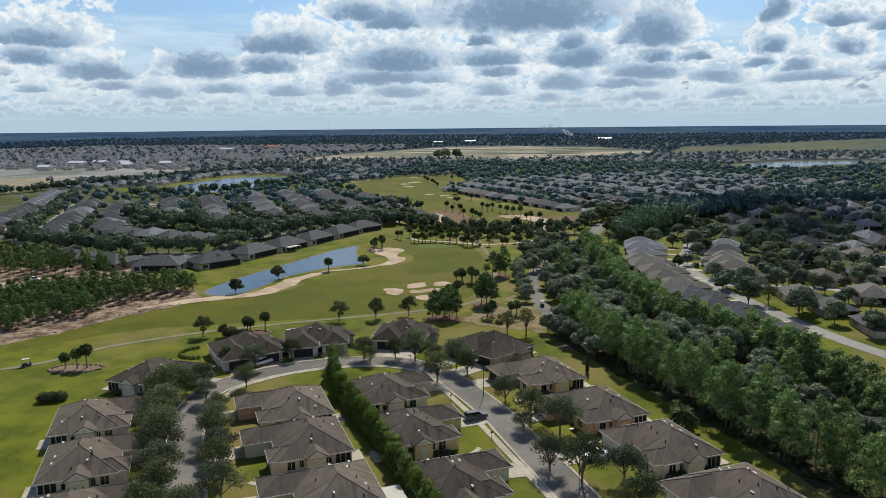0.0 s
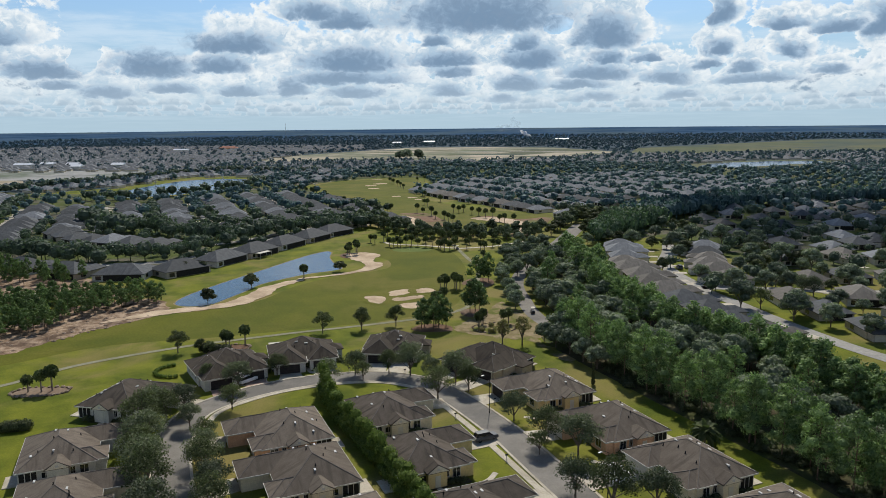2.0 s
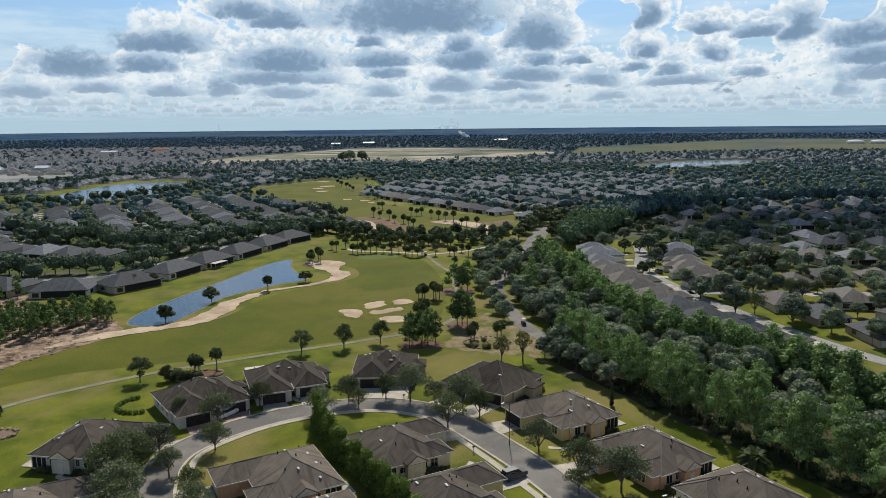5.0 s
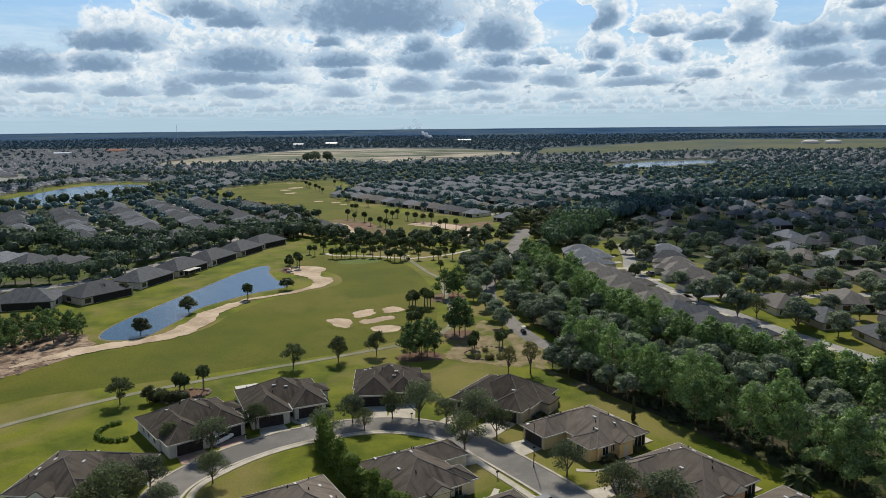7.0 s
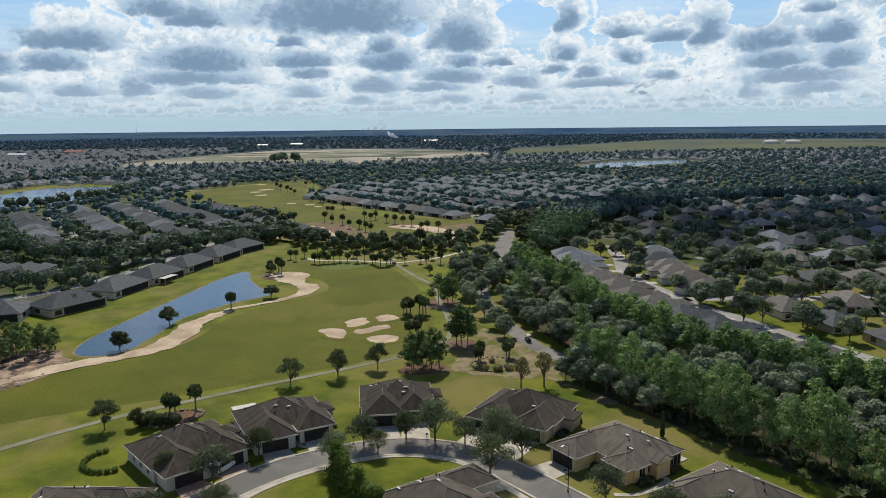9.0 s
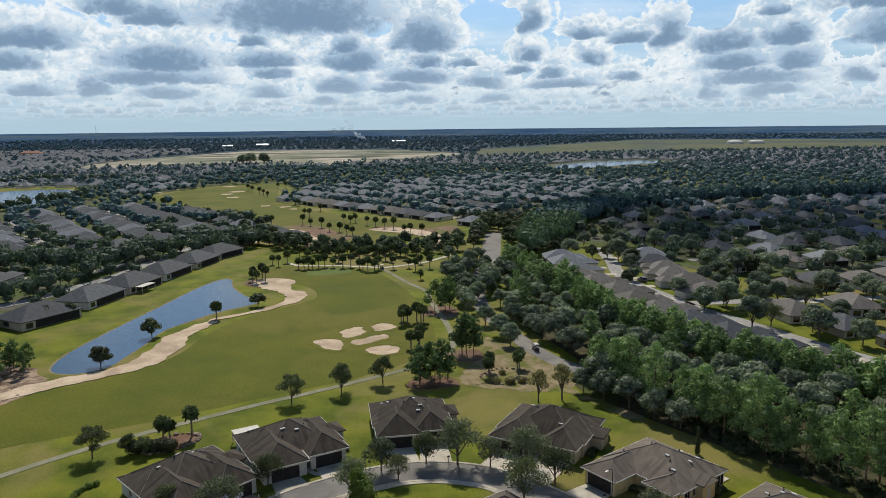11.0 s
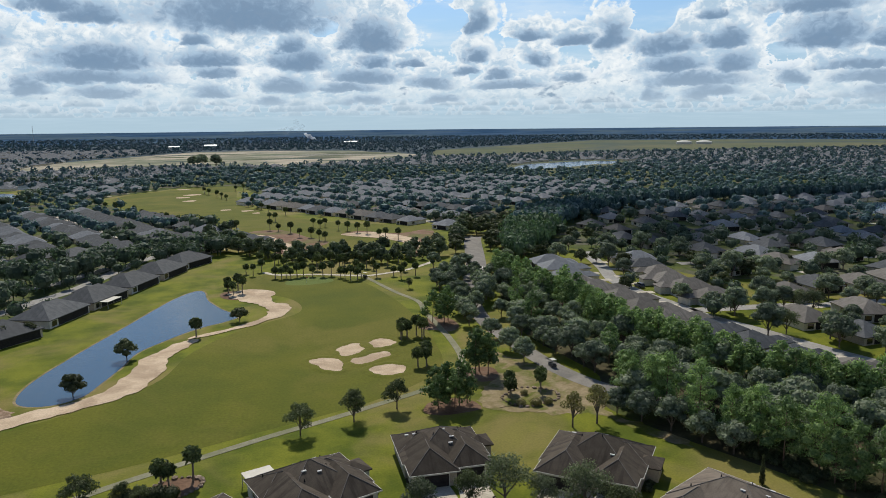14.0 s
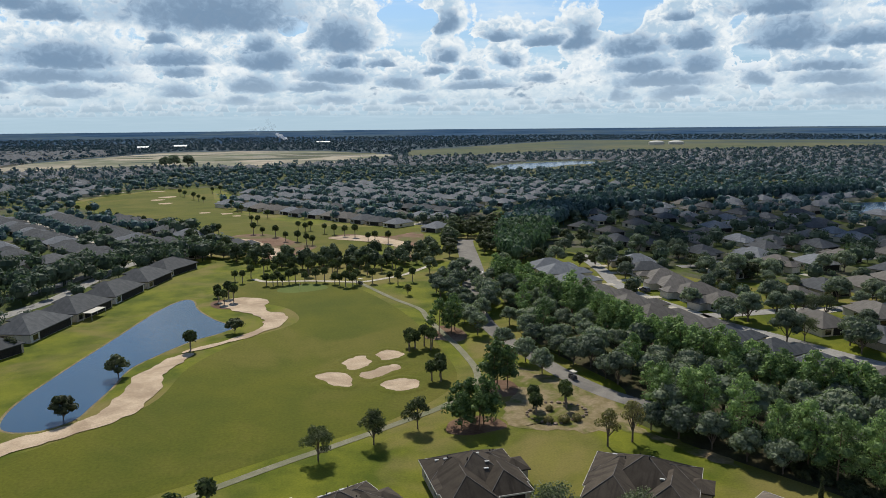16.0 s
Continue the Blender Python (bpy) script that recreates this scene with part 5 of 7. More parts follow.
# ---- far districts ----
def far_villa(seed, w, d, wall, roof):
    h = thing("house", "one-storey house with a grey-brown hipped roof in the estate", "house", "houses of the estate")
    e = 2.7
    part("wall", mesh("wall", *joined(box_data(-w / 2, w / 2, -d / 2, d / 2, 0, e - 0.02), box_data(-w / 2 + 0.4, -w / 2 + 6.0, -d / 2 - 3.5, -d / 2 - 0.003, 0, e - 0.02)), wall), h)
    part("roof", mesh("roof", *hip(-w / 2, w / 2, -d / 2, d / 2, e, 0.5), roof, uv=True), h)
    part("wing_roof", mesh("wing_roof", *hip(-w / 2 + 0.4, -w / 2 + 6.0, -d / 2 - 3.5, -d / 2 + 4, e - 0.01, 0.5, gable="+y"), roof, uv=True), h)
    part("garage_door", mesh("garage_door", *box_data(-w / 2 + 0.9, -w / 2 + 5.4, -d / 2 - 3.56, -d / 2 - 3.48, 0.05, 2.2), M_DOORPALE), h)
    part("window", mesh("window", *box_data(w / 2 - 3.6, w / 2 - 1.6, -d / 2 - 0.05, -d / 2 + 0.02, 0.8, 2.1), M_GLASS), h)
    part("porch_screen", mesh("porch_screen", *box_data(-w / 2 + 0.7, w / 2 - 4.2, d / 2 - 0.02, d / 2 + 0.06, 0.1, 2.4), M_SCREEN), h)
    part("window", mesh("window", *box_data(w / 2 - 3.4, w / 2 - 1.2, d / 2 - 0.02, d / 2 + 0.05, 0.5, 2.1), M_GLASS), h)
    part("window", mesh("window", *box_data(w / 2 - 0.02, w / 2 + 0.05, -2.4, 0.2, 0.7, 2.1), M_GLASS), h)
    part("window", mesh("window", *box_data(-w / 2 - 0.05, -w / 2 + 0.02, 1.0, 3.4, 0.7, 2.1), M_GLASS), h)
    return h


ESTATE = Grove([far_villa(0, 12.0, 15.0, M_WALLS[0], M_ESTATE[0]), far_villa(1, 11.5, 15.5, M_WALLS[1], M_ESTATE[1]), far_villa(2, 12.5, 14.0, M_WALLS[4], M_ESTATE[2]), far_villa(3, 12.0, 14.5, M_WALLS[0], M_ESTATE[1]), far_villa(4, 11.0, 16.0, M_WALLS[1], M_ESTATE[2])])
POND_SIDE = Grove([far_villa(5, 20.0, 13.0, M_WALLS[1], M_ESTATE[2]), far_villa(6, 19.5, 13.5, M_WALLS[4], M_ESTATE[2])])
HOMES, FAR_TREES = [], []


def row(points, gap, face, keep=1.0, tree=0.5, back=None):
    """Houses along a line, all facing to one side (face=1: to its left)."""
    line = smooth_line(points, steps=12) if len(points) > 2 else np.array([np.array(points[0]) + (np.array(points[1]) - np.array(points[0])) * t for t in np.linspace(0, 1, 60)], float)
    seg = np.r_[0, np.cumsum(np.hypot(*np.diff(line, axis=0).T))]
    for s in np.arange(gap / 2, seg[-1], gap):
        x, y = np.interp(s, seg, line[:, 0]), np.interp(s, seg, line[:, 1])
        x2, y2 = np.interp(s + 1, seg, line[:, 0]), np.interp(s + 1, seg, line[:, 1])
        a = math.atan2(y2 - y, x2 - x)
        if abs(x2 - x) + abs(y2 - y) < 1e-6:
            continue
        if rng.random() < keep:
            HOMES.append((x, y, a + (math.pi if face > 0 else 0)))
        fx, fy = -math.sin(a) * face, math.cos(a) * face
        for off, p in ((15.5, tree), (-11, tree * 0.45)):
            if rng.random() < p:
                FAR_TREES.append((x + fx * off + rng.normal(0, 1.5), y + fy * off + rng.normal(0, 1.5), rng.uniform(0.7, 1.25)))


LAKE_EAST = [(304, 452), (300, 478), (312, 510), (326, 530), (345, 533), (380, 528), (430, 522), (440, 490), (400, 462), (350, 448)]
D, NN = np.array((-0.5, 0.866)), np.array((0.866, 0.5))
GRID = lambda o, along: tuple(o * NN + along * D)        # across and along the rows of the western estate
for o, s0, s1, face, lush in ((-110, 462, 745, -1, 0.1), (-68, 440, 628, 1, 0.1), (-44, 470, 612, -1, 0.3), (-7, 512, 622, 1, 0.3), (20, 470, 622, -1, 0.4), (57, 478, 640, 1, 0.7), (84, 440, 650, -1, 0.8), (117, 425, 640, 1, 0.8), (143, 430, 600, -1, 0.8)):
    row([GRID(o, s0), GRID(o, s1)], 12.8, face, 0.98, lush)
POND_HOMES = [(-224, 289, 2.78), (-198, 280.5, 2.9), (-173, 278.5, 3.3), (-154, 289, 4.1), (-146.6, 312.8, 4.4), (-139.4, 333.9, 4.36), (-132.4, 355.9, 4.4), (-125.4, 378.6, 4.38), (-118.5, 398.3, 4.2)]
row([(-277, 388), (-258, 370), (-242, 361), (-223, 355), (-199, 346), (-181, 342)], 14.5, 1, 1.0, 0.0)
row([(-482, 640), (-446, 722), (-436, 800), (-420, 872)], 13.5, -1, 1.0, 0.4)
HOMES += [(-113, 452, 0.6), (-126, 466, 0.6), (-172, 428, 2.6), (-187, 420, 2.6), (-160, 438, 2.6)]
row([(34, 364), (32, 328), (32, 309), (34.5, 293), (36.5, 276), (38.5, 261), (42, 249), (47, 236), (53, 217), (60, 203)], 13.6, 1, 1.0, 0.15)
row([(74, 362), (70, 340), (68, 322), (66, 307), (65, 292), (69, 280)], 14.0, -1, 1.0, 0.3)
EAST_HOMES = [(77, 256), (83, 239), (101, 258), (122, 256), (90, 221), (108, 237), (126, 230), (146, 250), (98, 203), (122, 202), (150, 215), (95, 287), (111, 293), (128, 291), (146, 296), (146, 417), (151, 395), (162, 381), (174, 367), (132, 432), (181, 487), (198, 483), (217, 487), (130, 356), (113, 368),
              (127, 335), (143, 332), (160, 312), (129, 517), (92, 409), (102, 439), (233, 431), (267, 449), (239, 457), (100, 330)]
for x, y in scatter([(84, 372), (150, 300), (330, 280), (520, 420), (560, 640), (330, 580), (240, 580), (160, 545), (105, 490), (80, 430)], 15.5, 41, 220, [LAKE_EAST]):
    if min(math.hypot(x - a, y - b) for a, b in EAST_HOMES) > 16.5:
        EAST_HOMES.append((x, y))
for n, (x, y) in enumerate(EAST_HOMES):
    HOMES.append((x, y, rng.choice((0.0, math.pi, 0.15, 3.3)) + rng.normal(0, 0.12)))
for i in range(11):
    o = np.array((0.83, 0.55)) * 33 * i
    a, b = np.array((-118, 668)) + o, np.array((16, 482)) + o
    row([tuple(a + (a - b) * 0.25 * (i > 1)), tuple(a), tuple(b - (b - a) * 0.06 * min(i, 3))], 16 if i else 15, -1 if i % 2 else 1, 0.8 if i else 0.95, 1.0)
HOMES += [(-262, 735, 2.2), (-248, 752, 2.2), (-238, 780, 2.3), (-222, 806, 2.4), (-268, 790, 2.2), (-252, 818, 2.3), (-240, 845, 2.3), (-285, 830, 2.2)]
FAR_LAKE = [(-368, 604), (-392, 655), (-400, 722), (-392, 800), (-340, 816), (-312, 765), (-304, 700), (-320, 640), (-345, 606)]
LAKE_SHORE = [(-345, 585), (-400, 640), (-425, 720), (-415, 850), (-330, 850), (-290, 760), (-305, 650), (-330, 600)]
STRIP_SHORE = [(205, 985), (280, 965), (380, 1035), (465, 1120), (455, 1200), (400, 1212), (310, 1185), (222, 1090)]
POND_LAWN = [(-215, 268), (-165, 262), (-146, 280), (-141, 308), (-134, 335), (-120, 385), (-106, 392), (-100, 345), (-112, 325), (-125, 285), (-135, 245), (-150, 250)]
OPEN = [POND, FAIRWAY, FAIRWAY_TWO, LAKE_SHORE, LAKE_EAST, STRIP_SHORE]
HOMES = [h for h in HOMES if not any(in_poly(h[0], h[1], q) for q in OPEN)]
HOMES.sort(key=lambda h: math.hypot(h[0] + 40, h[1] - 60))
for i, (x, y, a) in enumerate(HOMES[:300]):
    ESTATE.set(int(rng.choice((2, 4, 2, 4, 0) if x < -90 else (1, 3, 1, 3, 2) if y < 330 else (0, 0, 4, 2, 3))), at(x + rng.normal(0, 0.8), y + rng.normal(0, 0.8), rng.uniform(1.02, 1.12) if -235 < x < -105 and y < 400 else rng.uniform(0.86, 1.0), a + rng.normal(0, 0.05)))

for i, (x, y, a) in enumerate(POND_HOMES):
    POND_SIDE.set(i, at(x, y, 1.0, a))


def far_home_arrays():
    v, q = joined(hip(-6, 6, -7.5, 7.5, 2.7, 0.5), hip(-5.5, 0, -11, -3, 2.69, 0.5))
    w, p = joined(box_data(-6, 6, -7.5, 7.5, 0, 2.68), box_data(-5.5, 0, -11, -7.5, 0, 2.68))
    return (np.array(v), list(q)), (np.array(w), list(p))


def scattered_homes(homes, roof=None):
    roof = roof or M_ESTATE[0]
    (rv, rf), (wv, wf) = far_home_arrays()
    for name, v, fs, mat, label in (("estate_roofs", rv, rf, roof, "hipped roofs of far estate houses"), ("estate_walls", wv, wf, M_WALLS[0], "pale walls of far estate houses")):
        vs, out = [], []
        for x, y, a in homes:
            c, s = math.cos(a), math.sin(a)
            base = len(vs)
            vs += [(x + c * p[0] - s * p[1], y + s * p[0] + c * p[1], p[2]) for p in v]
            out += [tuple(base + i for i in f) for f in fs]
        tagged(new(name, mesh(name, vs, out, mat, uv=mat is roof)), label, "houses", kind="stuff")


def estate_drives(homes):
    """Short pale driveways before the garages."""
    v, fs = box_data(-4.6, -1.0, -16.5, -11.2, 0.01, 0.09)
    vs, out = [], []
    for x, y, a in homes:
        c, s = math.cos(a), math.sin(a)
        base = len(vs)
        vs += [(x + c * p[0] - s * p[1], y + s * p[0] + c * p[1], p[2]) for p in v]
        out += [tuple(base + i for i in f) for f in fs]
    tagged(new("estate_driveways", mesh("estate_driveways", vs, out, M_CONCRETE)), "pale concrete driveways of the estate houses", "driveways", kind="stuff")


def far_tree_arrays(count, leaves, size, core):
    out = []
    for i in range(count):
        r = np.random.default_rng(300 + i)
        blobs = [(0, 0, 3.6, 2.7, 2.7, 2.3)] + [(r.normal(0, 1.4), r.normal(0, 1.4), 2.8 + r.uniform(0, 2.2), *([r.uniform(1.3, 1.9)] * 2), r.uniform(1.2, 1.7)) for _ in range(5)]
        out.append(np.concatenate([crown_points(blobs, leaves, size, r, 0.5, 0.9, 0.24)[0], clump_cores(blobs[:1], r, core)]))
    return out


FAR_KINDS, NEARER_KINDS = far_tree_arrays(6, 30, 0.9, 0.95), far_tree_arrays(6, 150, 0.47, 0.88)


def woods(name, label, spots, mat, tall=1.0):
    """Many far trees as one mesh: crowns of leaf cards over thin trunks."""
    vs = []
    for n, (x, y, s) in enumerate(spots):
        a = n * 2.3
        c, d = math.cos(a), math.sin(a)
        k = (NEARER_KINDS if math.hypot(x + 40, y - 60) < 390 else FAR_KINDS)[n % 6]
        vs.append(np.stack([x + s * (c * k[:, 0] - d * k[:, 1]), y + s * (d * k[:, 0] + c * k[:, 1]), s * tall * k[:, 2]], 1))
        t = 0.18 * s
        vs.append(np.array([(x - t, y, 0), (x + t, y, 0), (x + t * .6, y, 4 * s * tall), (x - t * .6, y, 4 * s * tall), (x, y - t, 0), (x, y + t, 0), (x, y + t * .6, 4 * s * tall), (x, y - t * .6, 4 * s * tall)]))
    v = np.concatenate(vs)
    tagged(new(name, big_mesh(name, v, np.arange(len(v)).reshape(-1, 4), mat)), label, "trees", kind="stuff")


woods("far_pines", "dense green pines behind the dirt bank", [(x, y, rng.uniform(0.8, 1.15)) for x, y in scatter(LEFT_BACK, 5.5, 66, 150)], M_LEFTPINE, 1.1)
scattered_homes(HOMES[300:])
estate_drives(HOMES)
taken = np.array([(h[0], h[1]) for h in HOMES + POND_HOMES])
ESTATES = [[(-300, 694), (-238, 716), (-230, 760), (-200, 808), (-184, 838), (-255, 900), (-325, 862), (-286, 765)],
           [(-480, 645), (-335, 358), (-420, 325), (-780, 420), (-950, 790)],
           [(-470, 640), (-330, 360), (-215, 292), (-160, 300), (-143, 342), (-122, 402), (-108, 436), (-110, 500), (-133, 544), (-147, 553), (-175, 590), (-208, 664), (-232, 712), (-300, 690), (-380, 620)],
           [(20, 380), (60, 400), (86, 320), (140, 300), (420, 260), (700, 360), (760, 640), (330, 600), (240, 625), (160, 590), (95, 535), (48, 465)],
           [(-100, 720), (-40, 545), (30, 500), (48, 468), (95, 538), (160, 593), (240, 628), (330, 603), (760, 643), (700, 820), (300, 1100), (-200, 1150), (-260, 900), (-180, 835), (-128, 838)]]
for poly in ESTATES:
    sheet("estate_ground", poly, 0.016, M_GARDEN, "garden ground of the estate, shade painted into its colour", "ground", smooth=False)
for n, (poly, gap, lush) in enumerate(zip(ESTATES, (7.5, 9.5, 8.2, 7.8, 8.2), (0.88, 0.0, 0.55, 0.62, 0.88))):
    for x, y in scatter(poly, gap, 20 + n, 5000, OPEN):
        if np.hypot(taken[:, 0] - x, taken[:, 1] - y).min() > 7.6 and rng.random() < lush:
            FAR_TREES.append((x, y, rng.choice((0.6, 0.8, 1.0, 1.25)) * rng.uniform(0.8, 1.15)))


def lined(points, gap, spread, lo, hi):
    """Trees at uneven steps along a line."""
    ln = smooth_line(points, steps=10)
    far = np.r_[0, np.cumsum(np.hypot(*np.diff(ln, axis=0).T))]
    return [(np.interp(d, far, ln[:, 0]) + rng.normal(0, spread), np.interp(d, far, ln[:, 1]) + rng.normal(0, spread), rng.uniform(lo, hi)) for d in np.arange(0, far[-1], gap)]


AVENUE = lined([GRID(-88.5, 440), GRID(-88.5, 560), GRID(-88.5, 700)], 6.5, 1.2, 0.8, 1.25)
AVENUE += lined([(-310, 357), (-285, 334), (-262, 321), (-241, 315), (-221, 312), (-205, 312)], 5.0, 2.2, 1.1, 1.5)
AVENUE += lined([(-205, 314), (-190, 313), (-176, 318), (-170, 332), (-165, 347), (-160, 360)], 7.5, 1.6, 1.0, 1.4)
AVENUE += lined([(-290, 440), (-268, 418), (-253, 409), (-228, 398), (-206, 386), (-190, 377), (-170, 370), (-158, 372), (-154, 392), (-141, 402), (-130, 420), (-116, 428)], 3.6, 3.4, 1.0, 1.6)
AVENUE += lined([(-120, 414), (-108, 420), (-104, 440), (-108, 470), (-124, 500), (-140, 530)], 6.5, 3.0, 1.0, 1.4)
AVENUE += lined([GRID(8, 505), GRID(8, 620)], 3.2, 0.7, 0.6, 0.9)
AVENUE += lined([(-378, 578), (-350, 584), (-322, 612), (-298, 668), (-290, 720), (-300, 770)], 7.0, 3.0, 1.0, 1.5)
AVENUE += lined([(-540, 560), (-512, 600), (-506, 672), (-474, 762), (-458, 830), (-444, 900), (-390, 940), (-290, 930)], 4.0, 3.5, 0.9, 1.4)
AVENUE += [(x, y, rng.uniform(0.9, 1.4)) for x, y in scatter([GRID(-146, 430), GRID(-146, 640), GRID(-160, 740), GRID(-188, 740), GRID(-182, 560), GRID(-168, 430)], 5.5, 67)]
AVENUE = [(t[0], t[1], t[2] * 1.12) for t in AVENUE if np.hypot(taken[:, 0] - t[0], taken[:, 1] - t[1]).min() > 5.5 and not in_poly(t[0], t[1], FAR_LAKE) and not in_poly(t[0], t[1], POND_LAWN)]
woods("avenue_trees", "dark oaks lining the streets of the western estate", AVENUE, M_ESTLEAF)
FAR_TREES = [t for t in FAR_TREES if not any(in_poly(t[0], t[1], q) for q in [POND_LAWN] + OPEN)]
# beyond 470 m the same trees take the haze-blue leaf colour
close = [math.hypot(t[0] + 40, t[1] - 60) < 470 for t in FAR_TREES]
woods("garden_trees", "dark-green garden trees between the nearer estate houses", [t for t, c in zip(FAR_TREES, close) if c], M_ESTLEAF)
woods("estate_trees", "garden and street trees of the farther estate, tinted blue for haze", [t for t, c in zip(FAR_TREES, close) if not c], M_FARLEAF)
BELT_FAR = [(26, 398), (47, 458), (86, 515), (150, 566), (240, 592), (330, 586), (420, 600), (420, 580), (330, 564), (238, 568), (160, 544), (104, 498), (66, 440), (47, 398), (24, 370)]
belt = [(x, y, rng.uniform(1.0, 1.4)) for x, y in scatter(BELT_FAR, 4.2, 30)]
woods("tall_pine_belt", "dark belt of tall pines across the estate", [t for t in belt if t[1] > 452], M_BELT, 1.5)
woods("roadside_pines", "tall green pines where the belt meets the road", [t for t in belt if t[1] <= 452], M_ROADPINE, 1.5)
LEVELLED = [(-860, 975), (-580, 1030), (-466, 850), (-548, 700), (-530, 600), (-620, 610), (-800, 760)]
SETTLED = [(-1300, 950), (-560, 940), (-500, 1150), (-520, 1500), (-420, 1800), (-500, 2150), (-1500, 2150), (-1700, 1500)]


def canopy():
    """Far woods: crowns of few large leaf cards, left open where fields lie."""
    r = np.random.default_rng(50)
    kinds = []
    for i in range(5):
        q = np.random.default_rng(400 + i)
        kinds.append(crown_points([(q.normal(0, 2), q.normal(0, 2), 3.5 + q.uniform(0, 3), 2.6, 2.6, 2.2) for _ in range(5)], 18, 2.25, q, 0.2)[0])
    near = [(-1500, 1150), (-900, 800), (-470, 650), (-260, 880), (-200, 1160), (300, 1110), (480, 800), (480, 560), (900, 560), (1600, 1000), (1500, 1500), (-1400, 1500)]
    far = [(-2300, 1900), (-1400, 1450), (1500, 1450), (2300, 2000), (2100, 2700), (1100, 3300), (0, 3480), (-1200, 3350), (-2000, 2900)]
    open_land = [FIELD, QUARRY, STRIP_SHORE, LAKE_SHORE, FAIRWAY_TWO, LEVELLED]
    n = 0
    for poly, gap, big, name, label, mat in ((near, 15.0, 0.9, "far_woods", "far woods and gardens beyond the estates", M_FARWOODS), (far, 20.0, 1.15, "distant_woods", "woods below the skyline, tinted blue for haze", M_FARTHEST)):
        vs = []
        for x, y in scatter(poly, gap, 51, 9000, open_land):
            n += 1
            if in_poly(x, y, SETTLED) and n % 4:
                continue
            k = kinds[n % 5]
            s = r.uniform(0.7, 1.2)
            a = n * 2.3
            c, d = math.cos(a) * s * big, math.sin(a) * s * big
            vs.append(np.stack([x + c * k[:, 0] - d * k[:, 1], y + d * k[:, 0] + c * k[:, 1], s * k[:, 2] + far_rise(x, y)], 1))
        v = np.concatenate(vs)
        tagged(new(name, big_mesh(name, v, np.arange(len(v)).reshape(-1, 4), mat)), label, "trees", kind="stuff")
    homes = [(x, y, r.choice((0.0, 1.57, 0.6, 2.2)) + r.normal(0, 0.1)) for x, y in scatter(near, 21.0, 52, 4500, open_land)]
    homes += [(x, y, 0.35 + r.choice((0.0, 1.57)) + r.normal(0, 0.08)) for x, y in scatter(SETTLED, 21.0, 53, 2200, [QUARRY, LAKE_SHORE])]
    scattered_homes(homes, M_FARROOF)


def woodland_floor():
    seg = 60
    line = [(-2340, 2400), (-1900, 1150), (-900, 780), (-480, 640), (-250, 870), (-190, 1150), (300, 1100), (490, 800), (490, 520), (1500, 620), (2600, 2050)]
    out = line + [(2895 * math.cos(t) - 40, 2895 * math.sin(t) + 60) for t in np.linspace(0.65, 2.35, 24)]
    sheet("woodland_floor", out, 0.12, M_WOODS, "ground under the far woods, shade and haze painted into it", "ground", smooth=False)


woodland_floor()
LAKE_STRIP = [(228, 1020), (233, 1058), (273, 1126), (330, 1162), (400, 1185), (436, 1160), (404, 1105), (362, 1090), (328, 1057), (264, 1017)]
FIELD = [(180, 1420), (560, 1480), (2200, 1500), (2150, 1950), (1500, 2480), (1020, 2640), (258, 1822)]
QUARRY = [(-470, 1140), (-490, 1340), (-480, 1500), (-385, 1770), (-320, 1960), (-150, 1990), (60, 1900), (180, 1600), (150, 1400), (20, 1260), (-85, 1195), (-171, 1190), (-259, 1222), (-348, 1188)]
sheet("building_land", [(-860, 975), (-700, 1010), (-580, 1030), (-500, 960), (-466, 850), (-600, 800), (-690, 770), (-800, 850)], 0.3, M_PALELAND, "pale levelled land with new streets", "field", smooth=False)
sheet("sand_field", [(-690, 768), (-598, 792), (-548, 700), (-530, 640), (-536, 590), (-620, 610), (-760, 700)], 0.34, M_SANDLAND, "bare sandy field beyond the estate", "field")
sheet("marsh_field", FIELD, 0.3, M_FIELD, "wide pale green marsh field", "field", smooth=False)
sheet("building_land", QUARRY, 0.3, M_QUARRY, "bare sandy building land", "field", smooth=False)
q = np.random.default_rng(77)
for n in range(16):
    x, y = q.uniform(-460, 120), q.uniform(1180, 1900)
    if in_poly(x, y, QUARRY):
        sheet("grass_strip", blob_outline(x, y, q.uniform(40, 110), q.uniform(18, 45), q.uniform(-0.3, 0.3), 0.3, 10, 700 + n), 0.36 + 0.004 * n, M_FIELD, "strip of rough green on the bare land", "field")
for n in range(9):
    x, y = q.uniform(-440, -60), q.uniform(1230, 1900)
    pts = [(x + 62 * i, y + q.normal(0, 14) + 30 * math.sin(n + i)) for i in range(5)]
    if in_poly(*pts[0], QUARRY) and in_poly(*pts[-1], QUARRY):
        ribbon("site_road", pts, q.uniform(9, 16), 0.45 + 0.01 * n, (M_STREETFAR, M_WOODS, M_FIELD)[n % 3], "unpaved road across the bare building land", category="road")
sheet("strip_bank", STRIP_SHORE, 0.2, M_FIELD, "grassy bank of the far water", "bank")
sheet("far_water", LAKE_STRIP, 0.3, M_WATER, "far strip of bright lake water", "lake")
canopy()
sheet("lake_bank", LAKE_SHORE, 0.2, M_GRASS, "grassy bank round the far lake", "bank")
sheet("far_lake", FAR_LAKE, 0.3, M_WATER, "long lake beyond the estate roofs", "lake")

sheet("east_lake", LAKE_EAST, 0.05, M_WATER, "pale lake at the edge of the estate", "lake")

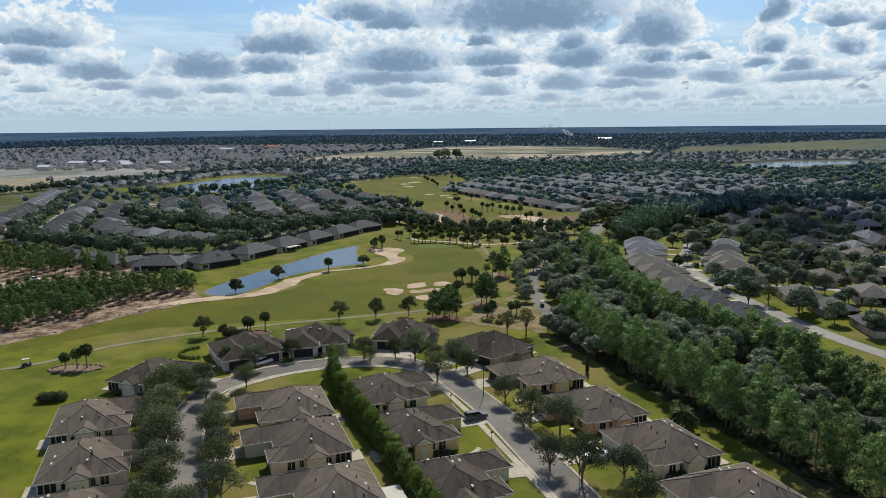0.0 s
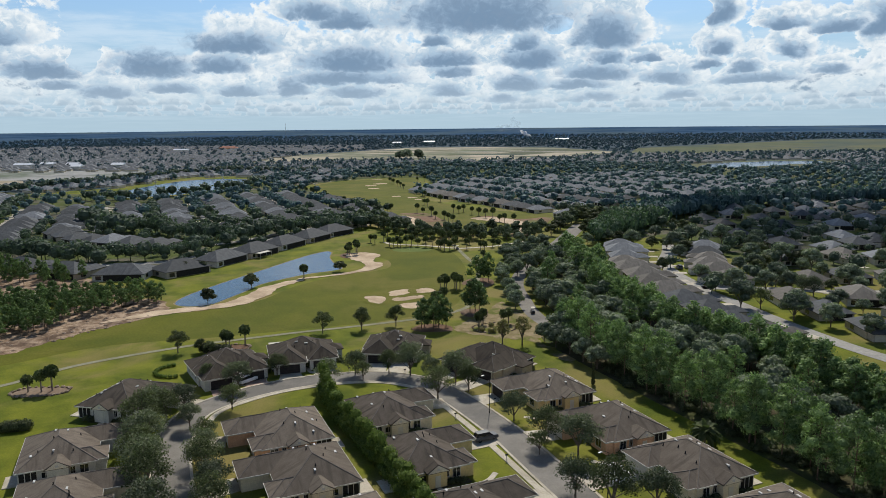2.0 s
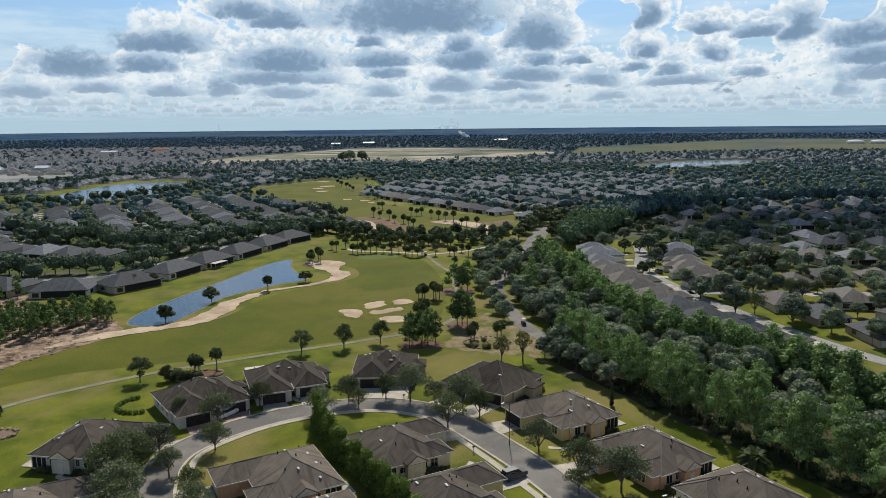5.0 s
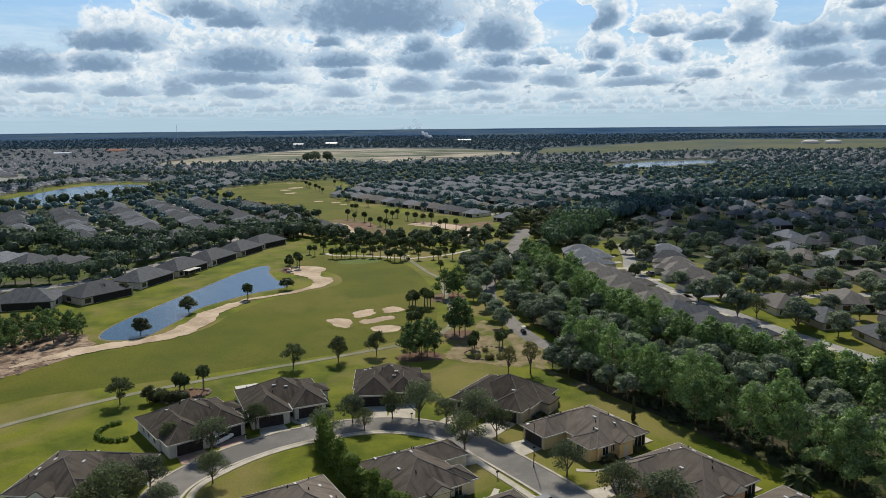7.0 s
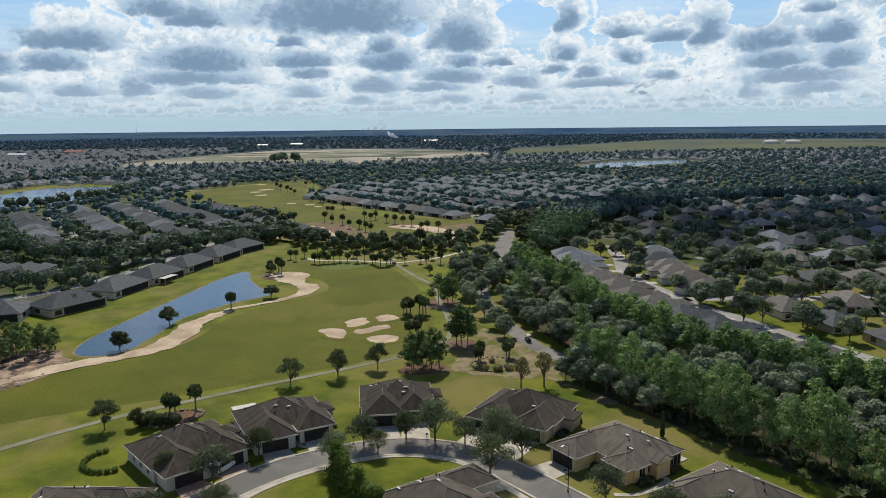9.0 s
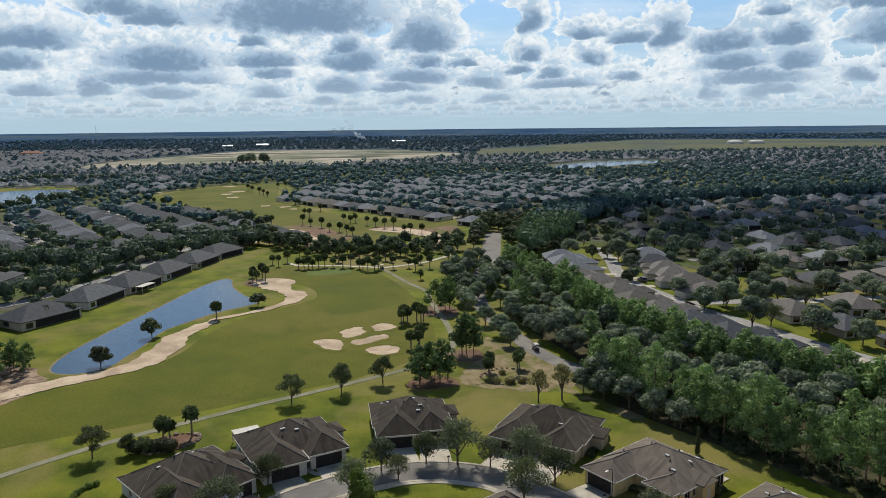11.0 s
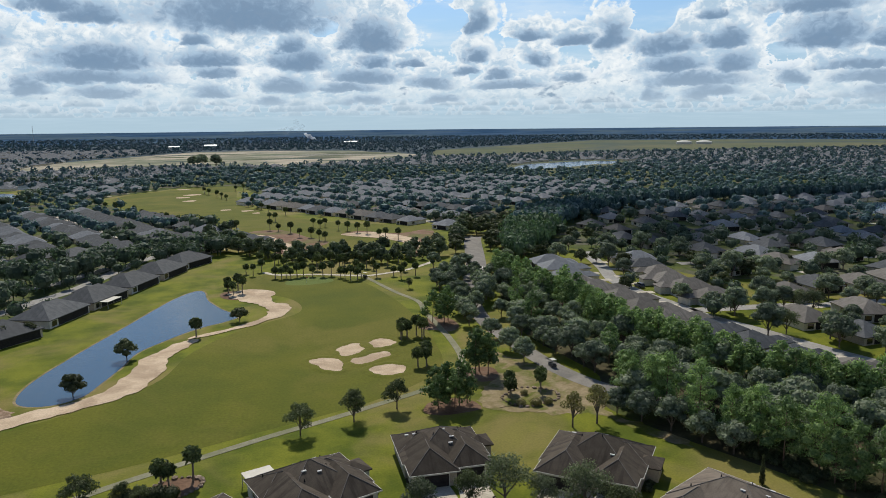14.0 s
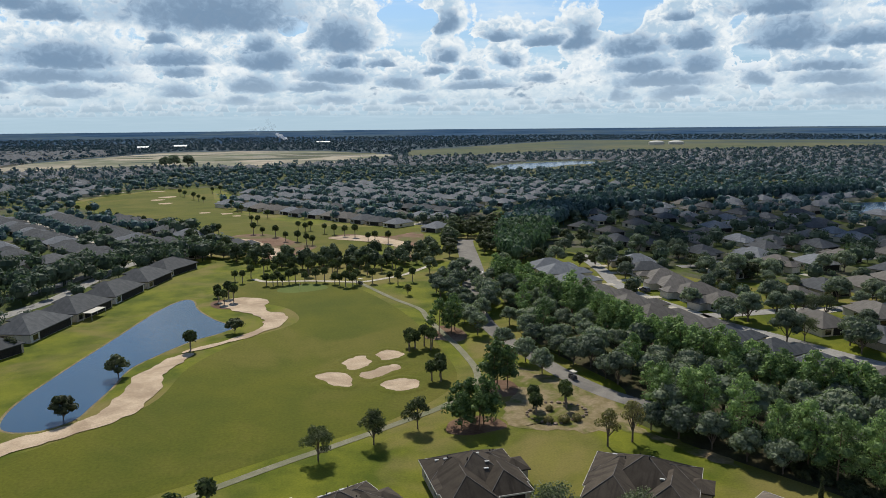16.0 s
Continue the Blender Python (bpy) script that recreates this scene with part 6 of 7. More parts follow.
# ---- beds, banks and small planting ----
BEDS = [("mulch_bed", blob_outline(-122.5, 155.5, 6.5, 3.2, 0.2, 0.1, 9, 1), M_DIRT, "brown mulch bed under three palms"),
        ("mulch_bed", blob_outline(-91, 190.5, 5.5, 3.6, 0.6, 0.12, 9, 2), M_DIRT, "brown mulch bed with palms and rocks"),
        ("straw_bed", blob_outline(-38.3, 215.5, 6.8, 4.4, 0.1, 0.15, 9, 3), M_DIRT, "red pine straw under a clump of pines"),
        ("rock_bed", blob_outline(-20.3, 217.3, 6.2, 5.2, 0.2, 0.1, 9, 4), M_DIRT, "mulch bed ringed with pale stones"),
        ("bare_ground", [(-19, 250), (-14, 240), (-7, 228), (-4, 214), (-9, 206), (-20, 208), (-32, 214), (-30, 222), (-24, 232)], M_DRY, "dry bare sandy ground beside the path"),
        ]
BEDS += [
        ("bare_ground", [(-30, 213), (-18, 211), (-9, 204), (-4, 195), (1, 187), (2, 190), (-3, 199), (-8, 207), (-18, 214)], M_DRY, "worn strip of dry ground along the wood"),
        ("straw_bed", blob_outline(-29, 280, 6, 8, 0.1, 0.15, 9, 7), M_DIRT, "red pine straw under roadside trees"),
        ("straw_bed", blob_outline(-27, 234, 4.5, 5.5, 0.1, 0.15, 9, 8), M_DIRT, "red pine straw under tall pines"),
        ("straw_bed", blob_outline(-92, 334, 5, 7, 0.4, 0.15, 9, 9), M_DIRT, "mulch round the palms at the bunker"),
        ("dirt_bank", [(-176, 166), (-160, 169), (-150, 181), (-145, 195), (-137.5, 209), (-131, 219), (-129, 229), (-133, 240), (-146, 244), (-160, 238), (-168, 220), (-178, 196)], M_BANK, "bare reddish dirt bank below the pines"),
        ("pine_floor", [(-150, 247), (-168, 244), (-184, 238), (-204, 226), (-226, 236), (-262, 248), (-290, 256), (-290, 284), (-248, 290), (-214, 281), (-184, 274), (-176, 262)], M_BANK, "brown needle-strewn floor between the pines"),
        ("dirt_road", [(-188, 250), (-206, 244), (-228, 243), (-262, 248), (-262, 242), (-230, 236), (-206, 238), (-190, 244)], M_CONCRETE, "pale sandy track between the pines")]
for n, (nm, out, mat, lab) in enumerate(BEDS):
    if mat in (M_DRY, M_BANK):
        sheet(nm, ragged(out, 1.8, 31 + n, 8, 3.0), 0.035 + 0.002 * n, mat, lab, "ground", smooth=False)
    else:
        sheet(nm, out, 0.035 + 0.002 * n, mat, lab, "ground")


def leafy(name, label, category, blobs, leaves, size, mat, seed, group="", kind=""):
    """A hedge or shrub: leaf cards over clumps, on a few stems."""
    r = np.random.default_rng(seed)
    e = thing(name, label, category, group, kind)
    v, f = filled_crown(blobs, leaves, size, r, 0.6, 0.8, 0.34, 0.82)
    part("foliage", big_mesh("foliage", v, f, mat), e)
    stems = [stick((b[0], b[1], 0), (b[0], b[1], b[2]), 0.08, 0.04, 5) for b in blobs[:: max(1, len(blobs) // 12)]]
    part("stem", mesh("stem", *joined(*stems), M_BARK), e)
    return e


r = np.random.default_rng(71)
line = np.array([(-56.5, 161.5), (-55, 158), (-50.5, 149), (-45, 140), (-39, 131), (-34, 123), (-29, 115), (-24, 106), (-18, 96)])
seg = np.r_[0, np.cumsum(np.hypot(*np.diff(line, axis=0).T))]
blobs = []
for s in np.arange(0, seg[-1], 1.7):
    x, y = np.interp(s, seg, line[:, 0]), np.interp(s, seg, line[:, 1])
    hgt = 4.6 + r.uniform(-1.3, 1.4) + (1.8 if s < 6 else 0)
    for z in (0.25, 0.6, 0.9):
        blobs.append((x + r.normal(0, 0.25), y + r.normal(0, 0.25), hgt * z, 2.15 - 1.15 * z + r.uniform(-0.2, 0.2), 2.15 - 1.15 * z + r.uniform(-0.2, 0.2), hgt * 0.24))
leafy("hedge", "tall clipped green hedge between the back gardens", "hedge", blobs, 20000, 0.18, M_HEDGE, 72)
leafy("shrub", "large rounded dark shrub on the golf lawn", "shrub", [(-113 + i * 1.5, 135 + i * 0.6, 0.9, 1.7, 1.5, 1.3) for i in range(-1, 2)], 2000, 0.15, M_OAK, 73)
leafy("hedge", "low curved box hedge on the lawn", "hedge", [(-97.5 + 4.6 * math.cos(a), 171.5 + 4.6 * math.sin(a), 0.42, 0.6 + 0.12 * math.sin(9 * a), 0.6, 0.5) for a in np.linspace(2.1, 5.2, 13)], 1300, 0.13, M_HEDGE, 74)
leafy("shrub", "group of dark shrubs beside the palms", "shrub", [(-97 + 1.6 * i, 187 + 0.5 * (i % 2), 1.2, 1.5, 1.4, 1.3) for i in range(5)], 2600, 0.17, M_OAK, 75)
# dark undergrowth at the foot of the wood
line = smooth_line([(7, 181), (11, 173), (24, 150), (36.5, 128.5), (50, 103)], steps=20)
leafy("undergrowth", "dark undergrowth along the edge of the wood", "bushes", [(x + 4.2 + r.normal(0, 1.6), y + 2.2 + r.normal(0, 1.6), 0.45, r.uniform(0.6, 1.6), r.uniform(0.6, 1.6), r.uniform(0.5, 1.1)) for x, y in line for _ in (0, 1)], 15000, 0.2, M_OAK, 76, kind="stuff")
leafy("shrub", "low rounded shrubs inside the ring of stones", "shrub", [(-20.4, 212.6, 0.7, 1.3, 1.2, 0.9), (-23.6, 213.2, 0.6, 1.1, 1.0, 0.8), (-17.6, 212.6, 0.6, 1.0, 1.0, 0.8), (-21.0, 219.0, 0.5, 0.9, 0.9, 0.6)], 1300, 0.16, M_SPARSE, 77)
# shrubs along house walls
SHRUBS = Grove([leafy("shrub", "small clipped shrub beside a house wall", "shrub", [(0, 0, 0.45, 0.75, 0.7, 0.6), (0.6, 0.2, 0.35, 0.5, 0.5, 0.45)], 170, 0.16, M_OAK, 80 + i, "shrubs along the houses") for i in range(3)])
k = 0
for x, y, turn, w, d, flip, wl, rf, twin in NEAR_HOUSES:
    m = pose(x, y, 0, 0, 0, turn)
    spots = [(flip * (w / 2 + 0.9), -d / 2 + 0.8 + 1.2 * i) for i in range(3)] + [(flip * (w / 2 + 1.0), 2.6 + 1.3 * i) for i in range(2)] + [(flip * (-0.5 + 1.3 * i), -d / 2 - 0.9) for i in range(3)]
    for a, b in spots:
        q = m @ Vector((a, b, 0))
        SHRUBS.set(k, at(q.x, q.y, rng.uniform(0.7, 1.25), rng.uniform(0, 6)))
        k += 1
# rocks round the beds
M_ROCK = material("pale_rocks", (0.17, 0.125, 0.09), (0.29, 0.225, 0.17), 1.5, 0.9, 6.0, 0.04, vary=0.2)


def rock_mesh(seed):
    bm = bmesh.new()
    bmesh.ops.create_icosphere(bm, subdivisions=1, radius=0.5)
    q = np.random.default_rng(seed)
    for v in bm.verts:
        v.co = v.co * q.uniform(0.75, 1.25)
        v.co.z *= 0.6
    me = bpy.data.meshes.new("rock")
    bm.to_mesh(me)
    bm.free()
    me.materials.append(M_ROCK)
    return me


ROCKS = [rock_mesh(i) for i in range(4)]
ring = [blob_outline(-20.3, 217.3, 6.2, 5.2, 0.2, 0.1, 9, 4), blob_outline(-91, 190.5, 5.5, 3.6, 0.6, 0.12, 9, 2), blob_outline(-122.5, 155.5, 6.5, 3.2, 0.2, 0.1, 9, 1)]
n = 0
for out in ring:
    for x, y in smooth_line(out, True, 3):
        ob = new("rock", ROCKS[n % 4])
        ob.matrix_basis = at(x, y, rng.uniform(0.6, 1.3), n)
        ob.location.z = 0.15
        tagged(ob, "pale boulder edging a planting bed", "rock", "rocks round the beds")
        n += 1
for x, y in scatter([(-170, 170), (-157, 172), (-143, 196), (-131, 220), (-138, 236), (-160, 220), (-174, 190)], 2.3, 90, 190):
    ob = new("rock", ROCKS[n % 4])
    ob.matrix_basis = at(x, y, rng.uniform(0.4, 1.5), n)
    tagged(ob, "rough boulder on the dirt bank", "rock", "rocks on the bank")
    n += 1

for i, (x, y, s) in enumerate([(-5.5, 204.5, .62), (-2.5, 199.5, .7), (1, 194, .66), (4, 188, .72), (7, 182.5, .66), (-1, 206, .8)]):
    GREYS.set(i, at(x, y, s, i * 1.3))
# two thin brown trees, a cypress and a date palm
THIN = Grove([planted("thin_tree", "tree", "slender tree with thin brownish leaves", oak_mesh(110, 8.0, 2.4, 2.4, 1100, 0.2, M_SPARSE, full=False))])
THIN.set(0, at(-17, 200, 1.0)), THIN.set(0, at(-11.6, 200.6, 1.1, 2))
CYPRESS = leafy("cypress", "narrow dark cypress behind a garden", "tree", [(0, 0, 0.7 + i * 0.8, 0.5 - 0.055 * i, 0.5 - 0.055 * i, 0.7) for i in range(6)], 420, 0.16, M_OAK, 111)
CYPRESS.matrix_basis = at(5, 171.5)
DATE = planted("date_palm", "palm", "feathery date palm beside the back lawn", palm_mesh(112, 3.2, 2.9, 38, 0.8, False))
DATE.matrix_basis = at(23, 141)
for i, (x, y) in enumerate([(-95, 338), (-93, 334), (-90, 337), (-96, 346), (-92, 343), (-24, 352), (-27, 362), (-76, 378), (-80, 384)]):
    PALMS.set(i, at(x, y, rng.uniform(0.85, 1.2), rng.uniform(0, 6)))
for i, (x, y) in enumerate([(-212, 652), (-224, 670), (-199, 627), (-186, 607), (-184, 616), (-173, 585), (-161, 570), (-157, 566), (-153, 561), (-144, 545), (-138, 537), (-136, 541), (-133, 533), (-129, 528), (-126, 523), (-108, 505), (-105, 504), (-86, 501), (-81, 495), (-74, 486), (-153, 756), (-148, 746), (-138, 718), (-133, 705),
                            (-128, 692), (-127, 775), (-120, 779), (-88, 551), (-84, 540), (-61, 505), (-57, 503), (-54, 506), (-47, 491), (-42, 486), (-37, 477), (-32, 472), (-27, 456), (-24, 452), (-18, 446), (-63, 466), (-69, 468), (-59, 454), (-56, 452), (-104, 640), (-100, 625), (-96, 612), (-112, 660), (-90, 590), (-78, 572)]):
    PALMS.set(i, at(x, y, rng.uniform(0.95, 1.25), i))
for i, (x, y, s) in enumerate([(-104, 430, 1.2), (-112, 440, 1.3), (-98, 442, 1.1), (-106, 452, 1.2), (-116, 470, 1.2), (9, 424, 1.25), (13, 438, 1.3), (17, 452, 1.3), (22, 468, 1.3), (27, 484, 1.2), (-10, 402, 1.1), (-16, 404, 1.0), (-2, 420, 1.0), (-110, 484, 1.1), (-6, 394, 1.1)]):
    THICKET.set(i, at(x, y, s * 1.3, i))
for i, (x, y, s) in enumerate([(-225, 1227, 2.0), (-212, 1222, 2.2), (-190, 1212, 1.9)]):
    GREYS.set(i, at(x, y, s, i))

# estate streets
ESTATE_STREETS = [[(-345, 392), (-318, 362), (-291, 335), (-256, 312), (-231, 305), (-201, 304), (-184, 306), (-170, 318), (-160, 340), (-151, 362), (-142, 408), (-134, 428)],
                  [(-302, 440), (-270, 399), (-240, 381), (-212, 366), (-185, 359), (-165, 368), (-150, 400)],
                  [(62.5, 388), (56, 353), (49.5, 327), (49, 306), (52, 286), (54.5, 269), (60, 253), (65, 236), (70, 222), (77, 205), (90, 182)], [(54, 277), (84, 276), (100, 273.5), (120, 273.5), (160, 270), (220, 258)]]
ESTATE_STREETS += [[GRID(-96, 455), GRID(-96, 740)], [GRID(-81, 445), GRID(-81, 640)], [GRID(-25.5, 480), GRID(-25.5, 625)], [GRID(38.5, 455), GRID(38.5, 640)], [GRID(100.5, 420), GRID(100.5, 650)],
                   [(28, 491), (-46, 599), (-116, 699)], [(90, 350), (160, 345), (260, 340)], [(95, 412), (180, 406), (300, 398)]]
for pts in ESTATE_STREETS:
    ribbon("estate_street", pts, 5.6, 0.08, M_STREETFAR, "pale street between estate houses", category="road")


# ---- vehicles, lamps and far landmarks ----
def loft(sections, name, mat):
    """A closed body through cross sections (x, half width, z low, z high)."""
    v, f = [], []
    for x, w, z0, z1 in sections:
        v += [(x, -w, z0), (x, w, z0), (x, w * 0.98, (z0 + z1) / 2), (x, w * 0.86, z1), (x, -w * 0.86, z1), (x, -w * 0.98, (z0 + z1) / 2)]
    n = len(sections)
    for i in range(n - 1):
        for j in range(6):
            a, b = 6 * i + j, 6 * i + (j + 1) % 6
            f.append((a, b, b + 6, a + 6))
    f += [tuple(range(5, -1, -1)), tuple(range(6 * n - 6, 6 * n))]
    return mesh(name, v, f, mat)


def wheel_parts(car, x, y, rad):
    t = part("wheel", mesh("wheel", *stick((x, y - 0.11, rad), (x, y + 0.11, rad), rad, rad, 14), M_BLACK), car)
    part("rim", mesh("rim", *stick((x, y - 0.12, rad), (x, y + 0.12, rad), rad * 0.6, rad * 0.6, 10), M_METAL), t, "grey metal rim")


def car(label, paint, pickup=False):
    c = thing("pickup_truck" if pickup else "parked_car", label, "truck" if pickup else "car", "parked vehicles")
    part("body", loft([(-2.5, 0.8, 0.45, 0.9), (-2.4, 0.92, 0.35, 1.0), (-0.5, 0.95, 0.3, 1.05), (1.2, 0.95, 0.3, 1.05), (2.3, 0.9, 0.35, 0.95), (2.5, 0.78, 0.45, 0.8)], "body", paint), c)
    cab = [(-0.7, 0.85, 1.0, 1.05), (-0.5, 0.8, 1.0, 1.7), (0.7, 0.8, 1.0, 1.72), (1.4, 0.85, 1.0, 1.05)] if pickup else [(-2.3, 0.82, 0.95, 1.05), (-2.0, 0.8, 0.95, 1.65), (0.5, 0.8, 0.95, 1.7), (1.35, 0.85, 0.95, 1.05)]
    part("cabin", loft([(x * 0.98, w * 0.98, a, b) for x, w, a, b in cab], "cabin", M_GLASS), c, "dark glazed cabin")
    x0, x1 = cab[1][0], cab[2][0]
    part("roof", mesh("roof", *box_data(x0, x1, -0.68, 0.68, 1.69, 1.76), paint), c)
    for x in (-1.6, 1.6):
        for y in (-0.85, 0.85):
            wheel_parts(c, x, y, 0.36)
    for y in (-0.6, 0.6):
        part("headlight", mesh("headlight", *box_data(2.42, 2.5, y - 0.15, y + 0.15, 0.62, 0.75), M_VENT), c)
    return c


car("white sport utility car parked on a drive", M_WHITECAR).matrix_basis = pose(4.3, 127.8, 0.1, 0, 0, 30)
car("white pickup truck parked on a drive", M_WHITECAR, True).matrix_basis = pose(5.6, 125.3, 0.1, 0, 0, 32)
car("dark car parked on a drive", M_DARKCAR).matrix_basis = pose(-18.3, 139.3, 0.1, 0, 0, 32)
car("white car parked on a drive", M_WHITECAR).matrix_basis = pose(-76.5, 166.0, 0.09, 0, 0, 60)
car("dark car parked on an estate street", M_DARKCAR).matrix_basis = pose(53, 312, 0.09, 0, 0, 95)
car("white pickup truck on the dirt road", M_WHITECAR, True).matrix_basis = pose(-211, 249, 0.0, 0, 0, 20)


def golf_cart(x, y, turn):
    c = thing("golf_cart", "small golf cart with a cream canopy", "golf cart", "golf carts")
    part("body", mesh("body", *joined(box_data(-1.1, 1.1, -0.58, 0.58, 0.28, 0.55), box_data(-0.9, 0.1, -0.55, 0.55, 0.55, 0.85), box_data(0.7, 1.1, -0.5, 0.5, 0.55, 0.95)), M_DARKCAR), c)
    part("canopy", mesh("canopy", *box_data(-1.0, 0.8, -0.6, 0.6, 1.82, 1.9), M_DOORPALE), c, "cream canopy")
    for px, py in ((-0.95, -0.52), (-0.95, 0.52), (0.72, -0.52), (0.72, 0.52)):
        part("post", mesh("post", *stick((px, py, 0.55), (px, py, 1.84), 0.03, 0.03, 5), M_METAL), c)
    for px in (-0.75, 0.8):
        for py in (-0.5, 0.5):
            wheel_parts(c, px, py, 0.22)
    c.matrix_basis = pose(x, y, 0.07, 0, 0, turn)


golf_cart(-136.5, 155.5, 45), golf_cart(-8.4, 235.5, 100), golf_cart(-44, 354, 110)


def golf_flag(x, y):
    c = thing("golf_flag", "thin golf flag standing on the putting green", "flag")
    part("pole", mesh("pole", *stick((0, 0, 0), (0, 0, 2.3), 0.035, 0.03, 6), M_TRIM), c)
    part("flag", mesh("flag", *box_data(0.03, 0.55, -0.012, 0.012, 1.85, 2.25), M_REDFLAG), c, "small red flag")
    c.matrix_basis = pose(x, y, 0.04, 0, 0, 20)


M_REDFLAG = material("red_flag_cloth", (0.45, 0.05, 0.04), (0.5, 0.07, 0.05), 3.0, 0.8)
golf_flag(-67, 350)


def street_lamp(x, y, turn):
    c = thing("street_lamp", "slim dark street lamp with a curved arm", "lamp post", "street lamps")
    part("pole", mesh("pole", *joined(stick((0, 0, 0), (0, 0, 0.5), 0.13, 0.11, 8), stick((0, 0, 0.5), (0, 0, 8.2), 0.08, 0.05, 8)), M_BLACK), c)
    part("arm", mesh("arm", *joined(stick((0, 0, 8.15), (0.8, 0, 8.6), 0.045, 0.04, 6), stick((0.8, 0, 8.6), (1.6, 0, 8.65), 0.04, 0.035, 6)), M_BLACK), c)
    part("lamp_head", mesh("lamp_head", *box_data(1.4, 2.1, -0.13, 0.13, 8.52, 8.66), M_METAL), c)
    c.matrix_basis = pose(x, y, 0.05, 0, 0, turn)


street_lamp(-18.2, 152.5, 220)
street_lamp(2.6, 118.5, 210)


def mailbox(x, y, turn):
    c = thing("mailbox", "small mailbox on a white post", "mailbox", "mailboxes")
    part("post", mesh("post", *box_data(-0.06, 0.06, -0.06, 0.06, 0, 1.05), M_TRIM), c)
    part("box", mesh("box", *joined(box_data(-0.25, 0.25, -0.1, 0.1, 1.05, 1.22), box_data(-0.25, 0.25, -0.07, 0.07, 1.22, 1.28)), M_BLACK), c, "black mailbox body")
    c.matrix_basis = pose(x, y, 0, 0, 0, turn)


for x, y in ((-17.3, 158), (-5, 140.5), (3, 122), (-25, 149), (-14, 131), (-72, 166.5), (-54, 175), (-40, 175)):
    mailbox(x, y, 30)


def water_tank(x, y):
    c = thing("storage_tank", "low white storage tank with a domed roof", "tank", "storage tanks")
    sides = 24
    prof = [(22, 0), (22, 7), (16, 9.5), (8, 11), (0.5, 11.5)]
    v = [(q * math.cos(2 * math.pi * i / sides), q * math.sin(2 * math.pi * i / sides), z) for q, z in prof for i in range(sides)]
    f = [(j * sides + i, j * sides + (i + 1) % sides, (j + 1) * sides + (i + 1) % sides, (j + 1) * sides + i) for j in range(len(prof) - 1) for i in range(sides)]
    part("shell", mesh("shell", v, f + [tuple(range((len(prof) - 1) * sides, len(prof) * sides))], M_TRIM), c)
    c.matrix_basis = at(x, y)


water_tank(1030, 2000), water_tank(1085, 1985)


def shed(x, y, w, d, turn):
    c = thing("warehouse", "long pale warehouse with a low gabled roof", "warehouse", "far warehouses")
    part("wall", mesh("wall", *box_data(-w / 2, w / 2, -d / 2, d / 2, 0, 6), M_TRIM), c)
    v = [(-w / 2 - 0.5, -d / 2 - 0.5, 6.02), (w / 2 + 0.5, -d / 2 - 0.5, 6.02), (w / 2 + 0.5, d / 2 + 0.5, 6.02), (-w / 2 - 0.5, d / 2 + 0.5, 6.02), (-w / 2 - 0.5, 0, 9), (w / 2 + 0.5, 0, 9)]
    part("roof", mesh("roof", v, [(0, 1, 5, 4), (2, 3, 4, 5), (1, 2, 5), (3, 0, 4), (0, 3, 2, 1)], M_WHITECAR), c, "white metal roof")
    c.matrix_basis = pose(x, y, 0, 0, 0, turn)


for x, y, w in ((-745, 925, 30), (-775, 1036, 45), (-752, 1060, 35), (-660, 993, 25), (-622, 1037, 30), (-700, 1045, 30), (-850, 1700, 60), (-420, 2300, 50), (-330, 2400, 60), (120, 2700, 80)):
    shed(x, y, w * 0.6, 12, 5)


def fountain(x, y):
    q = np.random.default_rng(5)
    c = thing("fountain", "white water jet in the far lake", "fountain", "lake fountains")
    pts = [(q.normal(0, 0.25 + 0.9 * (1 - z / 9)), q.normal(0, 0.25 + 0.9 * (1 - z / 9)), z) for z in q.uniform(0, 9, 160)]
    v, f = cards(np.array(pts), q.normal(size=(160, 3)), q.uniform(0.2, 0.45, 160), q)
    tagged(part("spray", big_mesh("spray", v, f, M_TRIM), c), kind="stuff")
    c.matrix_basis = at(x, y, 1.2, z=0.3)


fountain(-357, 650), fountain(-335, 752)


def puffs(spots, seed, mat):
    """Rounded heaps of smoke."""
    q = np.random.default_rng(seed)
    bm = bmesh.new()
    for x, z, r in spots:
        for v in bmesh.ops.create_icosphere(bm, subdivisions=3, radius=1.0)["verts"]:
            n = 1 + 0.3 * noise.noise(v.co * 2.6 + Vector((x, seed, z)))
            v.co = Vector((v.co.x * r * n + x, v.co.y * r * n + q.normal(0, 0.05), v.co.z * r * n * 0.8 + z))
    me = bpy.data.meshes.new("smoke")
    bm.to_mesh(me)
    bm.free()
    me.materials.append(mat)
    me.shade_smooth()
    return me


def smoke_plume(x, y):
    c = thing("smoke_plume", "white plume of smoke rising far away", "smoke")
    part("smoke", puffs([(16, 6, 7), (9, 10, 9), (0, 14, 8), (-8, 19, 9), (-15, 23, 7), (-4, 24, 6), (-22, 30, 6)], 9, M_SMOKE), c)
    part("drifting_smoke", puffs([(-26, 30, 12), (-44, 40, 17), (-66, 46, 20), (-92, 44, 22), (-40, 62, 15), (-120, 38, 20), (-58, 80, 14)], 10, M_THINSMOKE), c, "thin drifting smoke")
    c.matrix_basis = at(x, y, z=far_rise(x, y) - 4)


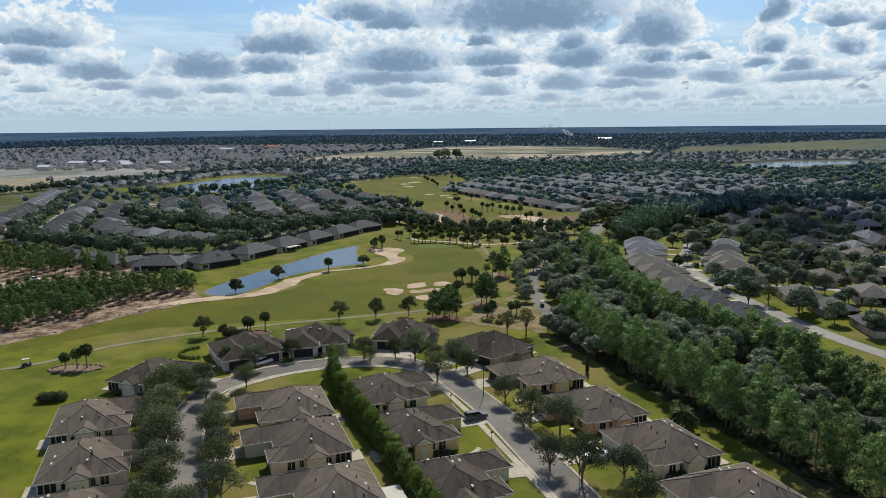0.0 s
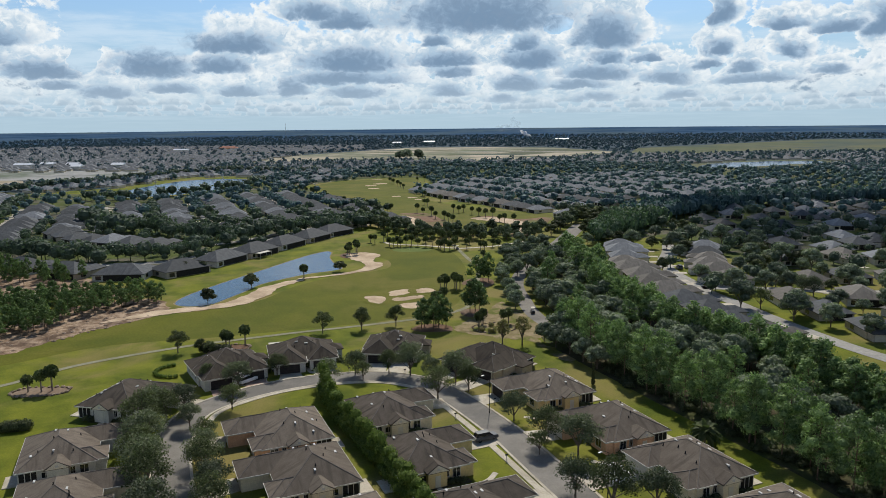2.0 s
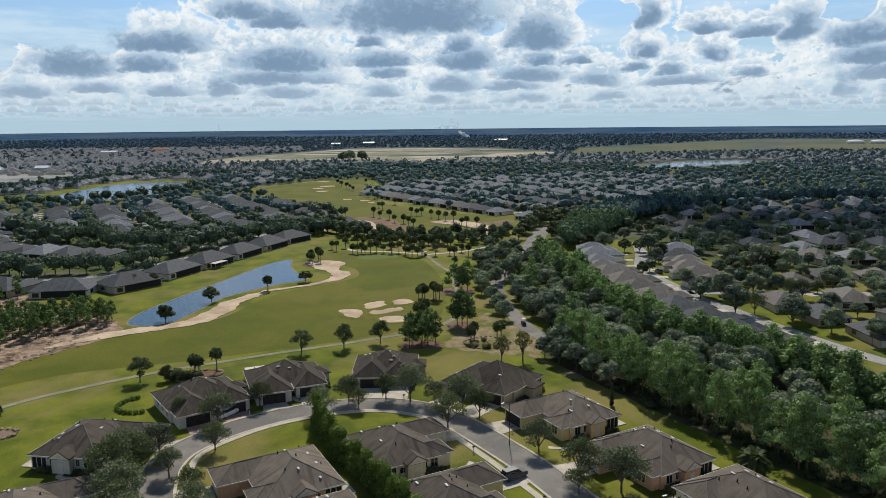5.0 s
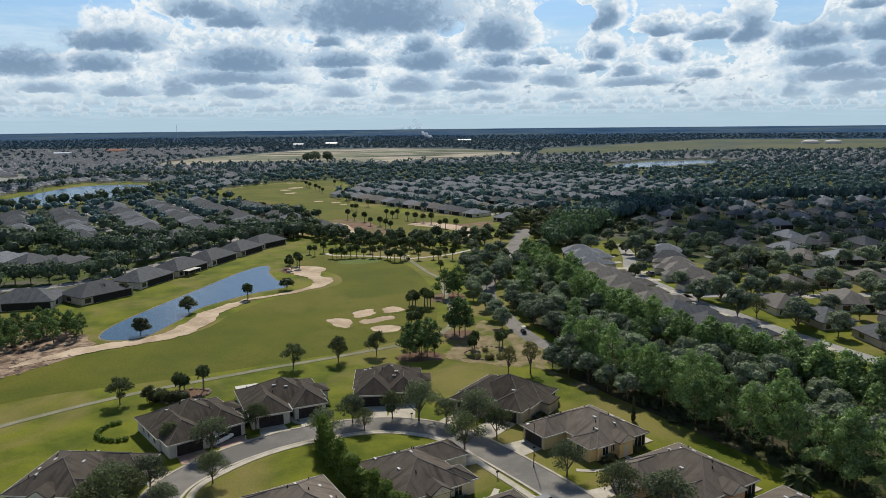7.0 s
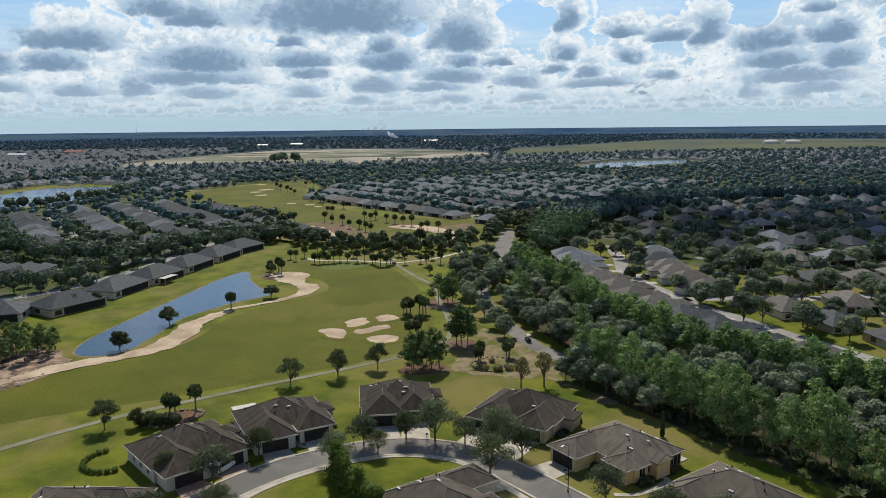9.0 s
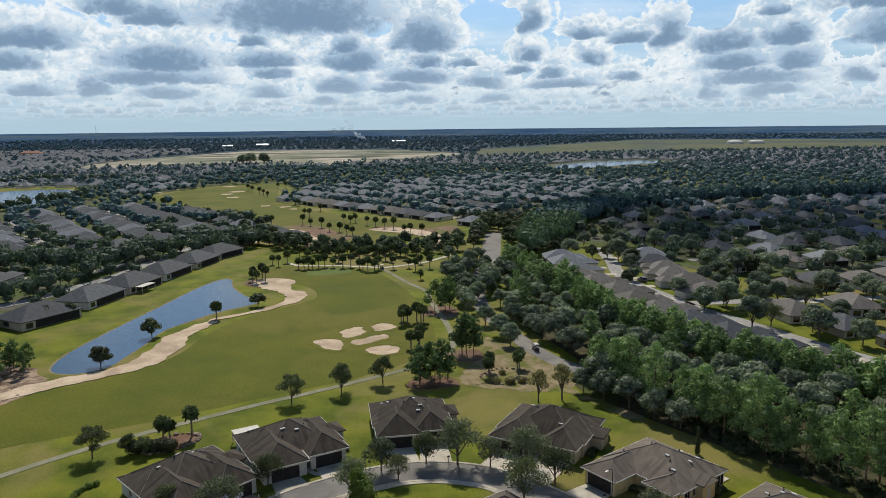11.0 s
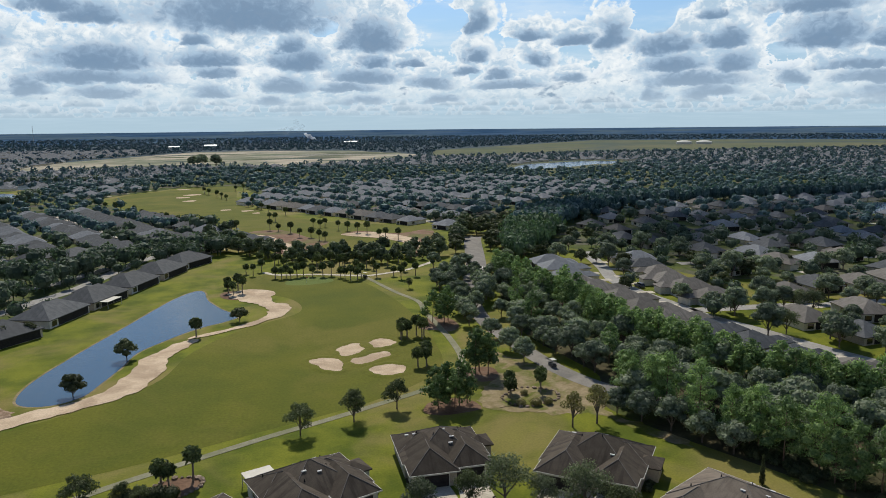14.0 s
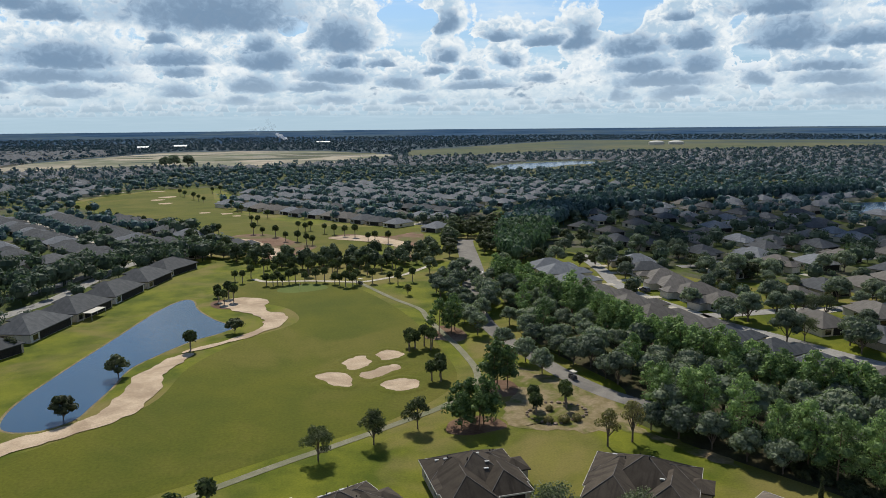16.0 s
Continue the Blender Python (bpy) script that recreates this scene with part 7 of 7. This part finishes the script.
M_SMOKE = leafage("white_smoke", (0.8, 0.81, 0.83), (0.86, 0.87, 0.88), 0.0, 0.85, (1.1, 1.1, 1.1))
def vapour(name, thin, thick):
    """Smoke or cloud that lets part of the light pass."""
    m = bpy.data.materials.new(name)
    m.use_nodes = True
    k = Nodes(m.node_tree)
    clear, veil = k.add("ShaderNodeBsdfTransparent"), k.add("ShaderNodeBsdfDiffuse")
    k.put(veil.inputs["Color"], (0.82, 0.84, 0.87))
    mx = k.add("ShaderNodeMixShader")
    k.put(mx.inputs[0], k.ramp(k.noise(k.add("ShaderNodeTexCoord").outputs["Object"], 0.05, 4.0), 0.35, 0.7, thin, thick))
    k.put(mx.inputs[1], clear.outputs[0]), k.put(mx.inputs[2], veil.outputs[0])
    k.put(m.node_tree.nodes["Material Output"].inputs["Surface"], mx.outputs[0])
    return m


M_THINSMOKE, M_CLOUD = vapour("thin_smoke", 0.01, 0.10), vapour("cloud_vapour", 0.10, 0.17)
smoke_plume(-10, 3230)


def cloud(spots, seed):
    """A cumulus high ahead, above the view; its shade lies on the eastern estate."""
    q = np.random.default_rng(seed)
    bm = bmesh.new()
    for x, y, rx, ry in spots:
        for _ in range(7):
            c = Vector((x + q.normal(0, rx * 0.35), y + q.normal(0, ry * 0.35), CLOUD_H + q.uniform(0, 30)))
            k = q.uniform(0.36, 0.56)
            made = bmesh.ops.create_icosphere(bm, subdivisions=3, radius=1.0)["verts"]
            for v in made:
                n = 1 + 0.22 * noise.noise(v.co * 2.3 + c * 0.01)
                v.co = Vector((v.co.x * rx * k * n, v.co.y * ry * k * n, max(v.co.z, -0.15) * 45 * n)) + c
    me = bpy.data.meshes.new("cloud")
    bm.to_mesh(me)
    bm.free()
    me.materials.append(M_CLOUD)
    me.shade_smooth()
    tagged(new("cloud", me), "white cumulus cloud high above the estate", "cloud")


CLOUD_H = 620.0
REACH = CLOUD_H / math.tan(SUN_UP)
cloud([(x, y + REACH, rx, ry) for x, y, rx, ry in ((150, 480, 95, 62), (255, 490, 95, 78), (375, 505, 105, 78), (85, 525, 50, 42), (490, 520, 105, 78), (118, 428, 52, 42), (205, 405, 70, 48), (310, 420, 90, 60))], 3)

# broad trees in the gardens east of the wood
where = np.array([(h[0], h[1]) for h in HOMES])
east = [(48, 262), (56, 225), (64, 195), (150, 185), (215, 255), (170, 305), (80, 310), (58, 300)]
EAST_TREES = [(45.5, 308), (57.5, 272), (59, 246), (65.5, 247), (71, 233), (79, 226), (94, 342), (92, 324), (81, 280), (81, 303), (101, 370), (93, 371), (50, 361), (57, 394), (43, 393), (62, 345), (56, 288), (63, 268), (89, 266), (121, 281), (85, 214),
              (36, 373), (41, 366), (59, 353), (57, 361), (57.5, 335), (84, 322), (87, 314), (82, 310), (83, 272), (86, 268), (107, 281), (74, 240), (95, 349), (97, 362), (138, 323), (130, 333), (30, 378), (27, 392), (66, 372), (72, 384)]
EAST_TREES += [(97, 322), (103, 320), (110, 326), (106, 314), (76, 417), (75, 390), (87, 379), (72, 428), (115, 427), (123, 426), (91, 370), (147, 322)]
for i, (x, y) in enumerate(EAST_TREES):
    (GREYS if i % 3 else STREET_OAKS if y < 300 else OAKS).set(i, at(x, y, rng.uniform(0.65, 0.95), i))
lane = smooth_line(ESTATE_STREETS[2], steps=8)
for i, (x, y) in enumerate(scatter(east, 6.4, 97, 120)):
    if np.hypot(where[:, 0] - x, where[:, 1] - y).min() > 9.0 and np.hypot(lane[:, 0] - x, lane[:, 1] - y).min() > 5.5 and rng.random() < 0.7:
        (GREYS if i % 4 else OAKS).set(i, at(x, y, rng.uniform(0.5, 0.8), i))


def patio_cover(x, y, turn, w, d):
    c = thing("patio_cover", "flat pale patio cover behind a house", "awning", "patio covers")
    part("roof_panel", mesh("roof_panel", *box_data(-w / 2, w / 2, -d / 2, d / 2, 2.35, 2.47), M_DOORPALE), c)
    for px in (-w / 2 + 0.15, w / 2 - 0.15):
        for py in (-d / 2 + 0.15, d / 2 - 0.15):
            part("post", mesh("post", *box_data(px - 0.06, px + 0.06, py - 0.06, py + 0.06, 0, 2.35), M_TRIM), c)
    c.matrix_basis = pose(x, y, 0, 0, 0, turn)


m = pose(-68.7, 183.7, 0, 0, 0, 23)
q = m @ Vector((-5.5, 8.0, 0))
patio_cover(q.x, q.y, 23, 5.0, 3.0)
m = pose(-36.0, 102.5, 0, 0, 0, -60)
q = m @ Vector((4.5, 8.3, 0))
patio_cover(q.x, q.y, -60, 5.0, 3.2)
patio_cover(-132.4, 327.5, 70, 8.0, 3.2)
patio_cover(-117.2, 390.2, 69, 6.0, 3.0)

for i, (x, y) in enumerate(scatter([(22, 392), (34, 384), (62, 440), (58, 500), (46, 490), (31, 440)], 6.5, 98, 40)):
    OAKS.set(i, at(x, y, rng.uniform(0.8, 1.2), i))
for i, (x, y, s) in enumerate([(26, 452, 1.0), (20, 456, 1.1), (31, 462, 1.1), (24, 466, 1.0), (36, 478, 1.1), (13, 446, 1.0), (31, 447, 1.0), (3, 400, .8), (21, 404, .9), (24, 416, 1.0), (7, 416, .9)]):
    OAKS.set(i, at(x, y, s, i))
# planting beds and paths at the near houses
for n, (x, y, turn, w, d, flip, wl, rf, twin) in enumerate(NEAR_HOUSES):
    m = pose(x, y, 0, 0, 0, turn)
    if twin:
        box = [(-w * 0.5, -d / 2 - 1.6), (w * 0.05, -d / 2 - 1.6), (w * 0.05, -d / 2 - 0.02), (-w * 0.5, -d / 2 - 0.02)]
        walk_pts = [(0.4, -d / 2 - 0.5), (1.0, -d / 2 - 4.5), (2.5, -d / 2 - 6.0)]
    else:
        box = [(w / 2 + 0.02, -d / 2 - 0.4), (w / 2 + 1.9, -d / 2 - 0.4), (w / 2 + 1.9, d / 2 - 3.2), (w / 2 + 0.02, d / 2 - 3.2)]
        walk_pts = [(w / 2 + 1.5, -0.3), (w / 2 + 2.7, -1.2), (w / 2 + 2.8, -d / 2 - 2.0), (w / 2 + 0.5, -d / 2 - 5.5)]
    place = lambda a, b: (m @ Vector((a * flip, b, 0))).to_2d()
    bed = [tuple(place(a, b)) for a, b in box]
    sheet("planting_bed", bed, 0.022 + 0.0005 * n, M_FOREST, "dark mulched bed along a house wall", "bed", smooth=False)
    ribbon("garden_path", [tuple(place(a, b)) for a, b in walk_pts], 1.0, 0.07, M_CONCRETE, "pale concrete path to a front door", category="path")


def school(x, y, turn):
    c = thing("school_building", "long building with a red tiled roof far away", "building")
    part("wall", mesh("wall", *box_data(-24, 24, -10, 10, 0, 6), M_WALLS[3]), c)
    part("roof", mesh("roof", *hip(-24, 24, -10, 10, 6.02, 0.4), M_REDROOF, uv=True), c, "red tiled roof")
    c.matrix_basis = pose(x, y, 0, 0, 0, turn)


M_REDROOF = roof_material("red_roof_tiles", (0.30, 0.14, 0.10), (0.38, 0.19, 0.14), (0.24, 0.12, 0.09))
school(-800, 1868, 15)


def radio_mast(x, y, h):
    c = thing("radio_mast", "thin grey radio mast on the horizon", "mast")
    part("pole", mesh("pole", *stick((0, 0, 0), (0, 0, h), 0.8, 0.35, 6), M_METAL), c)
    for z in (0.7, 0.85, 0.96):
        part("antenna", mesh("antenna", *box_data(-1.1, 1.1, -0.3, 0.3, h * z, h * z + 1.2), M_METAL), c)
    c.matrix_basis = pose(x, y, far_rise(x, y), 0, 0, 0)


radio_mast(-983, 2880, 71)
